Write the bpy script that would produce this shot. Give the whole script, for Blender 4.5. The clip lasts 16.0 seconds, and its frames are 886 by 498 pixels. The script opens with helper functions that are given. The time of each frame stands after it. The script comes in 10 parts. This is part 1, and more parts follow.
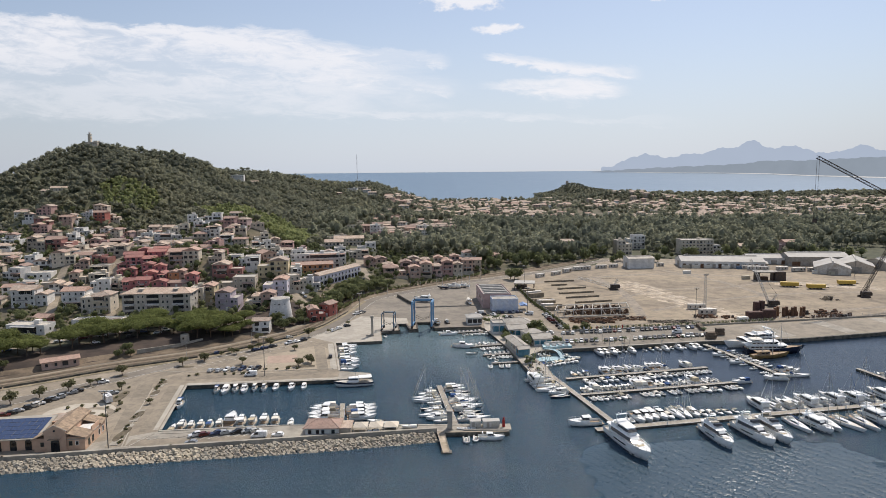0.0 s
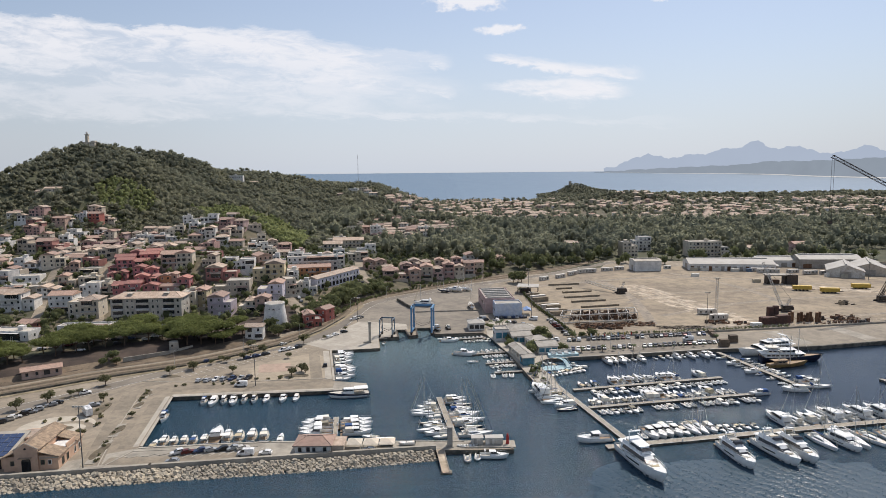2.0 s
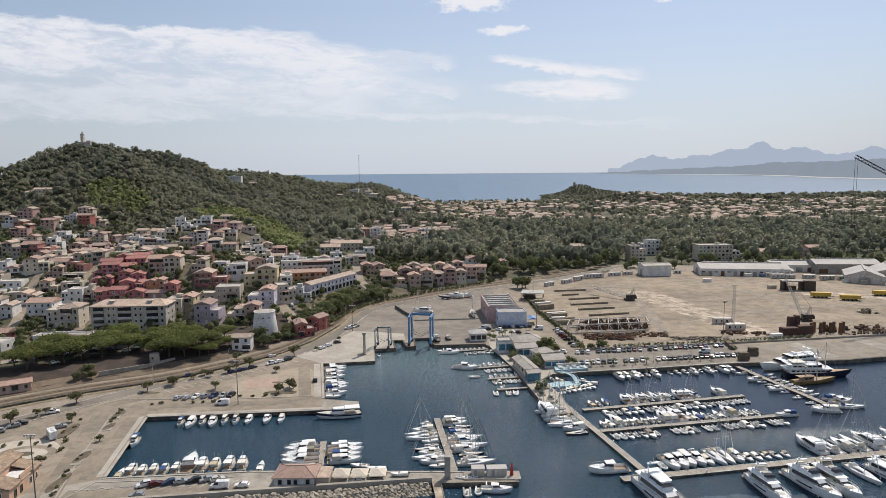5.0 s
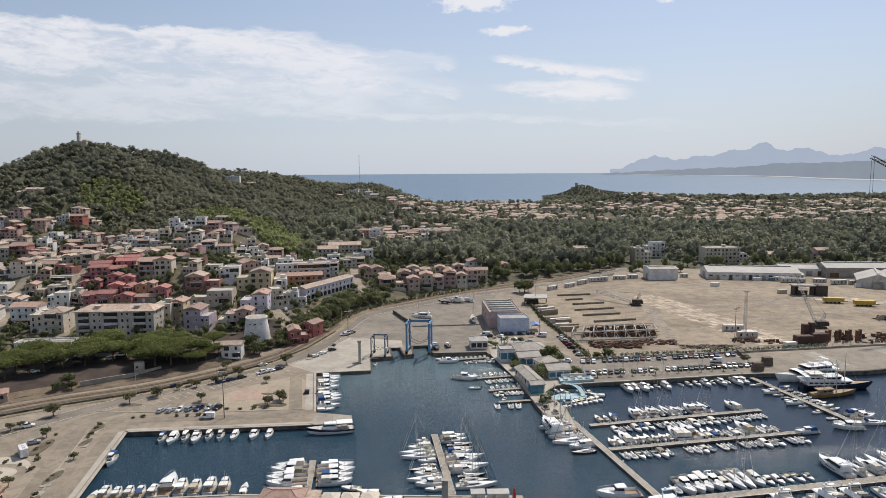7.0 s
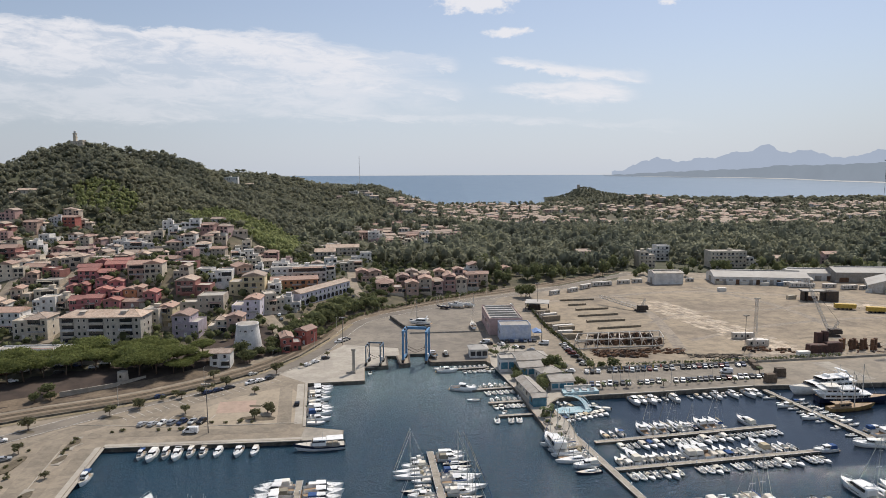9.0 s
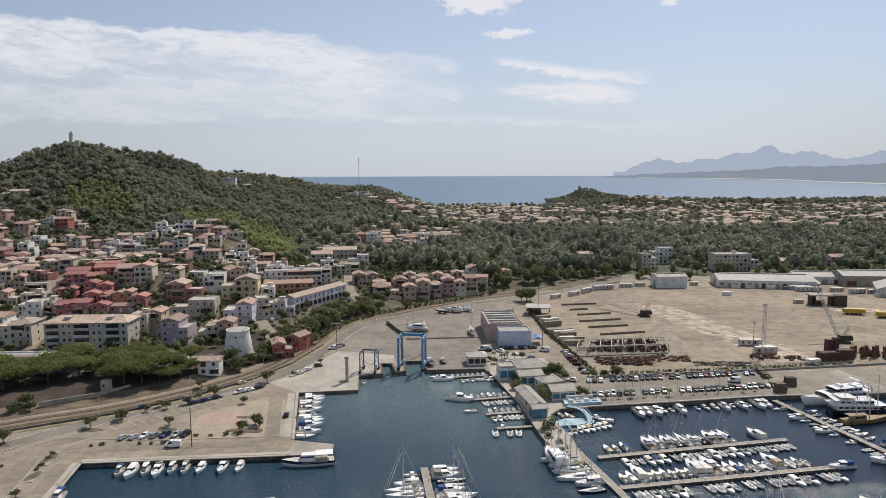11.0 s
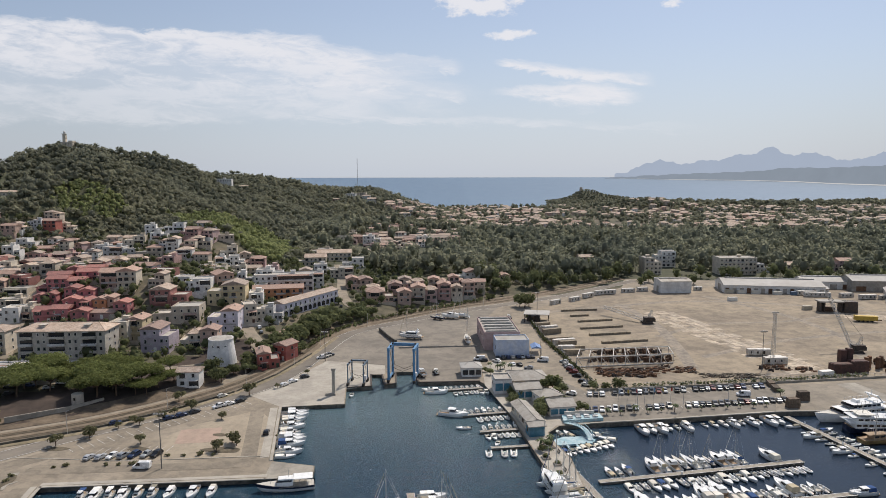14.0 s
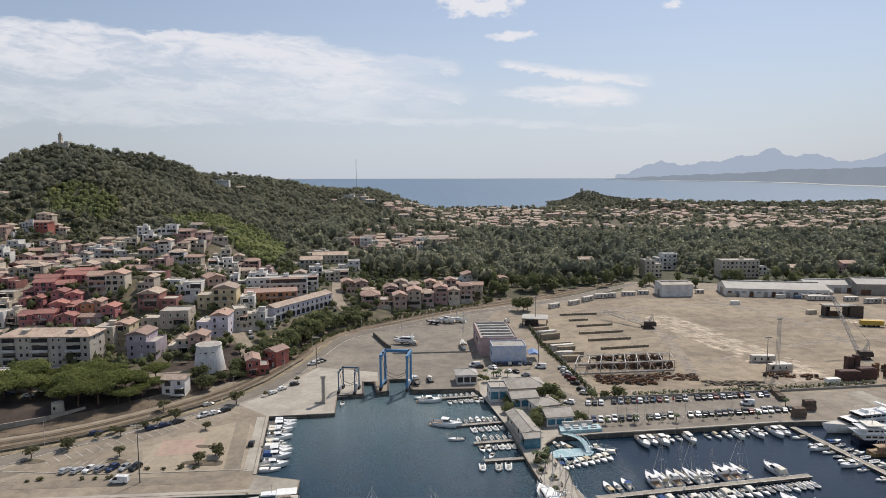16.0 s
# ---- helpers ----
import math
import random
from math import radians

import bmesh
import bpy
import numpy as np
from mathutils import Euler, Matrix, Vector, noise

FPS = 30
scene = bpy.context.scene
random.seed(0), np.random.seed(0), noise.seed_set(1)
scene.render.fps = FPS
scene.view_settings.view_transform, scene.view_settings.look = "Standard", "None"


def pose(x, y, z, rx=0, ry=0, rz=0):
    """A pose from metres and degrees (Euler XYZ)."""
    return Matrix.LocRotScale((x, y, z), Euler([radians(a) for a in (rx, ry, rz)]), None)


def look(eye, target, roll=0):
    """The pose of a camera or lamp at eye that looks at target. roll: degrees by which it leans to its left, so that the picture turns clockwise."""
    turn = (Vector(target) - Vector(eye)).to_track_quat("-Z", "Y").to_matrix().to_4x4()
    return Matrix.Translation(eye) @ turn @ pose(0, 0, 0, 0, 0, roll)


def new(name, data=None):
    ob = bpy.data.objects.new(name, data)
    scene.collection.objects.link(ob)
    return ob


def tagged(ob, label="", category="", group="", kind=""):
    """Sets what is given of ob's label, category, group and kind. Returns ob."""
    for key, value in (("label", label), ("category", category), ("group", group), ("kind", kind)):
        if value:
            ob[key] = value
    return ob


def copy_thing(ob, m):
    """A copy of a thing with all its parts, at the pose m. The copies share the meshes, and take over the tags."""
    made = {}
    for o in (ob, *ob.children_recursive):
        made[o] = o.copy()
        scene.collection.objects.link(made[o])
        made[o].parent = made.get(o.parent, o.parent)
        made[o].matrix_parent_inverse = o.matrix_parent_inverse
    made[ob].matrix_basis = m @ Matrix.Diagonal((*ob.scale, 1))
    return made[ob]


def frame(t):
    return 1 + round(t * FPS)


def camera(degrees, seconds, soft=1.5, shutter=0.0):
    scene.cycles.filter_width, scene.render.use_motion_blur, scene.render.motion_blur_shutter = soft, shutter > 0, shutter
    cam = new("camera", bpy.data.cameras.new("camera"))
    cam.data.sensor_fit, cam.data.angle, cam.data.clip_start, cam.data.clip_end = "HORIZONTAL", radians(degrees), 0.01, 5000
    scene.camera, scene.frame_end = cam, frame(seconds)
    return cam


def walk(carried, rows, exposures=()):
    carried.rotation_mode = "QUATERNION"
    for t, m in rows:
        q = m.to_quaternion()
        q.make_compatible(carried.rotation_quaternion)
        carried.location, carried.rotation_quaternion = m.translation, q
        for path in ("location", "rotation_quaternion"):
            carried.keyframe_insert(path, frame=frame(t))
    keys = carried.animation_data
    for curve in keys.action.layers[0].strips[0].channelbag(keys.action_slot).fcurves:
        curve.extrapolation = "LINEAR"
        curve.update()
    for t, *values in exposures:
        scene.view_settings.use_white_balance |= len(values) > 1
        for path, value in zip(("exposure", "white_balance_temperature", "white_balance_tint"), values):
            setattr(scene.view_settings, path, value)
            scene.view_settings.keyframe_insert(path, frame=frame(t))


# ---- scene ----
cam = camera(68.0, 16.0, soft=0.7)
# seconds, eye (metres), tilt from straight down, lean, turn (degrees)
PATH = [
    (0.0, 0.00, 0.00, 89.99, 83.059, -0.525, -0.000),
    (0.5, 0.18, 3.73, 89.74, 83.083, -0.558, 0.046),
    (1.0, 0.37, 7.41, 89.62, 83.104, -0.566, 0.093),
    (1.5, 0.56, 11.01, 89.48, 83.110, -0.556, 0.145),
    (2.0, 0.85, 14.73, 89.46, 83.115, -0.536, 0.198),
    (2.5, 1.13, 18.39, 89.36, 83.115, -0.520, 0.251),
    (3.0, 1.41, 22.07, 89.36, 83.134, -0.511, 0.301),
    (3.5, 1.68, 25.66, 89.30, 83.156, -0.506, 0.348),
    (4.0, 2.01, 29.23, 89.31, 83.168, -0.502, 0.395),
    (6.5, 3.20, 46.71, 89.33, 83.209, -0.424, 0.585),
    (7.0, 3.46, 50.42, 89.36, 83.211, -0.373, 0.607),
    (7.5, 3.71, 53.95, 89.28, 83.230, -0.336, 0.636),
    (8.0, 4.07, 57.18, 89.29, 83.272, -0.305, 0.669),
    (8.5, 4.46, 60.21, 89.26, 83.299, -0.281, 0.704),
    (9.0, 4.88, 63.35, 89.25, 83.336, -0.252, 0.737),
    (11.5, 7.02, 76.79, 89.26, 83.444, -0.204, 0.851),
    (12.0, 7.53, 79.57, 89.21, 83.477, -0.193, 0.876),
    (12.5, 8.07, 82.26, 89.16, 83.497, -0.181, 0.898),
    (13.0, 8.67, 84.78, 89.20, 83.498, -0.169, 0.914),
    (13.5, 9.31, 87.08, 89.29, 83.504, -0.153, 0.927),
    (14.0, 9.96, 89.37, 89.33, 83.516, -0.142, 0.944),
    (14.5, 10.56, 91.55, 89.40, 83.537, -0.137, 0.963),
    (15.0, 11.31, 93.71, 89.41, 83.558, -0.133, 0.980),
    (15.5, 11.99, 95.86, 89.35, 83.583, -0.128, 1.006),
    (16.0, 12.66, 98.05, 89.37, 83.610, -0.128, 1.023),
]
walk(cam, [(t, pose(x, y, z, 0, 0, turn) @ pose(0, 0, 0, tilt, 0, 0) @ pose(0, 0, 0, 0, 0, lean)) for t, x, y, z, tilt, lean, turn in PATH],
     exposures=((0.0, 0.15, 6430.0, 14.0), (5.0, 0.09, 6430.0, 14.0), (10.0, 0.03, 6430.0, 14.0), (16.0, 0.01, 6430.0, 14.0)))

# ---------------------------------------------------------------- light
SUN_AZ, SUN_EL = 32.0, 52.0          # degrees to the right of straight ahead, above the horizon


class Nodes:
    """Short hand for node trees."""

    def __init__(self, tree):
        self.t = tree
        tree.nodes.clear()

    def add(self, kind, **values):
        n = self.t.nodes.new(kind)
        for k, v in values.items():
            if k == "op":
                n.operation = v
            elif k == "mode":
                n.blend_type = v
        return n

    def put(self, socket, v):
        if isinstance(v, bpy.types.NodeSocket):
            self.t.links.new(v, socket)
        else:
            socket.default_value = v

    def math(self, op, a, b=0.0, c=0.0, clamp=False):
        n = self.add("ShaderNodeMath", op=op)
        n.use_clamp = clamp
        for s, v in zip(n.inputs, (a, b, c)):
            self.put(s, v)
        return n.outputs[0]

    def step(self, v, lo, hi):
        n = self.add("ShaderNodeMapRange")
        n.interpolation_type = "SMOOTHSTEP"
        for s, k in zip(n.inputs[:5], (v, lo, hi, 0.0, 1.0)):
            self.put(s, k)
        return n.outputs[0]

    def mix(self, f, a, b, mode="MIX"):
        n = self.add("ShaderNodeMix", mode=mode)
        n.data_type = "RGBA"
        n.blend_type = mode
        for s, k in ((n.inputs[0], f), (n.inputs[6], a), (n.inputs[7], b)):
            self.put(s, k if isinstance(k, bpy.types.NodeSocket) or not isinstance(k, tuple) else (*k, 1.0)[:4])
        return n.outputs[2]

    def noise(self, vec, scale, detail=4.0, rough=0.55, distort=0.0):
        n = self.add("ShaderNodeTexNoise")
        if vec is not None:
            self.put(n.inputs["Vector"], vec)
        for k, v in (("Scale", scale), ("Detail", detail), ("Roughness", rough), ("Distortion", distort)):
            n.inputs[k].default_value = v
        return n.outputs[0]

    def comb(self, x, y, z=0.0):
        n = self.add("ShaderNodeCombineXYZ")
        for s, v in zip(n.inputs, (x, y, z)):
            self.put(s, v)
        return n.outputs[0]


def build_world():
    w = bpy.data.worlds.new("sky")
    scene.world = w
    w.use_nodes = True
    k = Nodes(w.node_tree)
    sky = k.add("ShaderNodeTexSky")
    sky.sky_type = "NISHITA"
    sky.sun_disc = False
    sky.sun_elevation, sky.sun_rotation = radians(SUN_EL), radians(SUN_AZ)
    sky.altitude, sky.air_density, sky.dust_density, sky.ozone_density = 90.0, 1.0, 0.9, 1.6
    tc = k.add("ShaderNodeTexCoord")
    sep = k.add("ShaderNodeSeparateXYZ")
    k.put(sep.inputs[0], tc.outputs["Generated"])
    x, y, z = sep.outputs
    ay = k.math("MAXIMUM", k.math("ABSOLUTE", y), 0.12)
    px, pz = k.math("DIVIDE", x, ay), k.math("DIVIDE", z, ay)
    # streaky high cloud: fields of stretched noise, slightly tilted
    tilt = k.math("ADD", pz, k.math("MULTIPLY", px, 0.07))
    streak = k.noise(k.comb(px, k.math("MULTIPLY", tilt, 5.0), 3.7), 5.0, 10.0, 0.62, 0.5)
    fine = k.noise(k.comb(px, k.math("MULTIPLY", tilt, 3.2), 5.3), 22.0, 8.0, 0.66, 0.6)
    broad = k.noise(k.comb(px, k.math("MULTIPLY", pz, 3.0), 9.1), 6.0, 5.0, 0.55, 0.3)
    wobble = k.math("ADD", k.math("MULTIPLY", k.math("SUBTRACT", broad, 0.5), 0.040), k.math("MULTIPLY", k.math("SUBTRACT", fine, 0.5), 0.030))
    high = k.math("ADD", pz, wobble)

    def profile(stops):
        """Height along px, between stops of (px, height)."""
        r = k.add("ShaderNodeValToRGB")
        e = r.color_ramp.elements
        while len(e) < len(stops):
            e.new(0.5)
        for el, (u, h) in zip(e, stops):
            el.position, el.color = (u + 1.0) / 2.0, (h * 3, h * 3, h * 3, 1)
        k.put(r.inputs[0], k.math("MULTIPLY_ADD", px, 0.5, 0.5))
        return k.math("DIVIDE", r.outputs[0], 3.0)

    def band(mid, thick, u0, u1, soft=0.03):
        """A streak about a line, between two ends."""
        d = k.math("ABSOLUTE", k.math("SUBTRACT", high, mid))
        return k.math("MULTIPLY", k.step(d, thick, k.math("MULTIPLY", thick, 0.25) if not isinstance(thick, float) else thick * 0.25),
                      k.math("MULTIPLY", k.step(px, u0, u0 + soft), k.step(px, u1, u1 - soft)))

    # the great bank: a clear upper edge, thinning downwards, ragged towards the open sky
    top = profile([(-1.0, 0.240), (-0.62, 0.236), (-0.50, 0.222), (-0.21, 0.212), (-0.155, 0.199), (-0.115, 0.182), (0.02, 0.163), (0.10, 0.150)])
    under = k.math("SUBTRACT", top, high)
    bank = k.math("MULTIPLY", k.step(under, -0.002, 0.007), k.math("SUBTRACT", 1.0, k.math("MULTIPLY", k.step(under, 0.02, 0.13), 0.5)))
    bank = k.math("MULTIPLY", bank, k.step(high, 0.070, 0.086))
    bank = k.math("MULTIPLY", bank, k.step(k.math("ADD", px, k.math("MULTIPLY", k.math("SUBTRACT", streak, 0.5), 0.35)), 0.02, -0.14))
    tails = k.math("MAXIMUM", band(profile([(-0.2, 0.178), (0.02, 0.160)]), 0.012, -0.25, 0.02), band(profile([(-0.2, 0.138), (0.02, 0.116)]), 0.014, -0.25, 0.03))
    low = k.math("MULTIPLY", band(profile([(-1.0, 0.105), (-0.4, 0.086), (0.10, 0.078), (0.4, 0.062)]), 0.010, -1.0, 0.42, 0.3), 0.5)
    # the smaller wedge beside it
    wedge = k.math("MAXIMUM", band(profile([(0.06, 0.166), (0.19, 0.146), (0.30, 0.136)]), profile([(0.06, 0.006), (0.2, 0.016), (0.30, 0.012)]), 0.055, 0.305),
                   band(profile([(0.05, 0.122), (0.26, 0.113)]), profile([(0.05, 0.006), (0.2, 0.024), (0.27, 0.012)]), 0.045, 0.29, 0.05))
    body = k.math("MAXIMUM", k.math("MAXIMUM", bank, k.math("MULTIPLY", tails, 0.9)), wedge)
    grain = k.math("ADD", streak, k.math("MULTIPLY", k.math("SUBTRACT", fine, 0.5), 0.7))
    dens = k.math("MULTIPLY", body, k.math("ADD", 0.36, k.math("MULTIPLY", k.step(grain, 0.33, 0.64), 0.64)))
    dens = k.math("MAXIMUM", dens, k.math("MULTIPLY", low, k.step(grain, 0.25, 0.7)))
    # a few small fair-weather puffs
    puff = None
    for cx, cz, rx, rz in ((0.035, 0.250, 0.066, 0.021), (0.083, 0.205, 0.036, 0.009), (0.32, 0.248, 0.018, 0.007)):
        a = k.math("DIVIDE", k.math("SUBTRACT", px, cx), rx)
        b = k.math("DIVIDE", k.math("SUBTRACT", pz, cz), rz)
        d = k.math("ADD", k.math("MULTIPLY", a, a), k.math("MULTIPLY", b, b))
        puff = d if puff is None else k.math("MINIMUM", puff, d)
    lump = k.noise(k.comb(px, k.math("MULTIPLY", pz, 1.6), 1.0), 34.0, 6.0, 0.6)
    puffs = k.step(k.math("SUBTRACT", puff, k.math("MULTIPLY", k.math("SUBTRACT", lump, 0.5), 4.5)), 1.1, 0.1)
    dens = k.math("MINIMUM", k.math("ADD", k.math("MULTIPLY", dens, 0.88), k.math("MULTIPLY", puffs, 0.9)), 0.92)
    dens = k.math("MULTIPLY", dens, k.step(z, -0.02, 0.0))
    veil = k.math("MULTIPLY", k.math("ADD", k.math("MULTIPLY", k.step(pz, 0.26, -0.02), 0.52), 0.36), k.step(z, -0.02, 0.0))
    # the veil darkens towards both sides: a lens vignette put into the sky colour
    side = k.step(k.math("ABSOLUTE", k.math("SUBTRACT", px, 0.10)), 0.20, 0.80)
    haze = k.mix(side, VEIL, tuple(0.84 * c for c in VEIL))
    col = k.mix(dens, k.mix(veil, sky.outputs[0], haze), CLOUD)
    bg = k.add("ShaderNodeBackground")
    k.put(bg.inputs[0], col)
    bg.inputs[1].default_value = SKY
    out = k.add("ShaderNodeOutputWorld")
    k.put(out.inputs[0], bg.outputs[0])


SKY, CLOUD, VEIL = 0.10, (8.0, 8.1, 8.2), (5.45, 6.1, 6.8)
build_world()
sun_data = bpy.data.lights.new("sun", "SUN")
sun_data.energy, sun_data.angle, sun_data.color = 4.0, radians(0.53), (1.0, 0.925, 0.795)
sun = new("sun", sun_data)
sun_way = Vector((math.sin(radians(SUN_AZ)) * math.cos(radians(SUN_EL)), math.cos(radians(SUN_AZ)) * math.cos(radians(SUN_EL)), math.sin(radians(SUN_EL))))
sun.matrix_world = look(sun_way * 400.0, (0, 0, 0))
scene.view_settings.exposure = 0.0


# ---------------------------------------------------------------- materials
def rgb(h):
    """Linear colour from an sRGB hex string."""
    v = [int(h[i:i + 2], 16) / 255 for i in (0, 2, 4)]
    return tuple(((c + 0.055) / 1.055) ** 2.4 if c > 0.04045 else c / 12.92 for c in v)


def mat(name, col, rough=0.8, metal=0.0, var=0.25, scale=0.6, fine=6.0, bump=0.15, other=None, spread=0.0, island=0.0, spec=0.4):
    """A surface: colour with coarse stains towards other and fine grain, bump, and a spread by object or by island."""
    m = bpy.data.materials.new(name)
    m.use_nodes = True
    k = Nodes(m.node_tree)
    tc = k.add("ShaderNodeTexCoord")
    p = tc.outputs["Object"]
    coarse = k.noise(p, scale, 5.0, 0.6)
    grain = k.noise(p, fine, 3.0, 0.6)
    if other is None:
        other = tuple(c * 0.62 for c in col)
    c = k.mix(k.step(coarse, 0.36, 0.68), tuple(col), tuple(other))
    c = k.mix(1.0, c, k.mix(grain, (1 - var,) * 3, (1 + var * 0.8,) * 3), "MULTIPLY")
    mid = k.step(k.noise(p, (scale * fine) ** 0.5, 4.0, 0.65, 0.4), 0.38, 0.66)
    c = k.mix(1.0, c, k.mix(mid, (1 + var * 0.35,) * 3, (1 - var * 0.75, 1 - var * 0.72, 1 - var * 0.66)), "MULTIPLY")
    for amount, source in ((spread, "ShaderNodeObjectInfo"), (island, "ShaderNodeNewGeometry")):
        if amount:
            r = k.add(source).outputs["Random" if amount is spread and source.endswith("Info") else "Random Per Island"]
            c = k.mix(1.0, c, k.mix(r, (1 - amount, 1 - amount * 0.9, 1 - amount * 0.8), (1 + amount, 1 + amount * 0.9, 1 + amount * 0.7)), "MULTIPLY")
    b = k.add("ShaderNodeBsdfPrincipled")
    k.put(b.inputs["Base Color"], c)
    k.put(b.inputs["Roughness"], k.math("ADD", rough - 0.08, k.math("MULTIPLY", grain, 0.16), clamp=True))
    b.inputs["Metallic"].default_value = metal
    b.inputs["Specular IOR Level"].default_value = spec
    if bump:
        bn = k.add("ShaderNodeBump")
        bn.inputs["Strength"].default_value, bn.inputs["Distance"].default_value = bump, 0.05
        k.put(bn.inputs["Height"], grain)
        k.put(b.inputs["Normal"], bn.outputs[0])
    out = k.add("ShaderNodeOutputMaterial")
    k.put(out.inputs[0], b.outputs[0])
    return m


def random_tint(name, stops, rough=0.4, metal=0.0, spec=0.5):
    """A paint whose colour is chosen per object among a few stops."""
    m = bpy.data.materials.new(name)
    m.use_nodes = True
    k = Nodes(m.node_tree)
    r = k.add("ShaderNodeValToRGB")
    r.color_ramp.interpolation = "CONSTANT"
    e = r.color_ramp.elements
    e[0].color = (*stops[0], 1)
    e[1].position, e[1].color = 1 / len(stops), (*stops[1], 1)
    for i, c in enumerate(stops[2:]):
        n = e.new((i + 2) / len(stops))
        n.color = (*c, 1)
    k.put(r.inputs[0], k.add("ShaderNodeObjectInfo").outputs["Random"])
    tc = k.add("ShaderNodeTexCoord")
    dirt = k.noise(tc.outputs["Object"], 1.3, 4.0)
    c = k.mix(1.0, r.outputs[0], k.mix(dirt, (0.78, 0.77, 0.75), (1.12, 1.12, 1.12)), "MULTIPLY")
    b = k.add("ShaderNodeBsdfPrincipled")
    k.put(b.inputs["Base Color"], c)
    k.put(b.inputs["Roughness"], k.math("ADD", rough, k.math("MULTIPLY", dirt, 0.15)))
    b.inputs["Metallic"].default_value = metal
    b.inputs["Specular IOR Level"].default_value = spec
    out = k.add("ShaderNodeOutputMaterial")
    k.put(out.inputs[0], b.outputs[0])
    return m


def water_mat(name, faceted=False):
    m = bpy.data.materials.new(name)
    m.use_nodes = True
    k = Nodes(m.node_tree)
    p = k.add("ShaderNodeTexCoord").outputs["Object"]
    mp = k.add("ShaderNodeMapping")
    mp.inputs["Rotation"].default_value = (0, 0, 0.5)
    mp.inputs["Scale"].default_value = (1.0, 1.7, 1.0)
    k.put(mp.inputs[0], p)
    v = mp.outputs[0]
    chop, ripple, swell, gust = k.noise(v, 2.6, 3.0, 0.70, 0.3), k.noise(v, 0.85, 3.0, 0.6, 0.4), k.noise(v, 0.28, 3.0, 0.55, 0.2), k.noise(v, 0.018, 4.0, 0.6, 0.6)
    sep = k.add("ShaderNodeSeparateXYZ")
    k.put(sep.inputs[0], p)
    # paler teal towards the head of the inner basin, dark navy among the pontoons
    inner = k.math("MULTIPLY", k.step(sep.outputs[0], 62.0, 30.0), k.step(sep.outputs[1], 262.0, 350.0))
    east = k.math("MULTIPLY", k.step(sep.outputs[0], 50.0, 75.0), k.step(sep.outputs[1], 236.0, 262.0))
    c = k.mix(k.step(gust, 0.35, 0.7), (0.012, 0.040, 0.066), (0.018, 0.050, 0.078))
    c = k.mix(inner, c, (0.082, 0.130, 0.148))
    c = k.mix(east, c, (0.006, 0.016, 0.032))
    # far sea: bluer sky reflection and haze put into the base colour
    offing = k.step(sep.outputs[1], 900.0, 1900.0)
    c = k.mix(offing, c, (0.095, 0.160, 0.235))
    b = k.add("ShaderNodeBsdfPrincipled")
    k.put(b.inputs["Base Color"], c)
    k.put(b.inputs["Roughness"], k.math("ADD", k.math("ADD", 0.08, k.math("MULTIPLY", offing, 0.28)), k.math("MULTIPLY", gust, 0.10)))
    b.inputs["IOR"].default_value = 1.33
    h = k.math("ADD", k.math("ADD", k.math("MULTIPLY", chop, 0.30), k.math("MULTIPLY", ripple, 0.45)), k.math("MULTIPLY", swell, 0.40))
    bn = k.add("ShaderNodeBump")
    calm = k.math("SUBTRACT", 1.0, k.math("MULTIPLY", east, 0.80))
    k.put(bn.inputs["Strength"], k.math("MULTIPLY", calm, k.math("ADD", 0.66, k.math("MULTIPLY", k.step(gust, 0.36, 0.68), 0.24))))
    bn.inputs["Distance"].default_value = 1.0
    k.put(bn.inputs["Height"], h)
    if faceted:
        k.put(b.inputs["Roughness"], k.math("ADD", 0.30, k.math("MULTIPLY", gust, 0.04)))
    else:
        k.put(b.inputs["Normal"], bn.outputs[0])
    out = k.add("ShaderNodeOutputMaterial")
    k.put(out.inputs[0], b.outputs[0])
    return m


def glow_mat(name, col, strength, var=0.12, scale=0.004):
    """Far distance as a glow, with the haze mixed into its colour."""
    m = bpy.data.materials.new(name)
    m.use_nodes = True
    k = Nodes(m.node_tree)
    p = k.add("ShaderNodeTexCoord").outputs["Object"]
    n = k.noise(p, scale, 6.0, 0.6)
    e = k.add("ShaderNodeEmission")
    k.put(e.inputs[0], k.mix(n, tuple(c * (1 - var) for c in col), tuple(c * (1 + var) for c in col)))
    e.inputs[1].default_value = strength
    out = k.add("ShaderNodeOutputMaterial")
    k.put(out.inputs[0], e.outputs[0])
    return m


M = {}
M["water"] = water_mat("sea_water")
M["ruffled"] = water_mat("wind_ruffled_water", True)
M["earth"] = mat("dry_earth", (0.15, 0.125, 0.085), 0.95, 0, 0.35, 0.02, 0.6, 0.6, (0.065, 0.068, 0.036))
M["forest_floor"] = mat("needle_litter", (0.085, 0.085, 0.050), 0.95, 0, 0.3, 0.03, 0.6, 0.5, (0.055, 0.062, 0.034))
# dark soil, deepened further by pine shade painted into its colour
M["bank_soil"] = mat("pine_shaded_bank_soil", (0.075, 0.054, 0.042), 0.95, 0, 0.3, 0.05, 0.8, 0.5, (0.044, 0.033, 0.027))
M["asphalt"] = mat("worn_asphalt", (0.238, 0.200, 0.150), 0.9, 0, 0.24, 0.045, 1.5, 0.1, (0.305, 0.258, 0.196))
M["road"] = mat("road_asphalt", (0.168, 0.147, 0.120), 0.9, 0, 0.18, 0.05, 1.5, 0.1, (0.212, 0.185, 0.150))
M["carpark"] = mat("grey_carpark_asphalt", (0.195, 0.172, 0.140), 0.9, 0, 0.22, 0.05, 1.5, 0.1, (0.245, 0.216, 0.176))
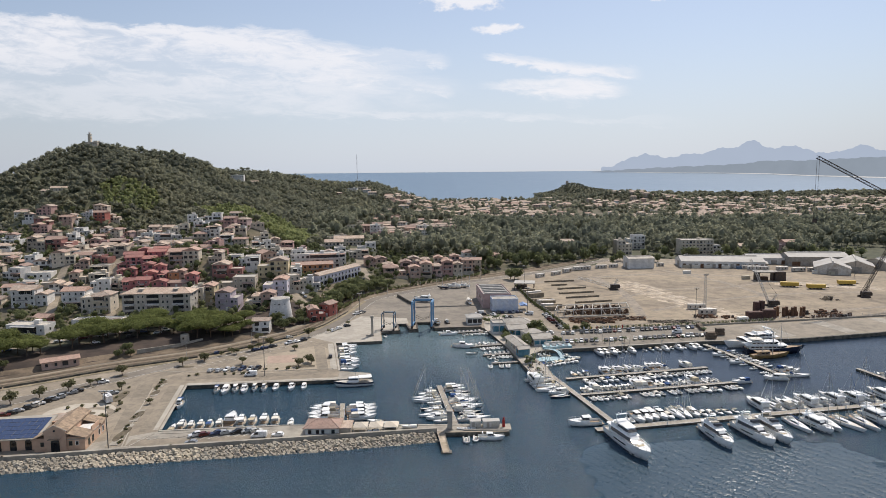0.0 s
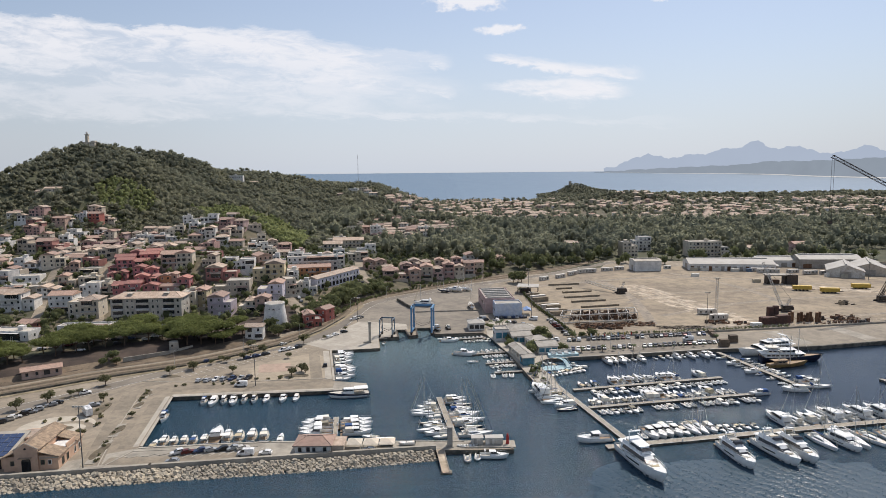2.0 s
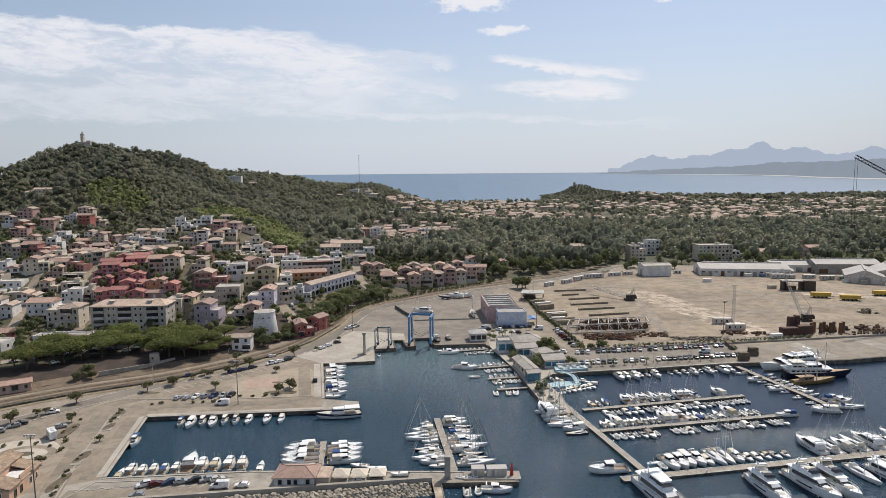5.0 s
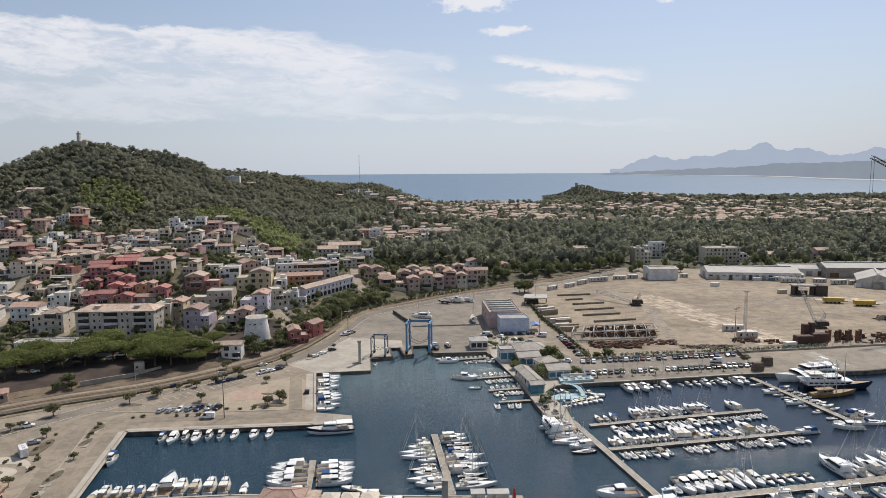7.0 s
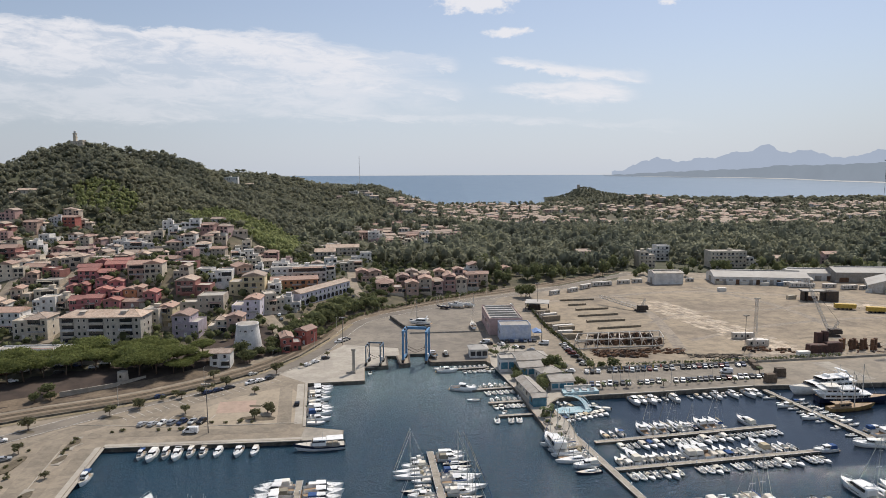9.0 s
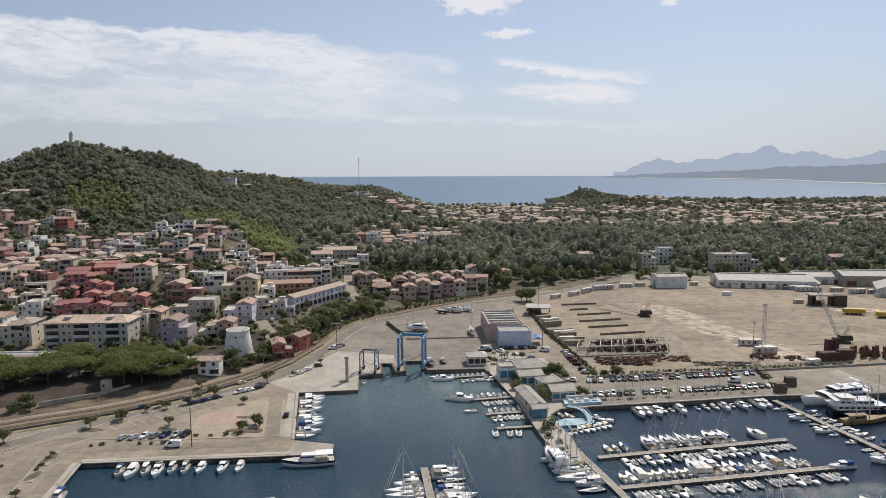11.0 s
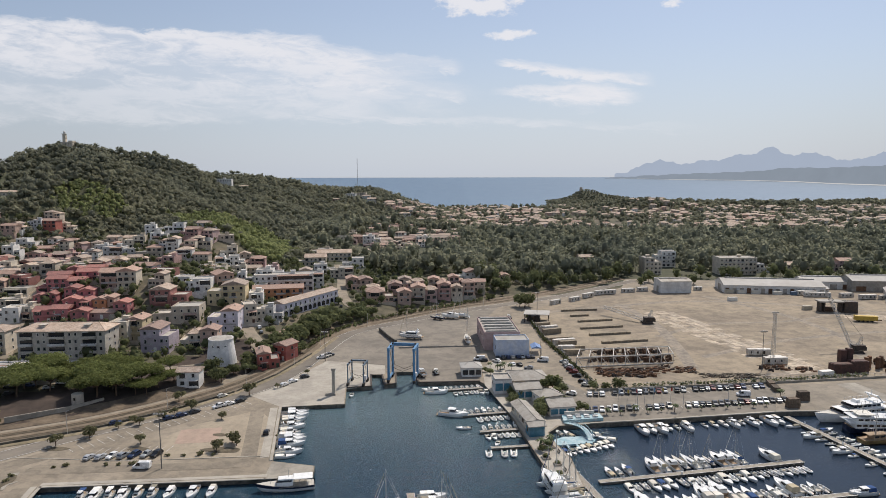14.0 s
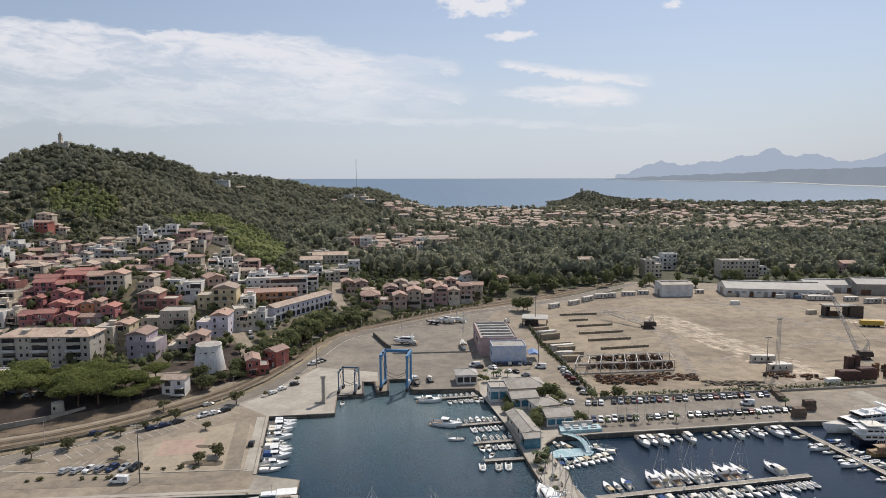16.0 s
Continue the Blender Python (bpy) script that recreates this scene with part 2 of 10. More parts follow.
M["concrete"] = mat("quay_concrete", (0.345, 0.315, 0.262), 0.9, 0, 0.18, 0.12, 2.0, 0.2, (0.245, 0.222, 0.185))
M["quaytop"] = mat("worn_quay_concrete", (0.275, 0.238, 0.186), 0.9, 0, 0.22, 0.05, 1.6, 0.2, (0.215, 0.186, 0.146))
M["quay_wall"] = mat("wet_quay_wall", (0.16, 0.145, 0.115), 0.85, 0, 0.3, 0.4, 3.0, 0.3, (0.06, 0.058, 0.048))
M["pale_concrete"] = mat("pale_concrete", (0.41, 0.375, 0.315), 0.9, 0, 0.14, 0.10, 2.0, 0.15, (0.32, 0.29, 0.245))
M["forecourt"] = mat("pale_forecourt_paving", (0.47, 0.425, 0.350), 0.9, 0, 0.12, 0.15, 2.0, 0.1, (0.41, 0.365, 0.295))
M["pinkpave"] = mat("beige_paving", (0.345, 0.290, 0.215), 0.9, 0, 0.16, 0.08, 2.0, 0.1, (0.30, 0.250, 0.185))
M["pinkslab"] = mat("pink_paving", (0.385, 0.280, 0.220), 0.9, 0, 0.16, 0.10, 2.0, 0.1, (0.35, 0.265, 0.205))
M["lane"] = mat("patched_asphalt", (0.212, 0.180, 0.137), 0.9, 0, 0.26, 0.06, 1.8, 0.1, (0.262, 0.222, 0.168))
M["dry_verge"] = mat("dry_grass_verge", (0.30, 0.245, 0.160), 0.95, 0, 0.32, 0.10, 2.2, 0.4, (0.18, 0.150, 0.092))
# dark soil, also used for the painted tree shade of the car park
M["bed"] = mat("bed_soil_tree_shade", (0.105, 0.085, 0.058), 0.95, 0, 0.3, 0.4, 3.0, 0.4, (0.15, 0.125, 0.085))
M["gravel"] = mat("tan_gravel", (0.312, 0.256, 0.183), 0.95, 0, 0.30, 0.022, 0.9, 0.4, (0.222, 0.182, 0.135))
M["boatyard"] = mat("grey_gravel", (0.195, 0.172, 0.142), 0.95, 0, 0.24, 0.03, 1.2, 0.3, (0.25, 0.22, 0.178))
# bank earth, its colour lowered to carry shade from the pines above
M["earthbank"] = mat("pine_shaded_bank_earth", (0.185, 0.142, 0.098), 0.95, 0, 0.3, 0.07, 1.2, 0.5, (0.095, 0.072, 0.050))
M["slabs"] = mat("pale_old_slabs", (0.49, 0.41, 0.315), 0.9, 0, 0.35, 0.10, 0.9, 0.3, (0.285, 0.232, 0.168), island=0.12)
M["ballast"] = mat("railway_ballast", (0.185, 0.145, 0.10), 0.95, 0, 0.25, 0.1, 2.5, 0.4, (0.24, 0.19, 0.135))
M["steel_rail"] = mat("rusty_rail", (0.16, 0.10, 0.07), 0.6, 0.6)
M["line"] = mat("road_paint", (0.62, 0.60, 0.55), 0.7, 0, 0.2, 0.5, 3.0, 0.0)
M["rock"] = mat("armour_rock", (0.46, 0.40, 0.31), 0.9, 0, 0.22, 0.35, 2.0, 0.5, (0.33, 0.28, 0.21), spread=0.22)
M["wetrock"] = mat("wet_armour_rock", (0.13, 0.11, 0.085), 0.6, 0, 0.3, 0.5, 2.0, 0.5, (0.07, 0.06, 0.045), spread=0.2)
# far shore colours glow, paled and blued in place of haze
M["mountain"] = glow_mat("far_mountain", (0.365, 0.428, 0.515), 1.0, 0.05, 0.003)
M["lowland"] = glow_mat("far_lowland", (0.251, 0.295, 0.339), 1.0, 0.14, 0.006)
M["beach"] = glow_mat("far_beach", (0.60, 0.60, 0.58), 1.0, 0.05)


# ---------------------------------------------------------------- mesh helpers
class Geo:
    """Collects vertices and faces of one mesh, with a material slot per face."""

    def __init__(self):
        self.v, self.f, self.s = [], [], []

    def face(self, pts, slot=0):
        n = len(self.v)
        self.v += [tuple(p) for p in pts]
        self.f.append(tuple(range(n, n + len(pts))))
        self.s.append(slot)

    def raw(self, verts, faces, slot=0):
        n = len(self.v)
        self.v += [tuple(p) for p in verts]
        self.f += [tuple(i + n for i in f) for f in faces]
        self.s += [slot] * len(faces)
        return self

    def box(self, c, size, rz=0.0, slot=0, taper=1.0, m=None):
        x, y, z = (k / 2 for k in size)
        pts = [Vector((sx * x * t, sy * y * t, sz * z)) for sz, t in ((-1, 1.0), (1, taper)) for sx, sy in ((-1, -1), (1, -1), (1, 1), (-1, 1))]
        m = m or (Matrix.Translation(c) @ Matrix.Rotation(rz, 4, "Z"))
        return self.raw([m @ p for p in pts], [(3, 2, 1, 0), (4, 5, 6, 7), (0, 1, 5, 4), (1, 2, 6, 5), (2, 3, 7, 6), (3, 0, 4, 7)], slot)

    def prism(self, poly, z0, z1, slot=0, side=None, bottom=False):
        from_poly = [Vector((p[0], p[1], 0)) for p in poly]
        area = sum(a.x * b.y - b.x * a.y for a, b in zip(from_poly, from_poly[1:] + from_poly[:1]))
        if area < 0:
            from_poly.reverse()
        n = len(from_poly)
        base = len(self.v)
        self.v += [(p.x, p.y, z0) for p in from_poly] + [(p.x, p.y, z1) for p in from_poly]
        for tri in tessellate([from_poly]):
            a, b, c = (from_poly[i] for i in tri)
            if (b - a).cross(c - a).z < 0:
                tri = tuple(reversed(tri))
            self.f.append(tuple(base + n + i for i in tri))
            self.s.append(slot)
            if bottom:
                self.f.append(tuple(base + i for i in reversed(tri)))
                self.s.append(slot)
        for i in range(n):
            j = (i + 1) % n
            self.f.append((base + i, base + j, base + n + j, base + n + i))
            self.s.append(slot if side is None else side)
        return self

    def tube(self, a, b, r0, r1=None, n=6, slot=0, cap=True):
        a, b = Vector(a), Vector(b)
        r1 = r0 if r1 is None else r1
        d = (b - a).normalized()
        u = d.orthogonal().normalized()
        w = d.cross(u)
        ring = [u * math.cos(2 * math.pi * i / n) + w * math.sin(2 * math.pi * i / n) for i in range(n)]
        fs = [(i, (i + 1) % n, n + (i + 1) % n, n + i) for i in range(n)]
        if cap:
            fs += [tuple(range(n - 1, -1, -1)), tuple(range(n, 2 * n))]
        return self.raw([a + q * r0 for q in ring] + [b + q * r1 for q in ring], fs, slot)

    def loft(self, rings, slot=0, close=True, caps=True):
        n = len(rings[0])
        base = len(self.v)
        for r in rings:
            self.v += [tuple(p) for p in r]
        for i in range(len(rings) - 1):
            for j in range(n if close else n - 1):
                k = (j + 1) % n
                self.f.append((base + i * n + j, base + i * n + k, base + (i + 1) * n + k, base + (i + 1) * n + j))
                self.s.append(slot)
        if caps and close:
            self.f += [tuple(base + j for j in range(n - 1, -1, -1)), tuple(base + (len(rings) - 1) * n + j for j in range(n))]
            self.s += [slot, slot]
        return self

    def mesh(self, name, mats, smooth=False):
        me = bpy.data.meshes.new(name)
        me.from_pydata(self.v, [], self.f)
        for m in mats if isinstance(mats, (list, tuple)) else [mats]:
            me.materials.append(m)
        me.polygons.foreach_set("material_index", self.s)
        if smooth:
            me.polygons.foreach_set("use_smooth", [True] * len(self.f))
        me.update()
        return me


def tessellate(loops):
    from mathutils.geometry import tessellate_polygon
    return tessellate_polygon(loops)


def part(name, geo, mats, parent=None, label="", m=None, smooth=False):
    """One mesh object; under parent if given. geo: a Geo or a mesh to share."""
    me = geo if isinstance(geo, bpy.types.Mesh) else geo.mesh(name, mats, smooth)
    ob = new(name, me)
    if parent is not None:
        ob.parent = parent
    if m is not None:
        ob.matrix_basis = m
    if label:
        tagged(ob, label)
    return ob


def thing(name, m, label, category, group="", kind=""):
    """A top-level thing: an empty at its base, to take parts."""
    ob = new(name)
    ob.empty_display_size = 0.5
    ob.matrix_basis = m
    return tagged(ob, label, category, group, kind)


def big_mesh(name, verts, quads, mats, slots=None, smooth=False):
    """A large mesh from arrays: verts (n, 3), quads (m, 3 or 4)."""
    me = bpy.data.meshes.new(name)
    verts, quads = np.asarray(verts, np.float32), np.asarray(quads, np.int32)
    k = quads.shape[1]
    me.vertices.add(len(verts))
    me.vertices.foreach_set("co", verts.ravel())
    me.loops.add(quads.size)
    me.loops.foreach_set("vertex_index", quads.ravel())
    me.polygons.add(len(quads))
    me.polygons.foreach_set("loop_start", np.arange(0, quads.size, k, dtype=np.int32))
    for m in mats if isinstance(mats, (list, tuple)) else [mats]:
        me.materials.append(m)
    if slots is not None:
        me.polygons.foreach_set("material_index", np.asarray(slots, np.int32))
    if smooth:
        me.polygons.foreach_set("use_smooth", np.ones(len(quads), bool))
    me.update(calc_edges=True)
    me.validate()
    return me


# ---------------------------------------------------------------- the lie of the land
HILLS = (
    (-570, 910, 84, 70, 120), (-514, 1043, 99, 153, 85), (-360, 1245, 74, 128, 210), (-152, 1274, 48, 122, 212),
    (-278, 869, 35, 168, 219), (-200, 630, 37, 51, 51), (-390, 789, 83, 70, 159), (-176, 494, 21, 78, 66),
    (-44, 644, 10, 103, 80), (447, 1603, 26, 116, 79), (404, 2108, 30, 50, 55), (488, 2100, 17, 78, 55), (-341, 519, 16, 140, 88),
)
RAIL_LINE = ((-260, 225), (-186, 268), (-152, 293), (-121, 311), (-100, 330), (-84, 350), (-74, 372), (-66, 405), (-60, 440), (-45, 465), (-23, 487), (11, 520), (42, 541), (95, 584), (150, 640))


def ramp(v, lo, hi):
    t = np.clip((v - lo) / (hi - lo), 0, 1)
    return t * t * (3 - 2 * t)


def beyond_rail(x, y):
    """Rough distance from the railway, positive on the town's side."""
    x, y = np.asarray(x, float), np.asarray(y, float)
    best = np.full(np.broadcast(x, y).shape, 1e9)
    sign = np.ones_like(best)
    for (ax, ay), (bx, by) in zip(RAIL_LINE, RAIL_LINE[1:]):
        dx, dy = bx - ax, by - ay
        t = np.clip(((x - ax) * dx + (y - ay) * dy) / (dx * dx + dy * dy), 0, 1)
        d = np.hypot(x - ax - t * dx, y - ay - t * dy)
        side = dx * (y - ay) - dy * (x - ax)
        sign = np.where(d < best, np.sign(side), sign)
        best = np.minimum(best, d)
    return best * sign


def coast(x):
    """How far ahead the land reaches."""
    return np.interp(x, [-900, -500, -150, 0, 262, 285, 300, 540, 620, 700, 800, 1600], [1250, 1500, 1720, 1790, 1800, 1900, 2190, 2190, 2060, 1950, 1930, 2000])


def height(x, y):
    x, y = np.asarray(x, float), np.asarray(y, float)
    z = np.full(np.broadcast(x, y).shape, 1.2)
    for hx, hy, a, sx, sy in HILLS:
        z = z + a * np.exp(-((x - hx) / sx) ** 2 - ((y - hy) / sy) ** 2)
    rail = beyond_rail(x, y)
    z = z + 3.2 * ramp(rail, 9, 24) * ramp(y, 640, 560)
    z = z + 3.0 * ramp(y, 620, 900)
    low = (1 - ramp(rail, -3, 6)) * ramp(y, 600, 540)
    z = z + (1.2 - z) * low
    rough = ramp(z, 8, 30)
    z = z + rough * (2.2 * np.sin(x * 0.045 + 1.3 * np.sin(y * 0.031)) + 1.8 * np.sin(y * 0.052 + x * 0.02) + 0.9 * np.sin(x * 0.13 + y * 0.09))
    z = z - 9.0 * ramp(y, coast(x) - 25, coast(x) + 30) - np.where(y > coast(x) + 10, 30.0, 0.0) * ramp(y, coast(x) + 10, coast(x) + 120)
    return z


def ground(x, y):
    """The height on which things stand."""
    return max(1.5, float(height(x, y)))


def inside(poly, x, y):
    hit = np.zeros(np.broadcast(x, y).shape, bool)
    for (ax, ay), (bx, by) in zip(poly, poly[1:] + poly[:1]):
        cross = (ay > y) != (by > y)
        with np.errstate(divide="ignore", invalid="ignore"):
            hit ^= cross & (x < (bx - ax) * (y - ay) / (by - ay + 1e-12) + ax)
    return hit


# where the houses stand on the hillside
TOWN = [(-430, 440), (-440, 560), (-400, 640), (-330, 690), (-240, 690), (-170, 625), (-125, 610), (-110, 560), (-150, 520), (-155, 455), (-215, 425), (-300, 400)]
# the made land round the harbour, counter-clockwise from the root of the mole
QUAY = [
    (-300, 165), (-137, 193.5), (-88, 201), (-35, 208.5), (-3, 213), (22, 213.5), (22, 220), (-3, 220.3), (-57, 221), (-98.5, 217), (-108, 264.5),
    (-45, 271), (-31.5, 272.5), (-32.3, 279.5), (-46, 282.5), (-55.5, 330), (-32, 333.5), (-34.5, 352.5), (-24, 354.5), (-26.5, 371), (-22, 371),
    (-19, 356), (-14.2, 358), (-16, 374.5), (-8, 375.5), (-5, 359.5), (21, 361.5), (25, 355), (31.5, 318), (36, 288), (40, 264),
    (47, 267), (46.5, 286), (43.5, 297), (42.5, 306), (47, 312), (58.5, 314), (90, 319), (129, 326), (163, 328), (184, 329.5), (234, 341), (460, 392),
    (460, 600), (150, 640), (0, 540), (-60, 470), (-80, 400), (-110, 345), (-200, 300), (-300, 250),
]


def build_ground():
    xs = np.unique(np.concatenate([np.arange(-1700, -760, 40), np.arange(-760, 760, 7.0), np.arange(760, 1800, 40)]))
    ys = np.unique(np.concatenate([np.arange(120, 800, 7.0), np.arange(800, 1500, 10), np.arange(1500, 2700, 20)]))
    X, Y = np.meshgrid(xs, ys)
    Z = height(X, Y)
    shrunk = inside(QUAY, X, Y) & inside(QUAY, X + 7, Y) & inside(QUAY, X - 7, Y) & inside(QUAY, X, Y + 7) & inside(QUAY, X, Y - 7)
    town = (beyond_rail(X, Y) > 0) | (Y > 520)
    Z = np.where(shrunk | town, Z, -4.0)
    Z = np.where((Y < 215) & (X > -150), -4.0, Z)
    n, m = X.shape
    idx = np.arange(n * m).reshape(n, m)
    quads = np.stack([idx[:-1, :-1], idx[:-1, 1:], idx[1:, 1:], idx[1:, :-1]], -1).reshape(-1, 4)
    cx, cy = (X[:-1, :-1] + 3.5).ravel(), (Y[:-1, :-1] + 3.5).ravel()
    rail, h = beyond_rail(cx, cy), height(cx, cy)
    cover = np.where((cy > 560) & (h > 10) & ~inside(TOWN, cx, cy) & (cx < 60), 1, 0)
    cover = np.where((cy > 600) & (cx > -150) & (cy < 1010), 1, cover)
    cover = np.where(cy > 1990, 1, cover)
    # slot 2: bank soil with painted pine shade
    cover = np.where((rail > 3) & (rail < 40) & (cy < 415) & (cx < -70), 2, cover)
    ob = new("ground", big_mesh("ground", np.stack([X, Y, Z], -1).reshape(-1, 3), quads, [M["earth"], M["forest_floor"], M["bank_soil"]], cover, smooth=True))
    tagged(ob, "dry earth and scrub ground rising to wooded hills", "ground", kind="structure")


def build_sea():
    rad = np.concatenate([np.linspace(0, 2500, 40), np.linspace(2560, 4900, 40)])
    ang = np.linspace(0, 2 * math.pi, 181)[:-1]
    R, A = np.meshgrid(rad[1:], ang, indexing="ij")
    Z = sea_level(R)
    v = np.concatenate([[[0, 100, 0]], np.stack([R * np.sin(A), 100 + R * np.cos(A), Z], -1).reshape(-1, 3)])
    n, m = R.shape
    idx = 1 + np.arange(n * m).reshape(n, m)
    nxt = np.roll(idx, -1, 1)
    quads = np.stack([idx[:-1], idx[1:], nxt[1:], nxt[:-1]], -1).reshape(-1, 4)
    fan = np.stack([np.zeros(m, int), idx[0], nxt[0], nxt[0]], -1)
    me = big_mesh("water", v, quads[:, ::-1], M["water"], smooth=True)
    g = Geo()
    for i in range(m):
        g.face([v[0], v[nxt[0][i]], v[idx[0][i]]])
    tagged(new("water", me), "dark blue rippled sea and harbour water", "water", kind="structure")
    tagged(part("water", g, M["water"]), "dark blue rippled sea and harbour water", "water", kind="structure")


def sea_level(r):
    """The sea's surface r metres off; it rises to bring the horizon near."""
    return 66.0 * np.clip((r - 2500) / 2400, 0, 1) ** 1.5


def at_far(u, el, r):
    """A point r metres off in the direction with slopes u to the right and el up, seen from where the flight begins."""
    q = r / math.hypot(1.0, u)
    return Vector((u * q, q, 90 + el * q))


def build_distance():
    """The far shore of the bay and the mountains behind it, haze painted into their glow."""
    peaks = ((0.272, 0.010, 0.030), (0.306, 0.0205, 0.034), (0.37, 0.018, 0.07), (0.425, 0.027, 0.055), (0.468, 0.0385, 0.040), (0.525, 0.031, 0.050), (0.575, 0.018, 0.07), (0.632, 0.030, 0.050), (0.70, 0.024, 0.08), (0.82, 0.03, 0.09), (0.96, 0.034, 0.1), (1.1, 0.03, 0.12))
    u = np.linspace(0.240, 1.25, 260)
    prof = np.zeros_like(u)
    for c, h, w in peaks:
        prof = prof + (h * np.exp(-np.abs((u - c) / w) ** 1.5)) ** 3
    prof = prof ** (1 / 3) * ramp(u, 0.236, 0.285) + 0.0009 * np.sin(u * 140) + 0.0008 * np.sin(u * 331 + 1) + 0.0006 * np.sin(u * 700) + 0.0004 * np.sin(u * 1310 + 2)
    prof = np.maximum(prof, -0.006)
    n = len(u)
    v = [at_far(uu, -0.012 + (pp + 0.012) * f, 5000 + 50 * i) for i, f in enumerate((0.0, 0.45, 1.0)) for uu, pp in zip(u, prof)]
    q = [(i * n + j, i * n + j + 1, (i + 1) * n + j + 1, (i + 1) * n + j) for i in range(2) for j in range(n - 1)]
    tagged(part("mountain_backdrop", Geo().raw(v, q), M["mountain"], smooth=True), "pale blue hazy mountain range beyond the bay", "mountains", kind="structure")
    # low plain with its beach, nearer on the right
    u = np.linspace(0.226, 1.25, 160)
    foot = np.interp(u, [0.226, 0.33, 0.42, 0.50, 0.56, 0.675, 1.25], [-0.0062, -0.0086, -0.0098, -0.0120, -0.0152, -0.0192, -0.026])
    top = np.interp(u, [0.226, 0.30, 0.36, 0.445, 0.49, 0.55, 0.675, 1.25], [-0.0060, -0.0020, 0.0004, 0.0032, 0.0082, 0.0080, 0.0130, 0.015]) + 0.0006 * np.sin(u * 160) + 0.0005 * np.sin(u * 410)
    table = np.linspace(2700, 4890, 500)
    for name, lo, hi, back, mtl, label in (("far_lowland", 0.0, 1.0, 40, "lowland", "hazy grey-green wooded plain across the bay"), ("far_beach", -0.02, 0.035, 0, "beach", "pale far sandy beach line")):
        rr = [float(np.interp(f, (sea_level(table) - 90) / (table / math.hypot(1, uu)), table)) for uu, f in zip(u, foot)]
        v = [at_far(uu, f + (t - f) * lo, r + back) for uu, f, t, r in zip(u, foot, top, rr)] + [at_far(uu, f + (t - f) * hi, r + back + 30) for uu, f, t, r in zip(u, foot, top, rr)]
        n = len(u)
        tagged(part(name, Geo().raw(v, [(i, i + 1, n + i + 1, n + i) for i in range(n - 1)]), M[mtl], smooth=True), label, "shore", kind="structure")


def ribbon(name, pts, width, lift, mtl, label, category="road", z=None):
    """A strip that follows a line over the ground."""
    line = []
    p = [Vector((*q, 0)) for q in pts]
    p = [2 * p[0] - p[1]] + p + [2 * p[-1] - p[-2]]
    for i in range(1, len(p) - 2):
        for s in range(8):
            t = s / 8
            a, b, c, d = p[i - 1:i + 3]
            line.append(0.5 * ((2 * b) + (c - a) * t + (2 * a - 5 * b + 4 * c - d) * t * t + (3 * b - a - 3 * c + d) * t ** 3))
    line.append(p[-2])
    g = Geo()
    rows = []
    for i, q in enumerate(line):
        d = (line[min(i + 1, len(line) - 1)] - line[max(i - 1, 0)]).normalized()
        nrm = Vector((-d.y, d.x, 0))
        row = []
        for o in (-0.5, 0.0, 0.5):
            w = q + nrm * width * o
            row.append((w.x, w.y, (ground(w.x, w.y) if z is None else z) + lift))
        rows.append(row)
    n = len(rows)
    v = [c for r in rows for c in reversed(r)]
    f = [(3 * i + j, 3 * i + j + 1, 3 * i + j + 4, 3 * i + j + 3) for i in range(n - 1) for j in range(2)]
    return tagged(part(name, Geo().raw(v, [tuple(reversed(q)) for q in f]), mtl), label, category, kind="structure")


def pad(name, poly, mtl, label, z=1.5, lift=0.02, category="pavement"):
    return tagged(part(name, Geo().prism(poly, z - 0.3, z + lift), mtl), label, category, kind="structure")


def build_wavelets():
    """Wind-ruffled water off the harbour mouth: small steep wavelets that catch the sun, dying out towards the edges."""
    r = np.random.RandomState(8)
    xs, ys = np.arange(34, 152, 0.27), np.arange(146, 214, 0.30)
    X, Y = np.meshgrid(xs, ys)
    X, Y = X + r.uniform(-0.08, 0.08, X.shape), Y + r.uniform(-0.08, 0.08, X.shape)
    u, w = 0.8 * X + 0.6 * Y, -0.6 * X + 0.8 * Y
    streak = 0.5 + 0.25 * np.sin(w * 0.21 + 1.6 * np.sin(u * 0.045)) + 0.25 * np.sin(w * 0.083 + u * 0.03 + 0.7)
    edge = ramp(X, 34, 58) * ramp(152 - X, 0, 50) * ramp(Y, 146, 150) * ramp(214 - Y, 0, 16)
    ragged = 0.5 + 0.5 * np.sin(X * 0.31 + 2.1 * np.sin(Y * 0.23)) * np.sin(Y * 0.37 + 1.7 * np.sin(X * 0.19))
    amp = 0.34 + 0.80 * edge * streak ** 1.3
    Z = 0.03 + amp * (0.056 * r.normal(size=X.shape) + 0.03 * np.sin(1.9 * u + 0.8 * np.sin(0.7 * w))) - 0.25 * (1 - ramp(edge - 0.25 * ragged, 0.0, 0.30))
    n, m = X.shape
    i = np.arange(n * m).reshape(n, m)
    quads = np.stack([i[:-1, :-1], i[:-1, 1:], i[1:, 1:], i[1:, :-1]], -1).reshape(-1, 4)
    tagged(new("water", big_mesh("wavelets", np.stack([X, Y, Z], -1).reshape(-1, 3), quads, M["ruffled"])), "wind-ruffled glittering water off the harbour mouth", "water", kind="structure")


build_sea()
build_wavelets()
build_ground()
build_distance()
tagged(part("quay", Geo().prism(QUAY, -5.0, 1.5, 0, 1), [M["asphalt"], M["quay_wall"]]), "worn grey asphalt and concrete harbour land with dark quay walls", "quay", kind="structure")

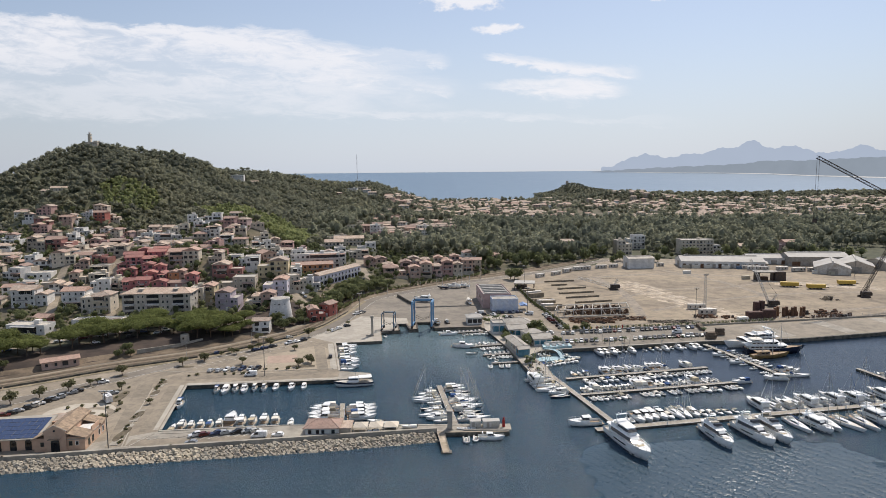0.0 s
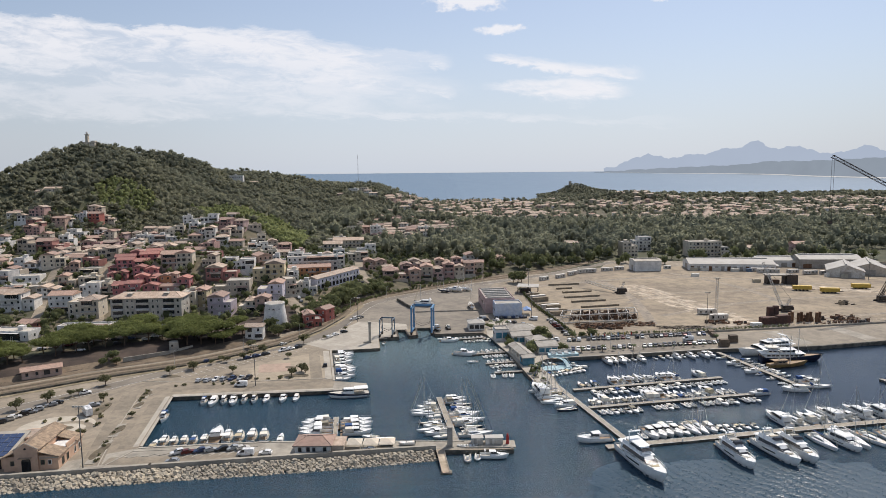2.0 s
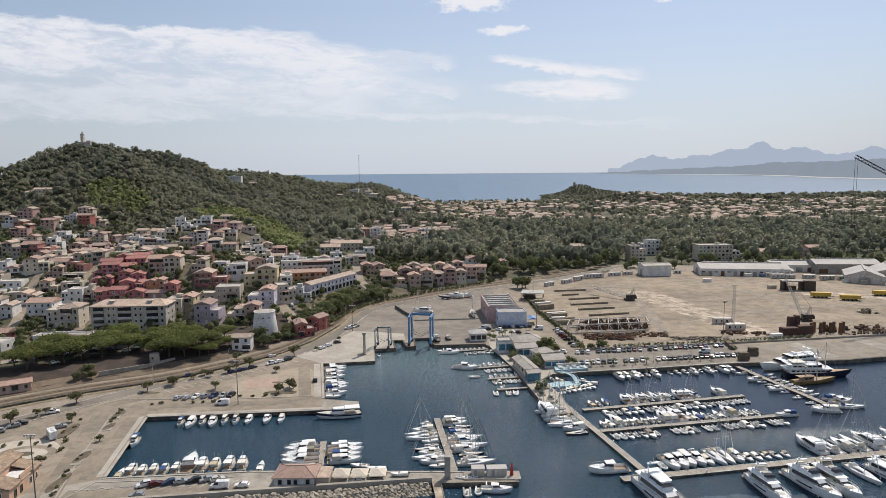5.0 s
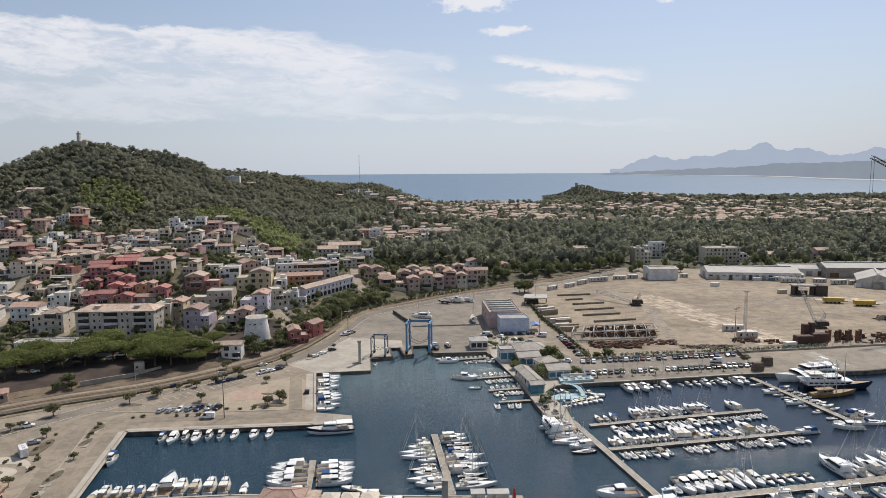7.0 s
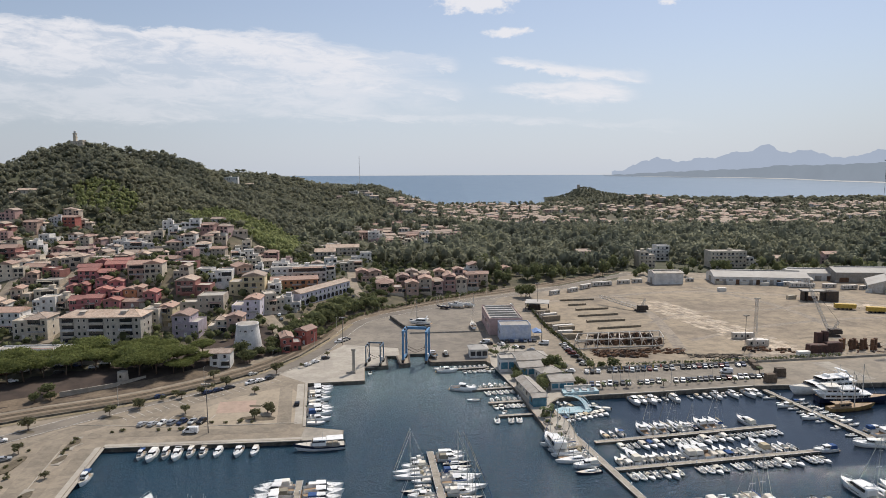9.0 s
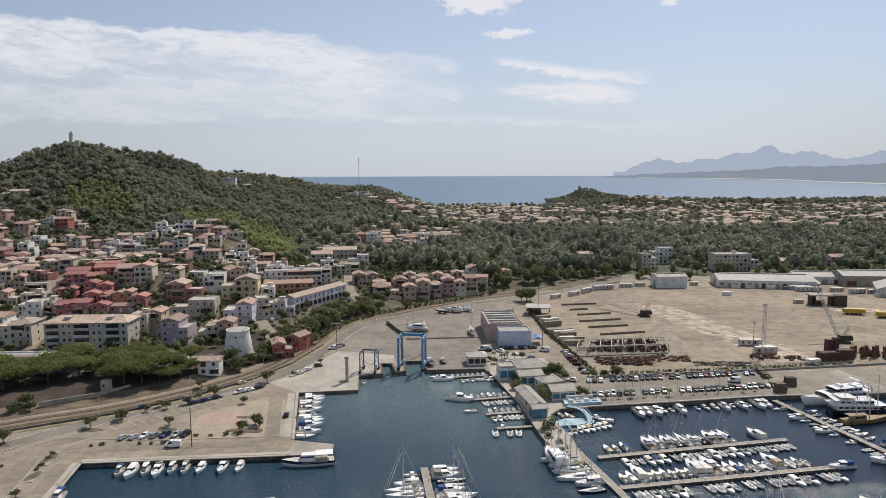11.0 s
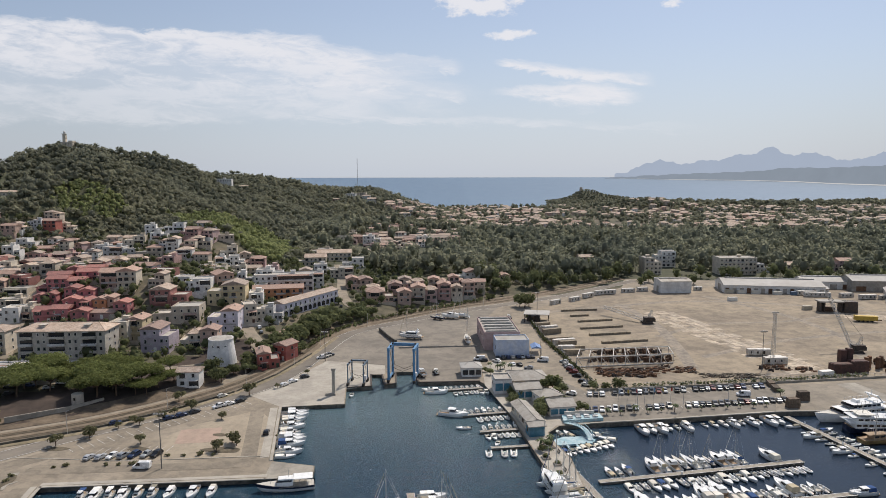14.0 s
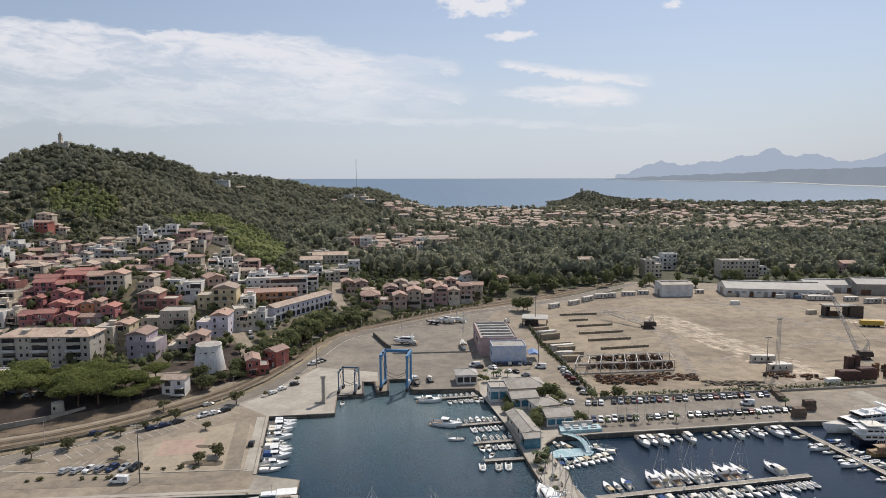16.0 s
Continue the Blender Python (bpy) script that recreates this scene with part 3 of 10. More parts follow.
# ---------------------------------------------------------------- quays, roads and paved places
M["white"] = mat("white_gelcoat", (0.80, 0.80, 0.78), 0.30, 0, 0.06, 0.8, 5.0, 0.0, (0.70, 0.70, 0.68), spread=0.10, spec=0.5)
M["deck"] = mat("cream_deck", (0.50, 0.47, 0.41), 0.6, 0, 0.10, 1.2, 6.0, 0.05, (0.55, 0.52, 0.46), spread=0.12)
M["teak"] = mat("teak_deck", (0.36, 0.25, 0.15), 0.7, 0, 0.15, 1.0, 8.0, 0.1, (0.28, 0.20, 0.13))
M["navy"] = mat("navy_paint", (0.018, 0.026, 0.055), 0.35, 0, 0.1, 1.0, 5.0, 0.0)
M["darkglass"] = mat("dark_tinted_glass", (0.02, 0.022, 0.026), 0.12, 0, 0.1, 1.0, 5.0, 0.0, spec=0.6)
M["rubber"] = mat("grey_tube_fabric", (0.46, 0.46, 0.45), 0.65, 0, 0.1, 1.0, 5.0, 0.0, spread=0.35)
M["black"] = mat("black_plastic", (0.02, 0.02, 0.02), 0.5, 0, 0.2, 1.0, 5.0, 0.0)
M["alloy"] = mat("aluminium", (0.58, 0.58, 0.57), 0.4, 0.7, 0.08, 1.0, 5.0, 0.0)
M["canvas"] = random_tint("boat_canvas", [rgb("d9d4c6"), rgb("e8e6e0"), rgb("3c5580"), rgb("e4e0d5"), rgb("b9ad93"), rgb("dedbd2"), rgb("cfc9bd"), rgb("8a8577"), rgb("e6e3dc")], 0.85, 0, 0.2)
M["seat"] = mat("boat_upholstery", (0.55, 0.50, 0.42), 0.8, 0, 0.15, 1.0, 6.0, 0.0, spread=0.3)
M["red"] = mat("red_paint", (0.42, 0.03, 0.025), 0.5)
M["timber"] = mat("grey_weathered_timber", (0.335, 0.300, 0.245), 0.85, 0, 0.25, 0.6, 5.0, 0.3, (0.25, 0.222, 0.18))
M["car"] = random_tint("car_paint", [rgb("e8e8e6"), rgb("22252a"), rgb("b2b4b6"), rgb("9fa2a4"), rgb("3b3f46"), rgb("8d9196"), rgb("1b1c20"), rgb("dadbdb"), rgb("5a1d1b"), rgb("33373c"), rgb("2b3a5a"), rgb("c4c1b9")], 0.25, 0.2)
M["carwhite"] = mat("white_van_paint", (0.78, 0.78, 0.77), 0.3, 0, 0.05, 1.0, 5.0, 0.0)
M["tyre"] = mat("tyre_rubber", (0.025, 0.025, 0.025), 0.8)
M["lamp_red"] = mat("lens_red", (0.3, 0.02, 0.02), 0.3)

road_pts = [(-300, 150), (-215, 213), (-163, 252), (-130, 288), (-117, 302), (-104, 314.5), (-90, 330), (-76, 344), (-67, 358), (-60.5, 380), (-56, 405), (-51, 434), (-42, 454), (-24, 472), (12, 505), (45, 528), (100, 570), (160, 630)]
ribbon("road", road_pts, 8.5, 0.06, M["road"], "grey two-lane harbour road with worn edge lines")
for off in (-3.9, 3.9):
    ribbon("road_line", [(x - off * 0.62, y + off * 0.78) if x < -70 else (x - off * 0.97, y + off * 0.2) if x < -45 else (x - off * 0.6, y + off * 0.8) for x, y in road_pts], 0.28, 0.10, M["line"], "worn white painted road edge line", "marking")
pad("beach", [(236, 1772), (268, 1780), (296, 1850), (318, 1990), (306, 2000), (280, 1900), (256, 1806), (230, 1790)], M["slabs"], "pale sandy cove below the headland", z=2.2, category="beach")
ribbon("railway_bed", [(x, y) for x, y in RAIL_LINE], 11.0, 0.10, M["ballast"], "brown railway ballast bed", "railway")
for off in (-2.45, 2.45):
    ribbon("track_bed", [(x - off * 0.55, y + off * 0.8) for x, y in RAIL_LINE], 2.5, 0.14, M["bed"], "dark oil-stained sleepers and ballast between the rails", "railway")
ribbon("verge", [(x + 4.3, y - 6.6) for x, y in RAIL_LINE[:6]] + [(x + 6.6, y - 2.2) for x, y in RAIL_LINE[6:9]], 2.6, 0.13, M["dry_verge"], "dry grass verge beside the railway", "ground")
for off in (-3.2, -1.7, 1.7, 3.2):
    ribbon("rail", [(x - off * 0.55, y + off * 0.8) for x, y in RAIL_LINE], 0.22, 0.24, M["steel_rail"], "rusty steel rail", "railway")
ribbon("embankment", [(x - 7.5, y + 10) for x, y in RAIL_LINE[:6]], 9.0, 0.12, M["earthbank"], "bare sandy embankment below the pines", "ground")
pad("harbour_pavement", [(-56, 330), (-32.5, 333.9), (-34.9, 352), (-24.6, 354.9), (-27, 371.4), (-20.5, 372), (-22, 385), (-50, 392), (-60, 366), (-72, 343)], M["pale_concrete"], "pale concrete apron on the quay")
pad("boatyard_pavement", [(-50, 392), (-22, 385), (-20, 373), (-16.5, 375), (-7, 376), (-4, 360.5), (20, 362), (23, 405), (26, 470), (42, 530), (12, 503), (-20, 470), (-41, 449), (-50, 432), (-54, 405)], M["boatyard"], "grey gravel boatyard ground")
pad("plaza_pavement", [(-81, 312), (-63, 327), (-57, 318), (-50, 286), (-81, 283), (-88, 300)], M["pinkpave"], "beige paved plaza")
pad("plaza_pavement", [(-84.5, 307), (-71, 309.5), (-68.5, 297), (-82, 295)], M["pinkslab"], "pink paved square of the plaza", lift=0.04)
pad("yard_pavement", [(57, 440), (66, 392), (70, 351.5), (146, 362), (192, 370), (255, 381), (420, 420), (420, 560), (294, 590), (170, 600), (110, 566), (80, 535), (57, 505)], M["gravel"], "tan gravel storage yard")


def slab_strip(a, b, width, cols):
    """Old cast slabs in rows, some sunk, broken away or stained."""
    r = random.Random(int(a[0]))
    a, b = Vector(a), Vector(b)
    d = (b - a).normalized()
    n = Vector((d.y, -d.x))
    step = width / cols
    g = Geo()
    for i in range(int((b - a).length / step)):
        for j in range(cols):
            if r.random() < (0.30 if j in (0, cols - 1) else 0.04):
                continue
            c = a + d * (i + 0.5) * step + n * (j + 0.5 - cols / 2) * step
            z = 1.52 + r.uniform(0.03, 0.07)
            k = step / 2 - 0.05
            pts = [c + d * (sx * k * r.uniform(0.95, 1)) + n * (sy * k * r.uniform(0.96, 1)) for sx, sy in ((-1, -1), (1, -1), (1, 1), (-1, 1))]
            top = [(p.x, p.y, z) for p in pts]
            g.raw(top + [(p.x, p.y, 1.45) for p in pts], [(0, 1, 2, 3), (1, 0, 4, 5), (2, 1, 5, 6), (3, 2, 6, 7), (0, 3, 7, 4)])
    tagged(part("slab_pavement", g, M["slabs"]), "strip of pale broken concrete slabs", "pavement", kind="stuff")


slab_strip((137, 505), (171, 374), 25, 6)
slab_strip((248, 497), (328, 463), 18, 4)
M["worn_gravel"] = mat("wheel_worn_gravel", (0.25, 0.215, 0.172), 0.95, 0, 0.35, 0.08, 1.6, 0.3, (0.315, 0.265, 0.205))
for lay, (pts, wd) in enumerate(((((62, 500), (110, 520), (170, 540), (230, 530), (290, 500)), 5.0), (((118, 380), (124, 420), (128, 470), (122, 530)), 6.0), (((130, 400), (180, 430), (240, 450), (300, 455)), 4.0), (((205, 395), (220, 440), (215, 500), (190, 560)), 5.0), (((120, 440), (160, 470), (215, 480), (280, 520)), 3.5), (((140, 372), (160, 374), (250, 398), (330, 420)), 4.0))):
    ribbon("wheel_track", pts, wd, 0.026 + 0.005 * lay, M["worn_gravel"], "darker wheel-worn track across the gravel", z=1.5)
pad("east_quay_pavement", [(146, 357), (130, 327.5), (163, 329.5), (184, 331), (234, 342.5), (420, 384), (420, 414), (256, 376), (192, 364)], M["quaytop"], "worn grey concrete commercial quay")
for qx in (176, 214, 252, 300):
    pad("quay_slab", [(qx, 333.5 + (qx - 176) * 0.205), (qx + 9, 335.4 + (qx - 176) * 0.205), (qx + 3, 361 + (qx - 176) * 0.185), (qx - 6, 359.5 + (qx - 176) * 0.185)], M["concrete"], "paler recast concrete panel of the quay", lift=0.035)
pad("carpark_pavement", [(64, 347.5), (69, 350.5), (146, 360.5), (130, 327.5), (60, 316), (50, 330), (52, 370)], M["carpark"], "worn grey asphalt car park by the marina")
pad("marina_pavement", [(23, 357), (31.9, 318), (36.4, 288), (40.2, 265), (46.6, 267.3), (46, 286), (43, 297), (42, 306), (46, 312.3), (58, 314.3), (50, 330), (50, 372), (30, 396), (23, 380)], M["pale_concrete"], "beige marina promenade paving")
pad("jetty_pavement", [(-45.5, 271.5), (-31.9, 272.9), (-32.7, 279.1), (-46, 282)], M["concrete"], "concrete jetty head")
pad("roundabout_pavement", [(-135.5 + 13 * math.cos(a), 234.5 + 10.5 * math.sin(a)) for a in [i * math.pi / 12 for i in range(24)]], M["forecourt"], "pale round forecourt paving")
for rx, ry, mt, up, what in ((9.2, 6.6, "lane", 0.05, "grey ring drive of the forecourt"), (6.6, 4.2, "forecourt", 0.08, "pale paved heart of the forecourt"), (2.6, 1.7, "bed", 0.11, "planted circle of the forecourt")):
    pad("roundabout_pavement", [(-131.5 + rx * math.cos(a), 233.5 + ry * math.sin(a)) for a in [i * math.pi / 12 for i in range(24)]], M[mt], what, lift=up)
pad("mole_pavement", [(-98, 216.5), (-57, 220.5), (-4, 219.8), (21.5, 219.5), (21.5, 214), (-3, 214.2), (-35, 209.8), (-88, 202.5), (-120, 197.5), (-118, 206)], M["concrete"], "pale concrete mole roadway", lift=0.03)


# carriageways of the car park, darker than the worn margins
for lay, (pts, wd, mt, what) in enumerate(((((-170, 222), (-153, 243), (-140, 262), (-127, 277), (-113, 291), (-98, 305), (-84, 321)), 7.0, "lane", "patched grey asphalt lane of the car park"),
                                           (((-107, 203.5), (-112.5, 222), (-119, 245), (-125.5, 268)), 6.0, "lane", "patched grey asphalt lane of the car park"),
                                           (((-102.5, 216), (-107, 240), (-112, 264)), 5.0, "lane", "patched grey asphalt lane of the car park"),
                                           (((-118, 274.5), (-95, 276.5), (-70, 278.6), (-52, 281)), 5.0, "lane", "patched grey asphalt lane along the quay"),
                                           (((-104, 206.8), (-80, 208), (-55, 211.6)), 5.4, "lane", "patched grey asphalt lane on the mole"),
                                           (((-54, 284), (-59, 306), (-64, 328)), 5.0, "lane", "patched grey asphalt lane beside the plaza"),
                                           (((-99.8, 217.5), (-109.2, 265)), 1.7, "pale_concrete", "pale concrete promenade beside the basin"),
                                           (((-108, 266.4), (-76, 269.6), (-45, 272.7)), 1.7, "pale_concrete", "pale concrete promenade beside the basin"),
                                           (((-49.2, 285), (-58.2, 329)), 2.8, "pale_concrete", "pale concrete promenade beside the basin"))):
    ribbon("carriageway" if mt == "lane" else "promenade", pts, wd, 0.028 + 0.005 * lay, M[mt], what, "pavement", z=1.5)


def kerb(name, pts, w, h, mtl, label, z=1.5, category="kerb"):
    g = Geo()
    for a, b in zip(pts, pts[1:]):
        a, b = Vector((*a, 0)), Vector((*b, 0))
        d = b - a
        c = (a + b) / 2
        g.box((c.x, c.y, z + h / 2), (d.length + w * 0.6, w, h), math.atan2(d.y, d.x))
    return tagged(part(name, g, mtl), label, category, kind="structure")


# raised islands between the carriageways of the car park
kerb("kerb_island", [(-120, 272.6), (-118, 263.5)], 2.6, 0.16, M["concrete"], "raised planted kerb island in the car park")
kerb("kerb_island", [(-117, 259), (-115.6, 252.5)], 2.6, 0.16, M["concrete"], "raised planted kerb island in the car park")
kerb("kerb_island", [(-113.2, 236), (-111.4, 226)], 2.8, 0.16, M["concrete"], "raised planted kerb island in the car park")
kerb("kerb_island", [(-110.8, 222), (-108.2, 205.5)], 2.8, 0.16, M["concrete"], "raised planted kerb island in the car park")
# zigzag kerb before the parking of the mole
kerb("kerb", [(-102 + 2.2 * i, 208.2 + 0.42 * i + (1.3 if i % 2 else 0.0)) for i in range(9)], 0.3, 0.15, M["pale_concrete"], "zigzag kerb of the parking bays")
# dark patches: bed earth with the shadows of trees and shrubs painted in
for bx, by, rx, ry in ((-119, 267.5, 1.5, 4.0), (-116.4, 255.8, 1.4, 3.2), (-112.3, 231, 1.5, 4.6), (-109.5, 214, 1.5, 7.0), (-128.5, 252, 2.0, 7.0), (-118.4, 290.8, 4.0, 1.6), (-113.7, 302.4, 2.6, 1.3), (-91.8, 291, 3.4, 1.6), (-64.5, 290.5, 6.5, 2.2), (-140.7, 277.5, 3.0, 1.4), (-148.3, 264.1, 3.4, 1.6), (-69.4, 302.8, 2.6, 1.3)):
    pad("planting_bed", [(bx + rx * math.cos(a) * (1 + 0.12 * math.sin(3 * a + bx)), by + ry * math.sin(a) * (1 + 0.12 * math.cos(2 * a + by))) for a in [i * math.pi / 8 for i in range(16)]], M["bed"], "dark bed earth with tree shade painted in, under trees", lift=0.19 if rx < 2.1 else 0.085, category="bed")
# quay coping stones
kerb("kerb", [(-98, 217.6), (-107.3, 264.6), (-45, 270.6), (-32, 272.1)], 0.9, 0.22, M["pale_concrete"], "pale concrete quay coping")
kerb("kerb", [(-46.6, 283), (-56.2, 330.3)], 0.9, 0.22, M["pale_concrete"], "pale concrete quay coping")
kerb("kerb", [(-98, 216.4), (-57, 220.4), (-3, 219.7), (21.4, 219.4), (21.4, 214.1)], 0.7, 0.22, M["pale_concrete"], "pale concrete quay coping")
kerb("kerb", [(58.5, 314.6), (90, 319.6), (129, 326.6), (163, 328.7)], 0.9, 0.25, M["pale_concrete"], "pale concrete quay coping")
kerb("kerb", [(163, 328.7), (184, 330.2), (234, 341.6), (420, 383)], 1.2, 0.3, M["quay_wall"], "dark quay edge with fenders")
kerb("mole_wall", [(-170, 188.3), (-137, 194), (-88, 201.6), (-35, 209.2), (-3, 213.6)], 1.1, 1.5, M["concrete"], "beige concrete parapet along the mole", category="wall")
kerb("mole_head", [(8, 217), (21.2, 217)], 5.2, 0.35, M["concrete"], "raised concrete mole head", category="wall")
kerb("kerb", [(-104.5, 199.5), (-99, 214), (-60, 217)], 0.35, 0.16, M["pale_concrete"], "low kerb round the parking")
kerb("kerb", [(-60, 213), (-62, 217.5), (-76, 216)], 0.35, 0.16, M["pale_concrete"], "low kerb round the parking")
kerb("kerb", [(-104, 201), (-113, 232), (-120, 262), (-116, 268)], 0.3, 0.15, M["pale_concrete"], "low kerb round the parking")
kerb("kerb", [(-81.5, 283), (-50, 286), (-57, 318)], 0.3, 0.15, M["pale_concrete"], "low kerb round the plaza")
kerb("kerb", [(-128, 284), (-100, 282.5), (-83, 282)], 0.3, 0.15, M["pale_concrete"], "low kerb round the parking")
for x0, y0, x1, y1, nn, lx, ly in ((-116, 292, -72, 336, 20, 4.3, -3.4), (-104, 287, -82, 289.2, 9, 0.5, 4.6), (62.5, 346.6, 138.5, 357.8, 29, 0.7, -5.0), (58.5, 324.2, 142, 336.6, 33, -0.7, 4.8), (-84, 208.6, -60, 212.2, 9, 2.4, 4.4)):
    g = Geo()
    for i in range(nn + 1):
        a = Vector((x0 + (x1 - x0) * i / nn, y0 + (y1 - y0) * i / nn, 1.545))
        g.box(a + Vector((lx / 2, ly / 2, 0)), (math.hypot(lx, ly), 0.16, 0.012), math.atan2(ly, lx))
    tagged(part("parking_line", g, M["line"]), "faded white parking bay lines", "marking", kind="structure")


def pontoon(a, b, w, label="grey timber-decked floating pontoon", planks=True):
    a, b = Vector((*a, 0)), Vector((*b, 0))
    d = b - a
    ob = thing("pontoon", Matrix.Translation((a + b) / 2) @ Matrix.Rotation(math.atan2(d.y, d.x), 4, "Z"), label, "pontoon", "floating pontoons")
    L = d.length
    part("deck", Geo().box((0, 0, 0.72), (L, w, 0.12)), M["timber"], ob)
    n = max(2, int(L / 12))
    g = Geo().box((0, 0, 0.3), (1, 1, 1))
    floats = None
    for i in range(n):
        f = Geo().box((0, 0, 0.25), (L / n - 0.4, w - 0.12, 0.8))
        floats = floats or f.mesh("float", M["quay_wall"])
        part("float", floats, None, ob, m=Matrix.Translation((-L / 2 + (i + 0.5) * L / n, 0, 0)))
    ped = Geo().box((0, 0, 1.2), (0.28, 0.28, 0.9)).box((0, 0, 1.68), (0.34, 0.34, 0.08)).mesh("service_post", M["white"])
    for i in range(int(L / 18)):
        part("service_post", ped, None, ob, m=Matrix.Translation((-L / 2 + 8 + i * 18, (w / 2 - 0.3) * (-1) ** i, -0.1)))
    for sx in (-1, 1):
        g = Geo()
        g.box((0, sx * (w / 2 - 0.06), 0.8), (L, 0.12, 0.1))
        part("edge_rail", g, M["alloy"], ob)
    return ob


pontoon((44.5, 284), (60, 221), 2.2)
pontoon((52, 271.5), (118, 286), 2.0)
pontoon((54, 251.6), (122, 265.2), 2.0)
pontoon((52, 216.3), (226, 250), 3.0)
pontoon((132, 324), (145.5, 272), 2.2)
pontoon((183, 282), (188, 258), 2.0)
pontoon((186, 268), (205, 268), 1.8)
pontoon((-39.2, 244), (-36.2, 220), 2.0)
pontoon((-2.2, 264), (3.8, 222), 2.2)
pontoon((5, 352.3), (22, 356), 1.6)
pontoon((13, 323.8), (30, 327.7), 1.6)
pontoon((19, 308.5), (33, 311.3), 1.6)
pontoon((22, 295), (35, 297), 1.6)
# access ramp on the seaward side of the mole
ob = thing("gangway_ramp", Matrix.Identity(4), "pale timber boarding ramp going down from the mole", "ramp")
g = Geo()
g.face([(-2.6, 213.5, 1.6), (-0.6, 199.5, 0.5), (1.6, 200, 0.5), (-0.2, 213.7, 1.6)][::-1])
g.face([(-2.6, 213.5, 1.3), (-0.6, 199.5, 0.2), (1.6, 200, 0.2), (-0.2, 213.7, 1.3)])
part("ramp_deck", g, M["slabs"], ob)
for a, b in (((-2.6, 213.5), (-0.6, 199.5)), ((-0.2, 213.7), (1.6, 200))):
    part("ramp_side", Geo().tube((*a, 1.75), (*b, 0.65), 0.14), M["timber"], ob)
part("ramp_float", Geo().box((0.6, 200.4, 0.1), (3.4, 2.2, 0.7)), M["quay_wall"], ob)


# ---------------------------------------------------------------- boats
def half_beam(s, B, stern=0.82, full=3.0):
    """Half the width of a hull at s, from stern 0 to bow 1."""
    return B / 2 * (stern + (1 - stern) * min(1.0, s / 0.4)) * max(0.015, 1 - max(0.0, (s - 0.35) / 0.65) ** full)


def hull_geo(L, B, F, draft=0.35, sheer=0.4, stern=0.82, full=3.0, n=11, slot=0, band=None):
    """An open hull shell with a transom; band: a painted strake in slot 1."""
    g = Geo()
    rows = []
    for i in range(n):
        s = i / (n - 1)
        b, zg, y = half_beam(s, B, stern, full), F * (1 + sheer * s * s), -L / 2 + L * s
        rake = 0.10 * L * s ** 5
        rows.append([(-b, y + rake, zg), (-b * 0.97, y + rake * 0.7, zg * 0.55), (-b * 0.86, y, 0.05), (0, y - 0.25 * rake, -draft * (1 - 0.6 * s ** 3)),
                     (b * 0.86, y, 0.05), (b * 0.97, y + rake * 0.7, zg * 0.55), (b, y + rake, zg)])
    k = 7
    base = len(g.v)
    for r in rows:
        g.v += r
    for i in range(n - 1):
        for j in range(k - 1):
            g.f.append((base + i * k + j, base + i * k + j + 1, base + (i + 1) * k + j + 1, base + (i + 1) * k + j))
            g.s.append(1 if band is not None and j in (0, 5) else slot)
    g.f.append(tuple(base + j for j in range(k)))
    g.s.append(slot)
    return g


def deck_geo(L, B, F, s0, s1, drop=0.06, sheer=0.4, stern=0.82, full=3.0, n=6, inset=0.04, level=None):
    """A deck between two stations; level: a flat height."""
    g = Geo()
    rows = []
    for i in range(n):
        s = s0 + (s1 - s0) * i / (n - 1)
        b = max(0.01, half_beam(s, B, stern, full) - inset)
        z = F * (1 + sheer * s * s) - drop if level is None else level
        y = -L / 2 + L * s + (0.10 * L * s ** 5 if level is None else 0)
        rows.append([(-b, y, z), (0, y, z + (0.05 if level is None else 0)), (b, y, z)])
    v = [p for r in rows for p in r]
    g.raw(v, [(3 * i + j, 3 * i + j + 1, 3 * i + j + 4, 3 * i + j + 3) for i in range(n - 1) for j in range(2)])
    if level is not None:
        g.face([rows[-1][0], rows[-1][2], (rows[-1][2][0], rows[-1][2][1], F * 1.1), (rows[-1][0][0], rows[-1][0][1], F * 1.1)])
    return g


def cabin_geo(y0, y1, w0, w1, z0, z1, front=0.35, back=0.1, slot=0, crown=0.06):
    """A deckhouse: raked front and back, inward sides, cambered top."""
    g = Geo()
    h = z1 - z0
    t = 0.86
    low = [(-w0 / 2, y0, z0), (w0 / 2, y0, z0), (w1 / 2, y1, z0), (-w1 / 2, y1, z0)]
    top = [(-w0 / 2 * t, y0 + back * h, z1), (w0 / 2 * t, y0 + back * h, z1), (w1 / 2 * t, y1 - front * (y1 - y0), z1 - 0.03), (-w1 / 2 * t, y1 - front * (y1 - y0), z1 - 0.03)]
    mid = [(0, y0 + back * h, z1 + crown), (0, y1 - front * (y1 - y0), z1 + crown - 0.03)]
    v = low + top + mid
    g.raw(v, [(0, 1, 5, 8, 4), (1, 2, 6, 5), (2, 3, 7, 9, 6), (3, 0, 4, 7), (4, 8, 9, 7), (8, 5, 6, 9)], slot)
    return g


def outboard(parent, y, z, n=1, w=0.5):
    g = Geo()
    g.box((0, 0, 0.35), (0.36, 0.5, 0.5), taper=0.8)
    g.box((0, 0.05, -0.2), (0.16, 0.22, 0.7))
    me = g.mesh("outboard_motor", M["black"])
    for i in range(n):
        part("outboard_motor", me, None, parent, "black outboard motor", m=Matrix.Translation(((i - (n - 1) / 2) * w, y, z)))


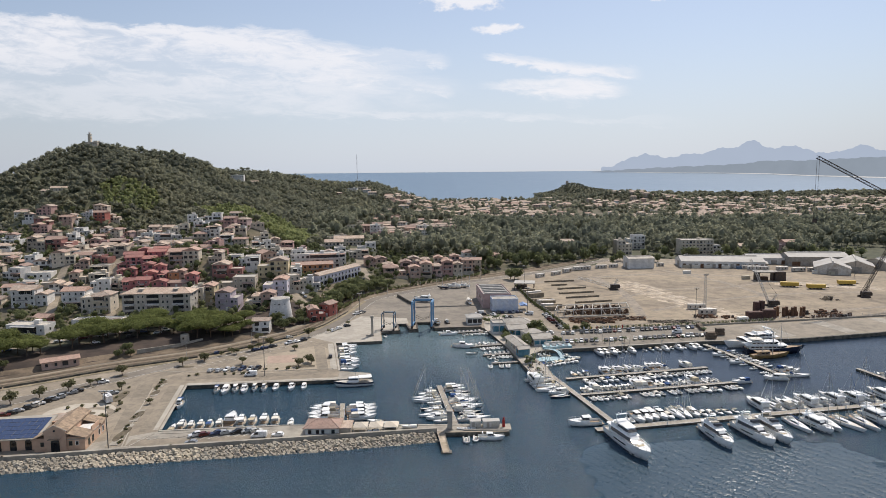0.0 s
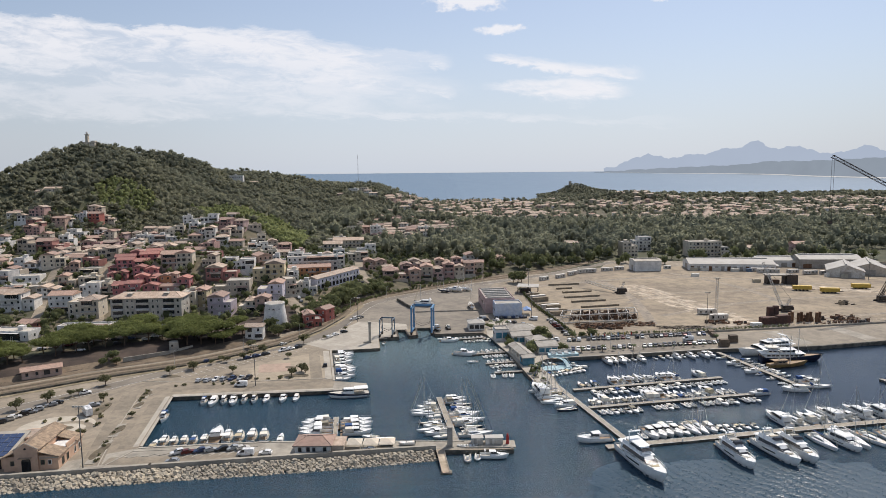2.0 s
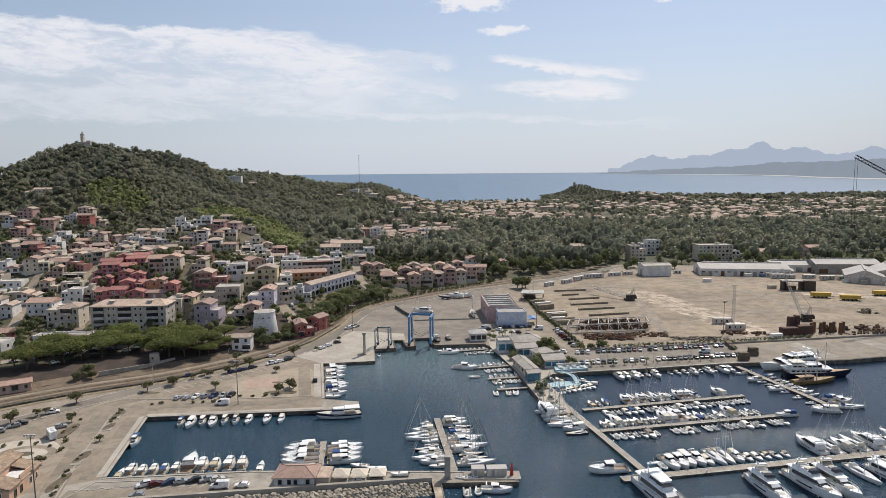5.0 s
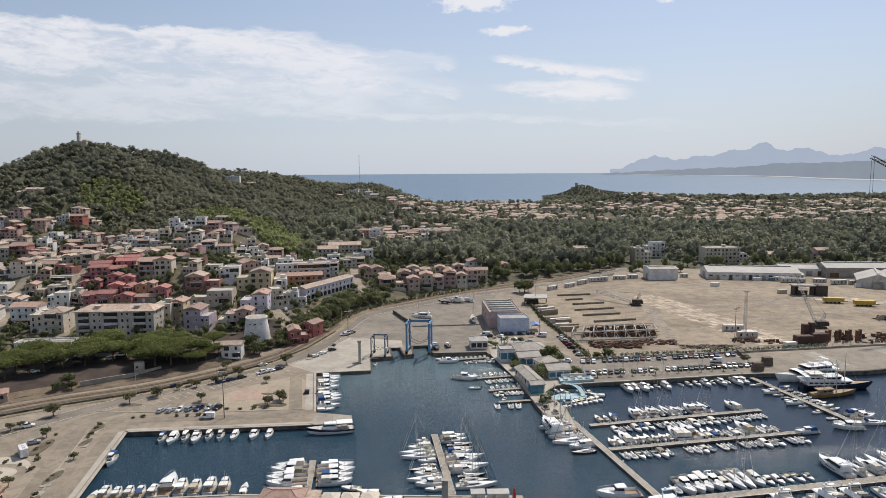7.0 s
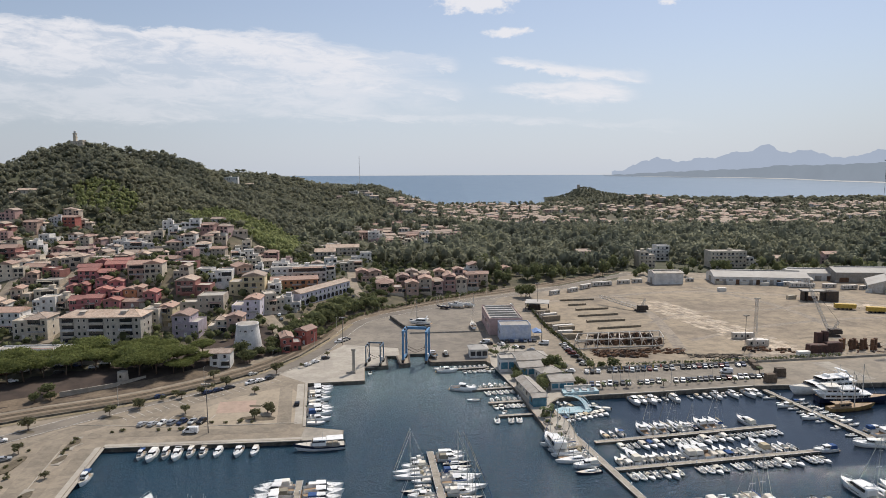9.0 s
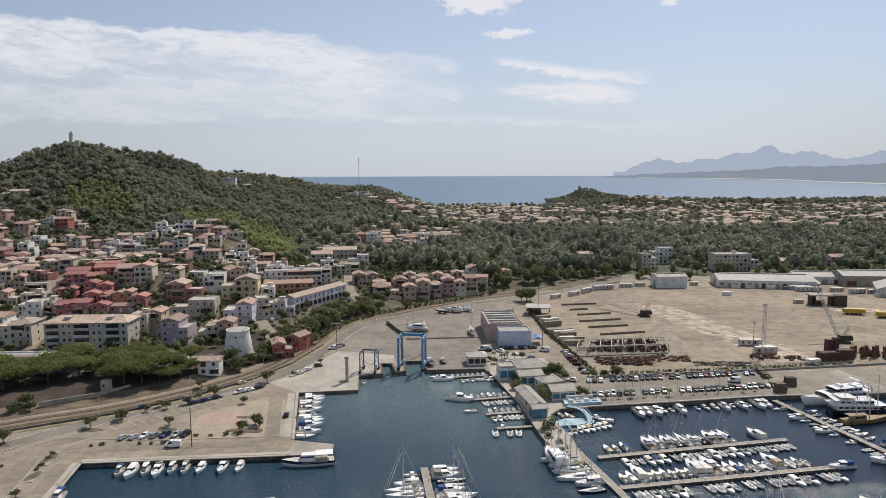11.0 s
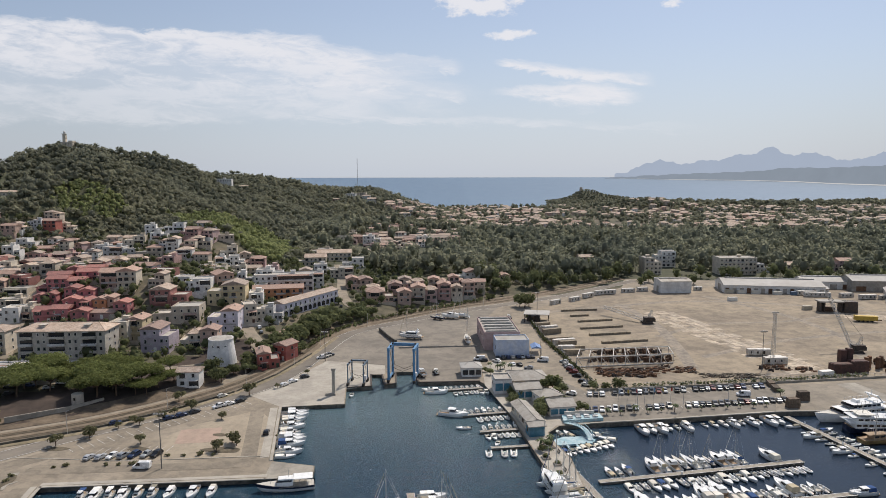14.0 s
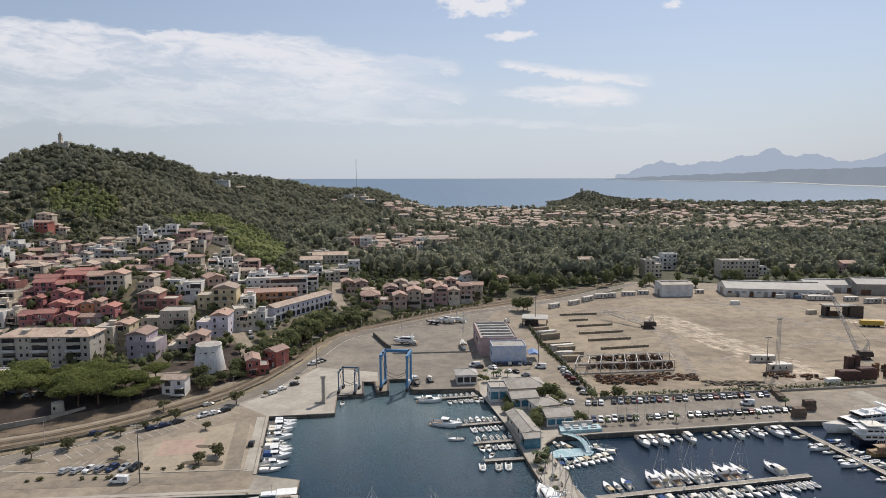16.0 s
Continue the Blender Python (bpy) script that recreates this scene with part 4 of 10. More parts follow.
TEMPLATES = {}
DOCK = {"dinghy": "inflatable dinghies at the pontoons", "open_boat": "open motor boats at their moorings", "cabin_cruiser": "cabin cruisers at their moorings", "sailing_yacht": "sailing yachts at their moorings",
        "motor_yacht": "motor yachts along the long pontoon", "fishing_boat": "fishing boats in the inner basin"}


def hull_strip(L, B, F, s0, s1, f0, f1, sheer=0.4, stern=0.82, full=3.0, n=5, sides=(-1, 1)):
    """A band along the sides of a hull between two stations and two shares of its freeboard."""
    g = Geo()
    for sd in sides:
        rows = []
        for i in range(n):
            s = s0 + (s1 - s0) * i / (n - 1)
            b, zg, y, rake = half_beam(s, B, stern, full), F * (1 + sheer * s * s), -L / 2 + L * s, 0.10 * L * s ** 5
            row = []
            for f in (f0, f1):
                if f > 0.55:
                    t = (f - 0.55) / 0.45
                    row.append((sd * (b * (0.97 + 0.03 * t) + 0.02), y + rake * (0.7 + 0.3 * t), zg * f))
                else:
                    t = max(0, (zg * f - 0.05) / (zg * 0.55 - 0.05))
                    row.append((sd * (b * (0.86 + 0.11 * t) + 0.025), y + rake * 0.7 * t, zg * f))
            rows.append(row)
        for (a, b), (c, d) in zip(rows, rows[1:]):
            g.face([a, c, d, b] if sd > 0 else [c, a, b, d])
    return g


def make_dinghy(m, v):
    ob = thing("inflatable_dinghy", m, ("grey", "white", "dark grey")[v] + " inflatable dinghy with outboard moored afloat", "dinghy", DOCK["dinghy"])
    L, B = 5.4, 2.2
    g = Geo()
    line = [(-B / 2 + 0.25, -L / 2, 0.35), (-B / 2 + 0.25, L * 0.18, 0.4), (-B / 2 + 0.5, L * 0.36, 0.47), (0, L / 2 - 0.2, 0.55), (B / 2 - 0.5, L * 0.36, 0.47), (B / 2 - 0.25, L * 0.18, 0.4), (B / 2 - 0.25, -L / 2, 0.35)]
    for a, b in zip(line, line[1:]):
        g.tube(a, b, 0.26, n=8)
    part("tube", g, M["white"] if v == 1 else M["rubber"], ob, smooth=True)
    part("hull_floor", Geo().raw([(-0.8, -L / 2 + 0.2, 0.2), (0.8, -L / 2 + 0.2, 0.2), (0.8, L * 0.2, 0.22), (0, L * 0.42, 0.3), (-0.8, L * 0.2, 0.22)], [(0, 1, 2, 3, 4)]), M["deck"], ob)
    part("console", Geo().box((0, 0.1, 0.7), (0.7, 0.6, 0.9), taper=0.8), M["white"], ob)
    outboard(ob, -L / 2 - 0.1, 0.6)
    return ob


def make_open_boat(m, v):
    ob = thing("motor_boat", m, "white open motor boat with " + ("cream cockpit cover", "low windscreen", "folded canopy")[v] + " moored afloat", "boat", DOCK["open_boat"])
    L, B, F = 6.4, 2.4, 0.75
    part("hull", hull_geo(L, B, F), M["white"], ob, smooth=True)
    part("foredeck", deck_geo(L, B, F, 0.58, 0.99), M["white"], ob)
    part("cockpit", deck_geo(L, B, F, 0.02, 0.58, level=0.28), M["deck"], ob)
    part("windscreen", Geo().raw([(-0.85, 0.55, 0.85), (0.85, 0.55, 0.85), (0.7, 0.15, 1.3), (-0.7, 0.15, 1.3)], [(0, 1, 2, 3), (3, 2, 1, 0)]), M["darkglass"], ob)
    part("console", Geo().box((0.3, 0.1, 0.7), (0.8, 0.6, 0.8), taper=0.8), M["white"], ob)
    part("bench", Geo().box((0, -1.9, 0.5), (1.9, 0.7, 0.5)), M["seat"], ob) if v == 1 else None
    if v == 0:
        part("cover", cabin_geo(-2.9, 0.4, 2.1, 1.9, 0.75, 1.15, 0.3, 0.3), M["canvas"], ob)
    if v == 2:
        part("canopy", Geo().box((0, -0.6, 1.75), (1.9, 1.9, 0.06), taper=0.9), M["canvas"], ob)
        g = Geo()
        for x in (-0.85, 0.85):
            for y in (-1.4, 0.2):
                g.tube((x, y, 0.7), (x, y * 0.9, 1.75), 0.03, n=4)
        part("canopy_frame", g, M["alloy"], ob)
    outboard(ob, -L / 2 - 0.15, 0.75)
    return ob


def make_cabin_cruiser(m, v):
    ob = thing("cabin_cruiser", m, "white cabin cruiser with dark windows and " + ("canvas canopy", "open cockpit", "radar arch")[v] + " moored afloat", "boat", DOCK["cabin_cruiser"])
    L, B, F = 8.8, 3.15, 1.2
    part("hull", hull_geo(L, B, F, full=4.0), M["white"], ob, smooth=True)
    part("foredeck", deck_geo(L, B, F, 0.42, 0.99, full=4.0), M["white"], ob)
    part("cockpit", deck_geo(L, B, F, 0.02, 0.42, full=4.0, level=0.5), M["teak"] if v == 1 else M["deck"], ob)
    part("cabin", cabin_geo(-0.8, 3.0, 2.45, 1.4, 1.2, 1.95, 0.45, 0.0), M["white"], ob)
    part("windscreen", cabin_geo(-0.7, 1.6, 2.3, 1.9, 1.7, 2.4, 0.42, 0.0), M["darkglass"], ob)
    part("cabin_roof", cabin_geo(-1.3, 1.0, 2.4, 1.9, 2.38, 2.52, 0.1, 0.0), M["white"], ob)
    part("swim_platform", Geo().box((0, -4.75, 0.3), (2.3, 0.7, 0.12)), M["teak"], ob)
    if v == 0:
        part("canopy", cabin_geo(-3.7, -1.0, 2.55, 2.3, 1.25, 2.5, 0.0, 0.15), M["canvas"], ob)
    if v == 2:
        g = Geo()
        for x in (-1.15, 1.15):
            g.tube((x, -2.3, 1.0), (x * 0.85, -2.7, 2.5), 0.07, n=5)
        g.box((0, -2.7, 2.52), (2.1, 0.4, 0.1))
        part("radar_arch", g, M["white"], ob)
    g = Geo()
    prev = {}
    for s in (0.55, 0.66, 0.77, 0.88, 0.97):
        for sd in (-1, 1):
            b, y = half_beam(s, B) - 0.06, -L / 2 + L * s + 0.10 * L * s ** 5
            z = F * (1 + 0.4 * s * s)
            g.tube((sd * b, y, z), (sd * b, y, z + 0.6), 0.025, n=4)
            if sd in prev:
                g.tube(prev[sd], (sd * b, y, z + 0.6), 0.025, n=4)
            prev[sd] = (sd * b, y, z + 0.6)
    tagged(part("guard_rail", g, M["alloy"], ob), kind="stuff")
    return ob


def make_sailing_yacht(m, v):
    L, B, F = (11.5, 3.5, 1.05) if v != 2 else (15.5, 4.3, 1.3)
    ob = thing("sailing_yacht", m, ("white sailing yacht with bare mast and blue sail cover", "dark blue sailing yacht with bare mast", "large white sailing yacht with tall bare mast")[v] + " moored afloat", "sailing yacht", DOCK["sailing_yacht"])
    part("hull", hull_geo(L, B, F, 0.6, 0.25, 0.7, 2.0, 12), M["navy"] if v == 1 else M["white"], ob, smooth=True)
    part("deck", deck_geo(L, B, F, 0.26, 0.99, 0.04, 0.25, 0.7, 2.0, 8), M["deck"] if v else M["white"], ob)
    part("cockpit", deck_geo(L, B, F, 0.02, 0.27, 0.05, 0.25, 0.7, 2.0, 5, level=F * 0.62), M["teak" if v == 2 else "deck"], ob)
    part("coachroof", cabin_geo(-L * 0.22, L * 0.2, B * 0.6, B * 0.36, F, F + 0.55, 0.25, 0.2), M["white"], ob)
    part("cabin_window", cabin_geo(-L * 0.16, L * 0.1, B * 0.575, B * 0.49, F + 0.2, F + 0.38, 0.1, 0.0), M["darkglass"], ob)
    part("sprayhood", cabin_geo(-L * 0.27, -L * 0.16, B * 0.58, B * 0.5, F + 0.3, F + 1.15, 0.5, 0.0), M["canvas"], ob)
    H = L * 1.28
    yb = L * 0.08
    part("mast", Geo().tube((0, yb, F), (0, yb, F + H), 0.10, 0.07, 6).box((0, yb, F + H * 0.42), (B * 0.55, 0.08, 0.06)).box((0, yb, F + H * 0.72), (B * 0.42, 0.08, 0.06)), M["alloy"], ob)
    part("boom", Geo().tube((0, yb, F + 1.5), (0, -L * 0.33, F + 1.45), 0.08), M["alloy"], ob)
    part("sail_cover", Geo().tube((0, yb - 0.2, F + 1.72), (0, -L * 0.31, F + 1.62), 0.19, 0.14, 6), M["canvas"], ob)
    g = Geo()
    for a, b in (((0, L * 0.56, F + 0.4), (0, yb, F + H * 0.97)), ((0, -L * 0.49, F), (0, yb, F + H)), ((-B * 0.45, yb - 0.2, F), (-B * 0.26, yb, F + H * 0.42)), ((B * 0.45, yb - 0.2, F), (B * 0.26, yb, F + H * 0.42)),
                 ((-B * 0.26, yb, F + H * 0.42), (0, yb, F + H * 0.96)), ((B * 0.26, yb, F + H * 0.42), (0, yb, F + H * 0.96))):
        g.tube(a, b, 0.022, n=3, cap=False)
    part("rigging", g, M["alloy"], ob)
    part("furled_sail", Geo().tube((0, L * 0.54, F + 0.9), (0, yb + 0.35, F + H * 0.93), 0.09, 0.05, 5), M["canvas"], ob)
    part("wheel_pedestal", Geo().box((0, -L * 0.36, F + 0.2), (0.5, 0.4, 1.0)), M["white"], ob)
    return ob


def make_motor_yacht(m, v):
    L, B, F = ((16.0, 4.9, 2.0), (23.0, 6.3, 2.7), (12.6, 4.2, 1.55))[v]
    K = 4.6
    ob = thing("motor_yacht", m, ("white flybridge motor yacht with dark window bands", "large white three-deck motor yacht with dark windows", "white sports motor yacht with raked dark windscreen")[v] + " moored stern-to", "yacht", DOCK["motor_yacht"])
    part("hull", hull_geo(L, B, F, 0.8, 0.42, 0.88, K, 14), M["white"], ob, smooth=True)
    part("foredeck", deck_geo(L, B, F, 0.5, 0.99, 0.05, 0.42, 0.88, K, 8), M["white"], ob)
    for sd in (-1, 1):
        part("hull_window", hull_strip(L, B, F, 0.34, 0.66, 0.64, 0.80, 0.42, 0.88, K, 5, (sd,)), M["darkglass"], ob)
        part("boot_stripe", hull_strip(L, B, F, 0.0, 0.93, 0.05, 0.22, 0.42, 0.88, K, 9, (sd,)), M["navy"], ob)
        part("bulwark", Geo().loft([[(sd * (half_beam(q, B, 0.88, K) - a), -L / 2 + L * q + 0.10 * L * q ** 5, F * (1 + 0.42 * q * q) + z) for a, z in ((0.0, -0.05), (0.0, 0.32), (0.12, 0.32), (0.12, -0.05))] for q in (0.30, 0.45, 0.6, 0.75, 0.88)]), M["white"], ob)
    h = F * 1.06
    t1 = 1.75 if v != 1 else 2.0
    part("sunpad", cabin_geo(L * 0.31, L * 0.39, B * 0.50, B * 0.36, F * 1.22, F * 1.22 + 0.28, 0.2, 0.1), M["canvas"], ob)
    part("aft_deck", deck_geo(L, B, F, 0.015, 0.5, 0.1, 0.42, 0.88, K, 5, level=F * 0.86), M["deck"], ob)
    part("bathing_platform", Geo().box((0, -L / 2 - 0.6, 0.45), (B * 0.82, 1.3, 0.2)), M["teak"], ob)
    part("saloon", cabin_geo(-L * 0.34, L * 0.31, B * 0.86, B * 0.52, h - 0.2, h + t1, 0.22, 0.0), M["white"], ob)
    part("window_band", cabin_geo(-L * 0.28, L * 0.283, B * 0.868, B * 0.60, h + t1 * 0.34, h + t1 * 0.80, 0.20, 0.0), M["darkglass"], ob)
    part("trunk_cabin", cabin_geo(L * 0.20, L * 0.40, B * 0.62, B * 0.30, h + 0.05, h + 0.75, 0.35, 0.0), M["white"], ob)
    part("roof_overhang", cabin_geo(-L * 0.40, L * 0.17, B * 0.90, B * 0.70, h + t1, h + t1 + 0.2, 0.08, 0.0), M["white"], ob)
    for sd in (-1, 1):
        part("roof_pillar", Geo().tube((sd * B * 0.38, -L * 0.385, F * 0.9), (sd * B * 0.38, -L * 0.36, h + t1), 0.1, n=5), M["white"], ob)
    z = h + t1 + 0.2
    if v != 2:
        part("flybridge", cabin_geo(-L * 0.30, L * 0.10, B * 0.78, B * 0.56, z, z + 0.85, 0.18, 0.0), M["white"], ob)
        part("flybridge_windscreen", cabin_geo(L * 0.01, L * 0.09, B * 0.62, B * 0.54, z + 0.7, z + 1.2, 0.5, 0.0), M["darkglass"], ob)
        part("helm_seats", Geo().box((0, -L * 0.06, z + 0.95), (B * 0.5, 0.9, 0.5)), M["seat"], ob)
        part("bridge_sofa", Geo().box((0, -L * 0.2, z + 0.92), (B * 0.56, 1.6, 0.3)).box((0, -L * 0.25, z + 1.15), (B * 0.56, 0.3, 0.6)), M["canvas"], ob)
    if v == 1:
        part("wheelhouse", cabin_geo(-L * 0.16, L * 0.15, B * 0.68, B * 0.50, z, z + 1.9, 0.22, 0.0), M["white"], ob)
        part("wheelhouse_window", cabin_geo(-L * 0.12, L * 0.147, B * 0.685, B * 0.53, z + 0.9, z + 1.5, 0.2, 0.0), M["darkglass"], ob)
        part("sun_deck", cabin_geo(-L * 0.24, L * 0.09, B * 0.74, B * 0.56, z + 1.9, z + 2.05, 0.06, 0.0), M["white"], ob)
        part("tender", Geo().tube((-0.8, -L * 0.36, z + 0.5), (-0.8, -L * 0.2, z + 0.5), 0.5, 0.3, 8), M["rubber"], ob)
    zt = z + {0: 2.2, 1: 4.2, 2: 0.9}[v]
    y = -L * {0: 0.20, 1: 0.16, 2: 0.28}[v]
    g = Geo()
    for x in (-B * 0.34, B * 0.34):
        g.tube((x, y + 0.7, z), (x * 0.82, y - 0.5, zt), 0.18, 0.13, 5)
    g.box((0, y - 0.5, zt), (B * 0.62, 0.9, 0.18)).tube((0, y - 0.5, zt), (0, y - 0.5, zt + 1.4), 0.06, n=5)
    part("radar_arch", g, M["white"], ob)
    part("radar_dome", Geo().tube((B * 0.16, y - 0.5, zt + 0.1), (B * 0.16, y - 0.5, zt + 0.55), 0.34, 0.22, 10), M["white"], ob)
    g = Geo()
    prev = {}
    for k in range(9):
        q = 0.52 + 0.055 * k
        for sd in (-1, 1):
            b, yy = half_beam(q, B, 0.88, K) - 0.1, -L / 2 + L * q + 0.10 * L * q ** 5
            zz = F * (1 + 0.42 * q * q)
            g.tube((sd * b, yy, zz), (sd * b, yy, zz + 0.9), 0.03, n=4)
            if sd in prev:
                g.tube(prev[sd], (sd * b, yy, zz + 0.9), 0.03, n=4)
            prev[sd] = (sd * b, yy, zz + 0.9)
    tagged(part("guard_rail", g, M["alloy"], ob), kind="stuff")
    return ob


def make_fishing_boat(m, v):
    L, B, F = (7.6, 3.0, 1.15) if v == 0 else (15.5, 4.8, 1.6)
    ob = thing("fishing_boat", m, ("white fishing boat with small wheelhouse and short mast", "large white tour boat with long canopy and blue line")[min(v, 1)] + " afloat", "boat", DOCK["fishing_boat"])
    part("hull", hull_geo(L, B, F, 0.6, 0.55, 0.82, 3.2, 12, band=1 if v else None), [M["white"], M["navy"]], ob, smooth=True)
    part("deck", deck_geo(L, B, F, 0.02, 0.98, 0.18, 0.55, 0.82, 3.2, 10), M["deck"], ob)
    part("wheelhouse", cabin_geo(-L * 0.10, L * 0.2, B * 0.62, B * 0.52, F, F + 2.0, 0.1, 0.05), M["white"], ob)
    part("wheelhouse_window", cabin_geo(-L * 0.08, L * 0.205, B * 0.625, B * 0.545, F + 1.15, F + 1.65, 0.09, 0.05), M["darkglass"], ob)
    part("mast", Geo().tube((0, -L * 0.02, F + 2), (0, -L * 0.02, F + 4.2), 0.06).tube((0, L * 0.32, F), (0, L * 0.30, F + 2.4), 0.05), M["alloy"], ob)
    part("rubbing_strake", Geo().box((0, -L * 0.1, F * 0.98), (B * 1.02, L * 0.5, 0.1)), M["timber"], ob)
    if v == 1:
        part("canopy", Geo().box((0, -L * 0.28, F + 2.1), (B * 0.8, L * 0.36, 0.1), taper=0.95), M["white"], ob)
        g = Geo()
        for x in (-B * 0.36, B * 0.36):
            for k in range(4):
                g.tube((x, -L * 0.45 + k * L * 0.11, F), (x, -L * 0.45 + k * L * 0.11, F + 2.1), 0.05, n=5)
        part("canopy_post", g, M["alloy"], ob)
    else:
        part("aft_awning", Geo().box((0, -L * 0.27, F + 1.75), (B * 0.74, L * 0.32, 0.09), taper=0.93), M["canvas"], ob)
        for sx in (-1, 1):
            part("awning_post", Geo().tube((sx * B * 0.33, -L * 0.41, F), (sx * B * 0.33, -L * 0.41, F + 1.75), 0.035, n=5), M["alloy"], ob)
        part("net_heap", Geo().box((0, -L * 0.3, F + 0.2), (B * 0.5, 1.6, 0.5), taper=0.6), M["teak"], ob)
        part("winch", Geo().tube((-0.5, L * 0.27, F + 0.5), (0.5, L * 0.27, F + 0.5), 0.25, n=8), M["black"], ob)
    return ob


MAKERS = {"dinghy": (make_dinghy, 3), "open": (make_open_boat, 3), "cruiser": (make_cabin_cruiser, 3), "sail": (make_sailing_yacht, 3), "yacht": (make_motor_yacht, 3), "fishing": (make_fishing_boat, 2)}
rnd = random.Random(7)


def boat(kind, x, y, turn, v=None, size=None):
    """A boat afloat at x, y, its bow towards turn degrees to the left of straight ahead."""
    make, n = MAKERS[kind]
    v = rnd.randrange(n) if v is None else v
    k = rnd.uniform(0.88, 1.12) if size is None else size
    m = Matrix.Translation((x, y, rnd.uniform(-0.06, 0.04))) @ Matrix.Rotation(radians(turn + rnd.uniform(-3, 3)), 4, "Z") @ Matrix.Rotation(radians(rnd.uniform(-1.5, 1.5)), 4, "Y") @ Matrix.Scale(k, 4)
    key = kind, v
    if key not in TEMPLATES:
        TEMPLATES[key] = make(Matrix.Identity(4), v)
        TEMPLATES[key].matrix_basis = m
        return TEMPLATES[key]
    return copy_thing(TEMPLATES[key], m)


LENGTH = {"dinghy": 5.4, "open": 6.4, "cruiser": 8.8, "sail": 11.5, "yacht": 17, "fishing": 7.6}


def moor(a, b, side, kinds, step, gap=1.2, bow_out=True, skip=0.0, size=None):
    """Boats side by side along the line a-b, on its left (side 1) or right (-1)."""
    a, b = Vector(a), Vector(b)
    d = (b - a).normalized()
    nrm = Vector((-d.y, d.x)) * side
    turn = math.degrees(math.atan2(-nrm.x, nrm.y)) + (0 if bow_out else 180)
    t = step / 2
    while t < (b - a).length:
        if rnd.random() >= skip:
            kind = rnd.choice(kinds)
            k = rnd.uniform(0.85, 1.12) if size is None else size * rnd.uniform(0.95, 1.05)
            p = a + d * t + nrm * (gap + LENGTH[kind] * k / 2)
            boat(kind, p.x, p.y, turn, None if kind not in ("sail", "fishing", "yacht") else rnd.choice((0, 0, 1)) if kind == "sail" else 0, k)
        t += step * rnd.uniform(0.94, 1.06)


# long pontoon: big yachts on the seaward side
boat("yacht", 59.5, 204.5, 196, 1, 1.0)
boat("yacht", 90.5, 209.5, 187, 0, 1.05)
boat("yacht", 103.5, 211.5, 194, 0, 1.05)
boat("yacht", 110.5, 212.5, 192, 0, 1.0)
boat("sail", 122.5, 219.5, 187, 0, 1.1)
boat("yacht", 129, 218.5, 192, 2, 1.0)
boat("sail", 133.5, 221, 188, 0, 1.1)
boat("sail", 140, 220.5, 196, 2, 0.9)
boat("sail", 146.5, 221, 188, 2, 1.0)
boat("yacht", 153, 223.5, 190, 2, 1.1)
boat("yacht", 161, 225, 190, 0, 0.85)
boat("sail", 170, 227, 188, 0, 1.1)
boat("sail", 178, 228, 190, 2, 0.9)
boat("yacht", 187, 230, 190, 2, 1.1)
boat("cruiser", 49.8, 222.6, 95, 1, 1.25)
moor((66, 220.6), (84, 224), 1, ["open", "cruiser", "dinghy"], 3.0, 2.0, False, 0.1)
moor((84, 224), (112, 229.5), 1, ["open", "cruiser", "open", "sail"], 3.4, 2.0, False, 0.05, 0.85)
for x, y, kind, v in ((118, 238, "yacht", 2), (123.5, 238, "sail", 0), (128.5, 239, "cruiser", 0), (133, 240, "sail", 0), (138, 241, "yacht", 2), (144, 241, "cruiser", 2), (149, 243, "yacht", 2), (157, 244, "yacht", 2), (164, 246, "sail", 0), (171, 248, "yacht", 2), (179, 249, "sail", 0), (187, 251, "cruiser", 0), (195, 252, "sail", 0)):
    boat(kind, x, y, 12, v, 0.95)
# second pontoon, its two sides
moor((56, 253), (120, 265.8), 1, ["open", "open", "dinghy", "cruiser"], 2.6, 1.4, True, 0.08, 0.98)
moor((56, 251), (121, 264), -1, ["dinghy", "dinghy", "open"], 2.45, 1.4, True, 0.10, 1.0)
boat("cruiser", 124.5, 266, 100, 0, 0.85)
# third pontoon
moor((70, 276.4), (102, 283.4), 1, ["cruiser", "sail", "cruiser", "sail"], 3.2, 1.5, True, 0.04, 0.76)
moor((56, 273.6), (64, 275.2), 1, ["open"], 3.0, 1.4, True, 0.0)
boat("cruiser", 109.5, 289.5, 15, 0, 0.95)
moor((58, 271.6), (72, 275), -1, ["dinghy", "open"], 2.6, 1.3, True, 0.1, 0.9)
moor((72, 275), (98, 280.5), -1, ["dinghy", "open", "dinghy"], 2.6, 1.3, True, 0.12, 1.0)
moor((98, 280.5), (118, 285), -1, ["dinghy", "dinghy", "open"], 2.4, 1.3, True, 0.0, 0.9)
# along the walkway, bows west
moor((46.5, 275), (53, 249), -1, ["sail", "sail", "cruiser"], 4.4, 1.6, True, 0.0, 0.9)
# east quay, sterns to the wall
moor((66, 313.6), (128, 325), -1, ["cruiser", "open", "open", "cruiser"], 3.5, 1.2, True, 0.10, 0.76)
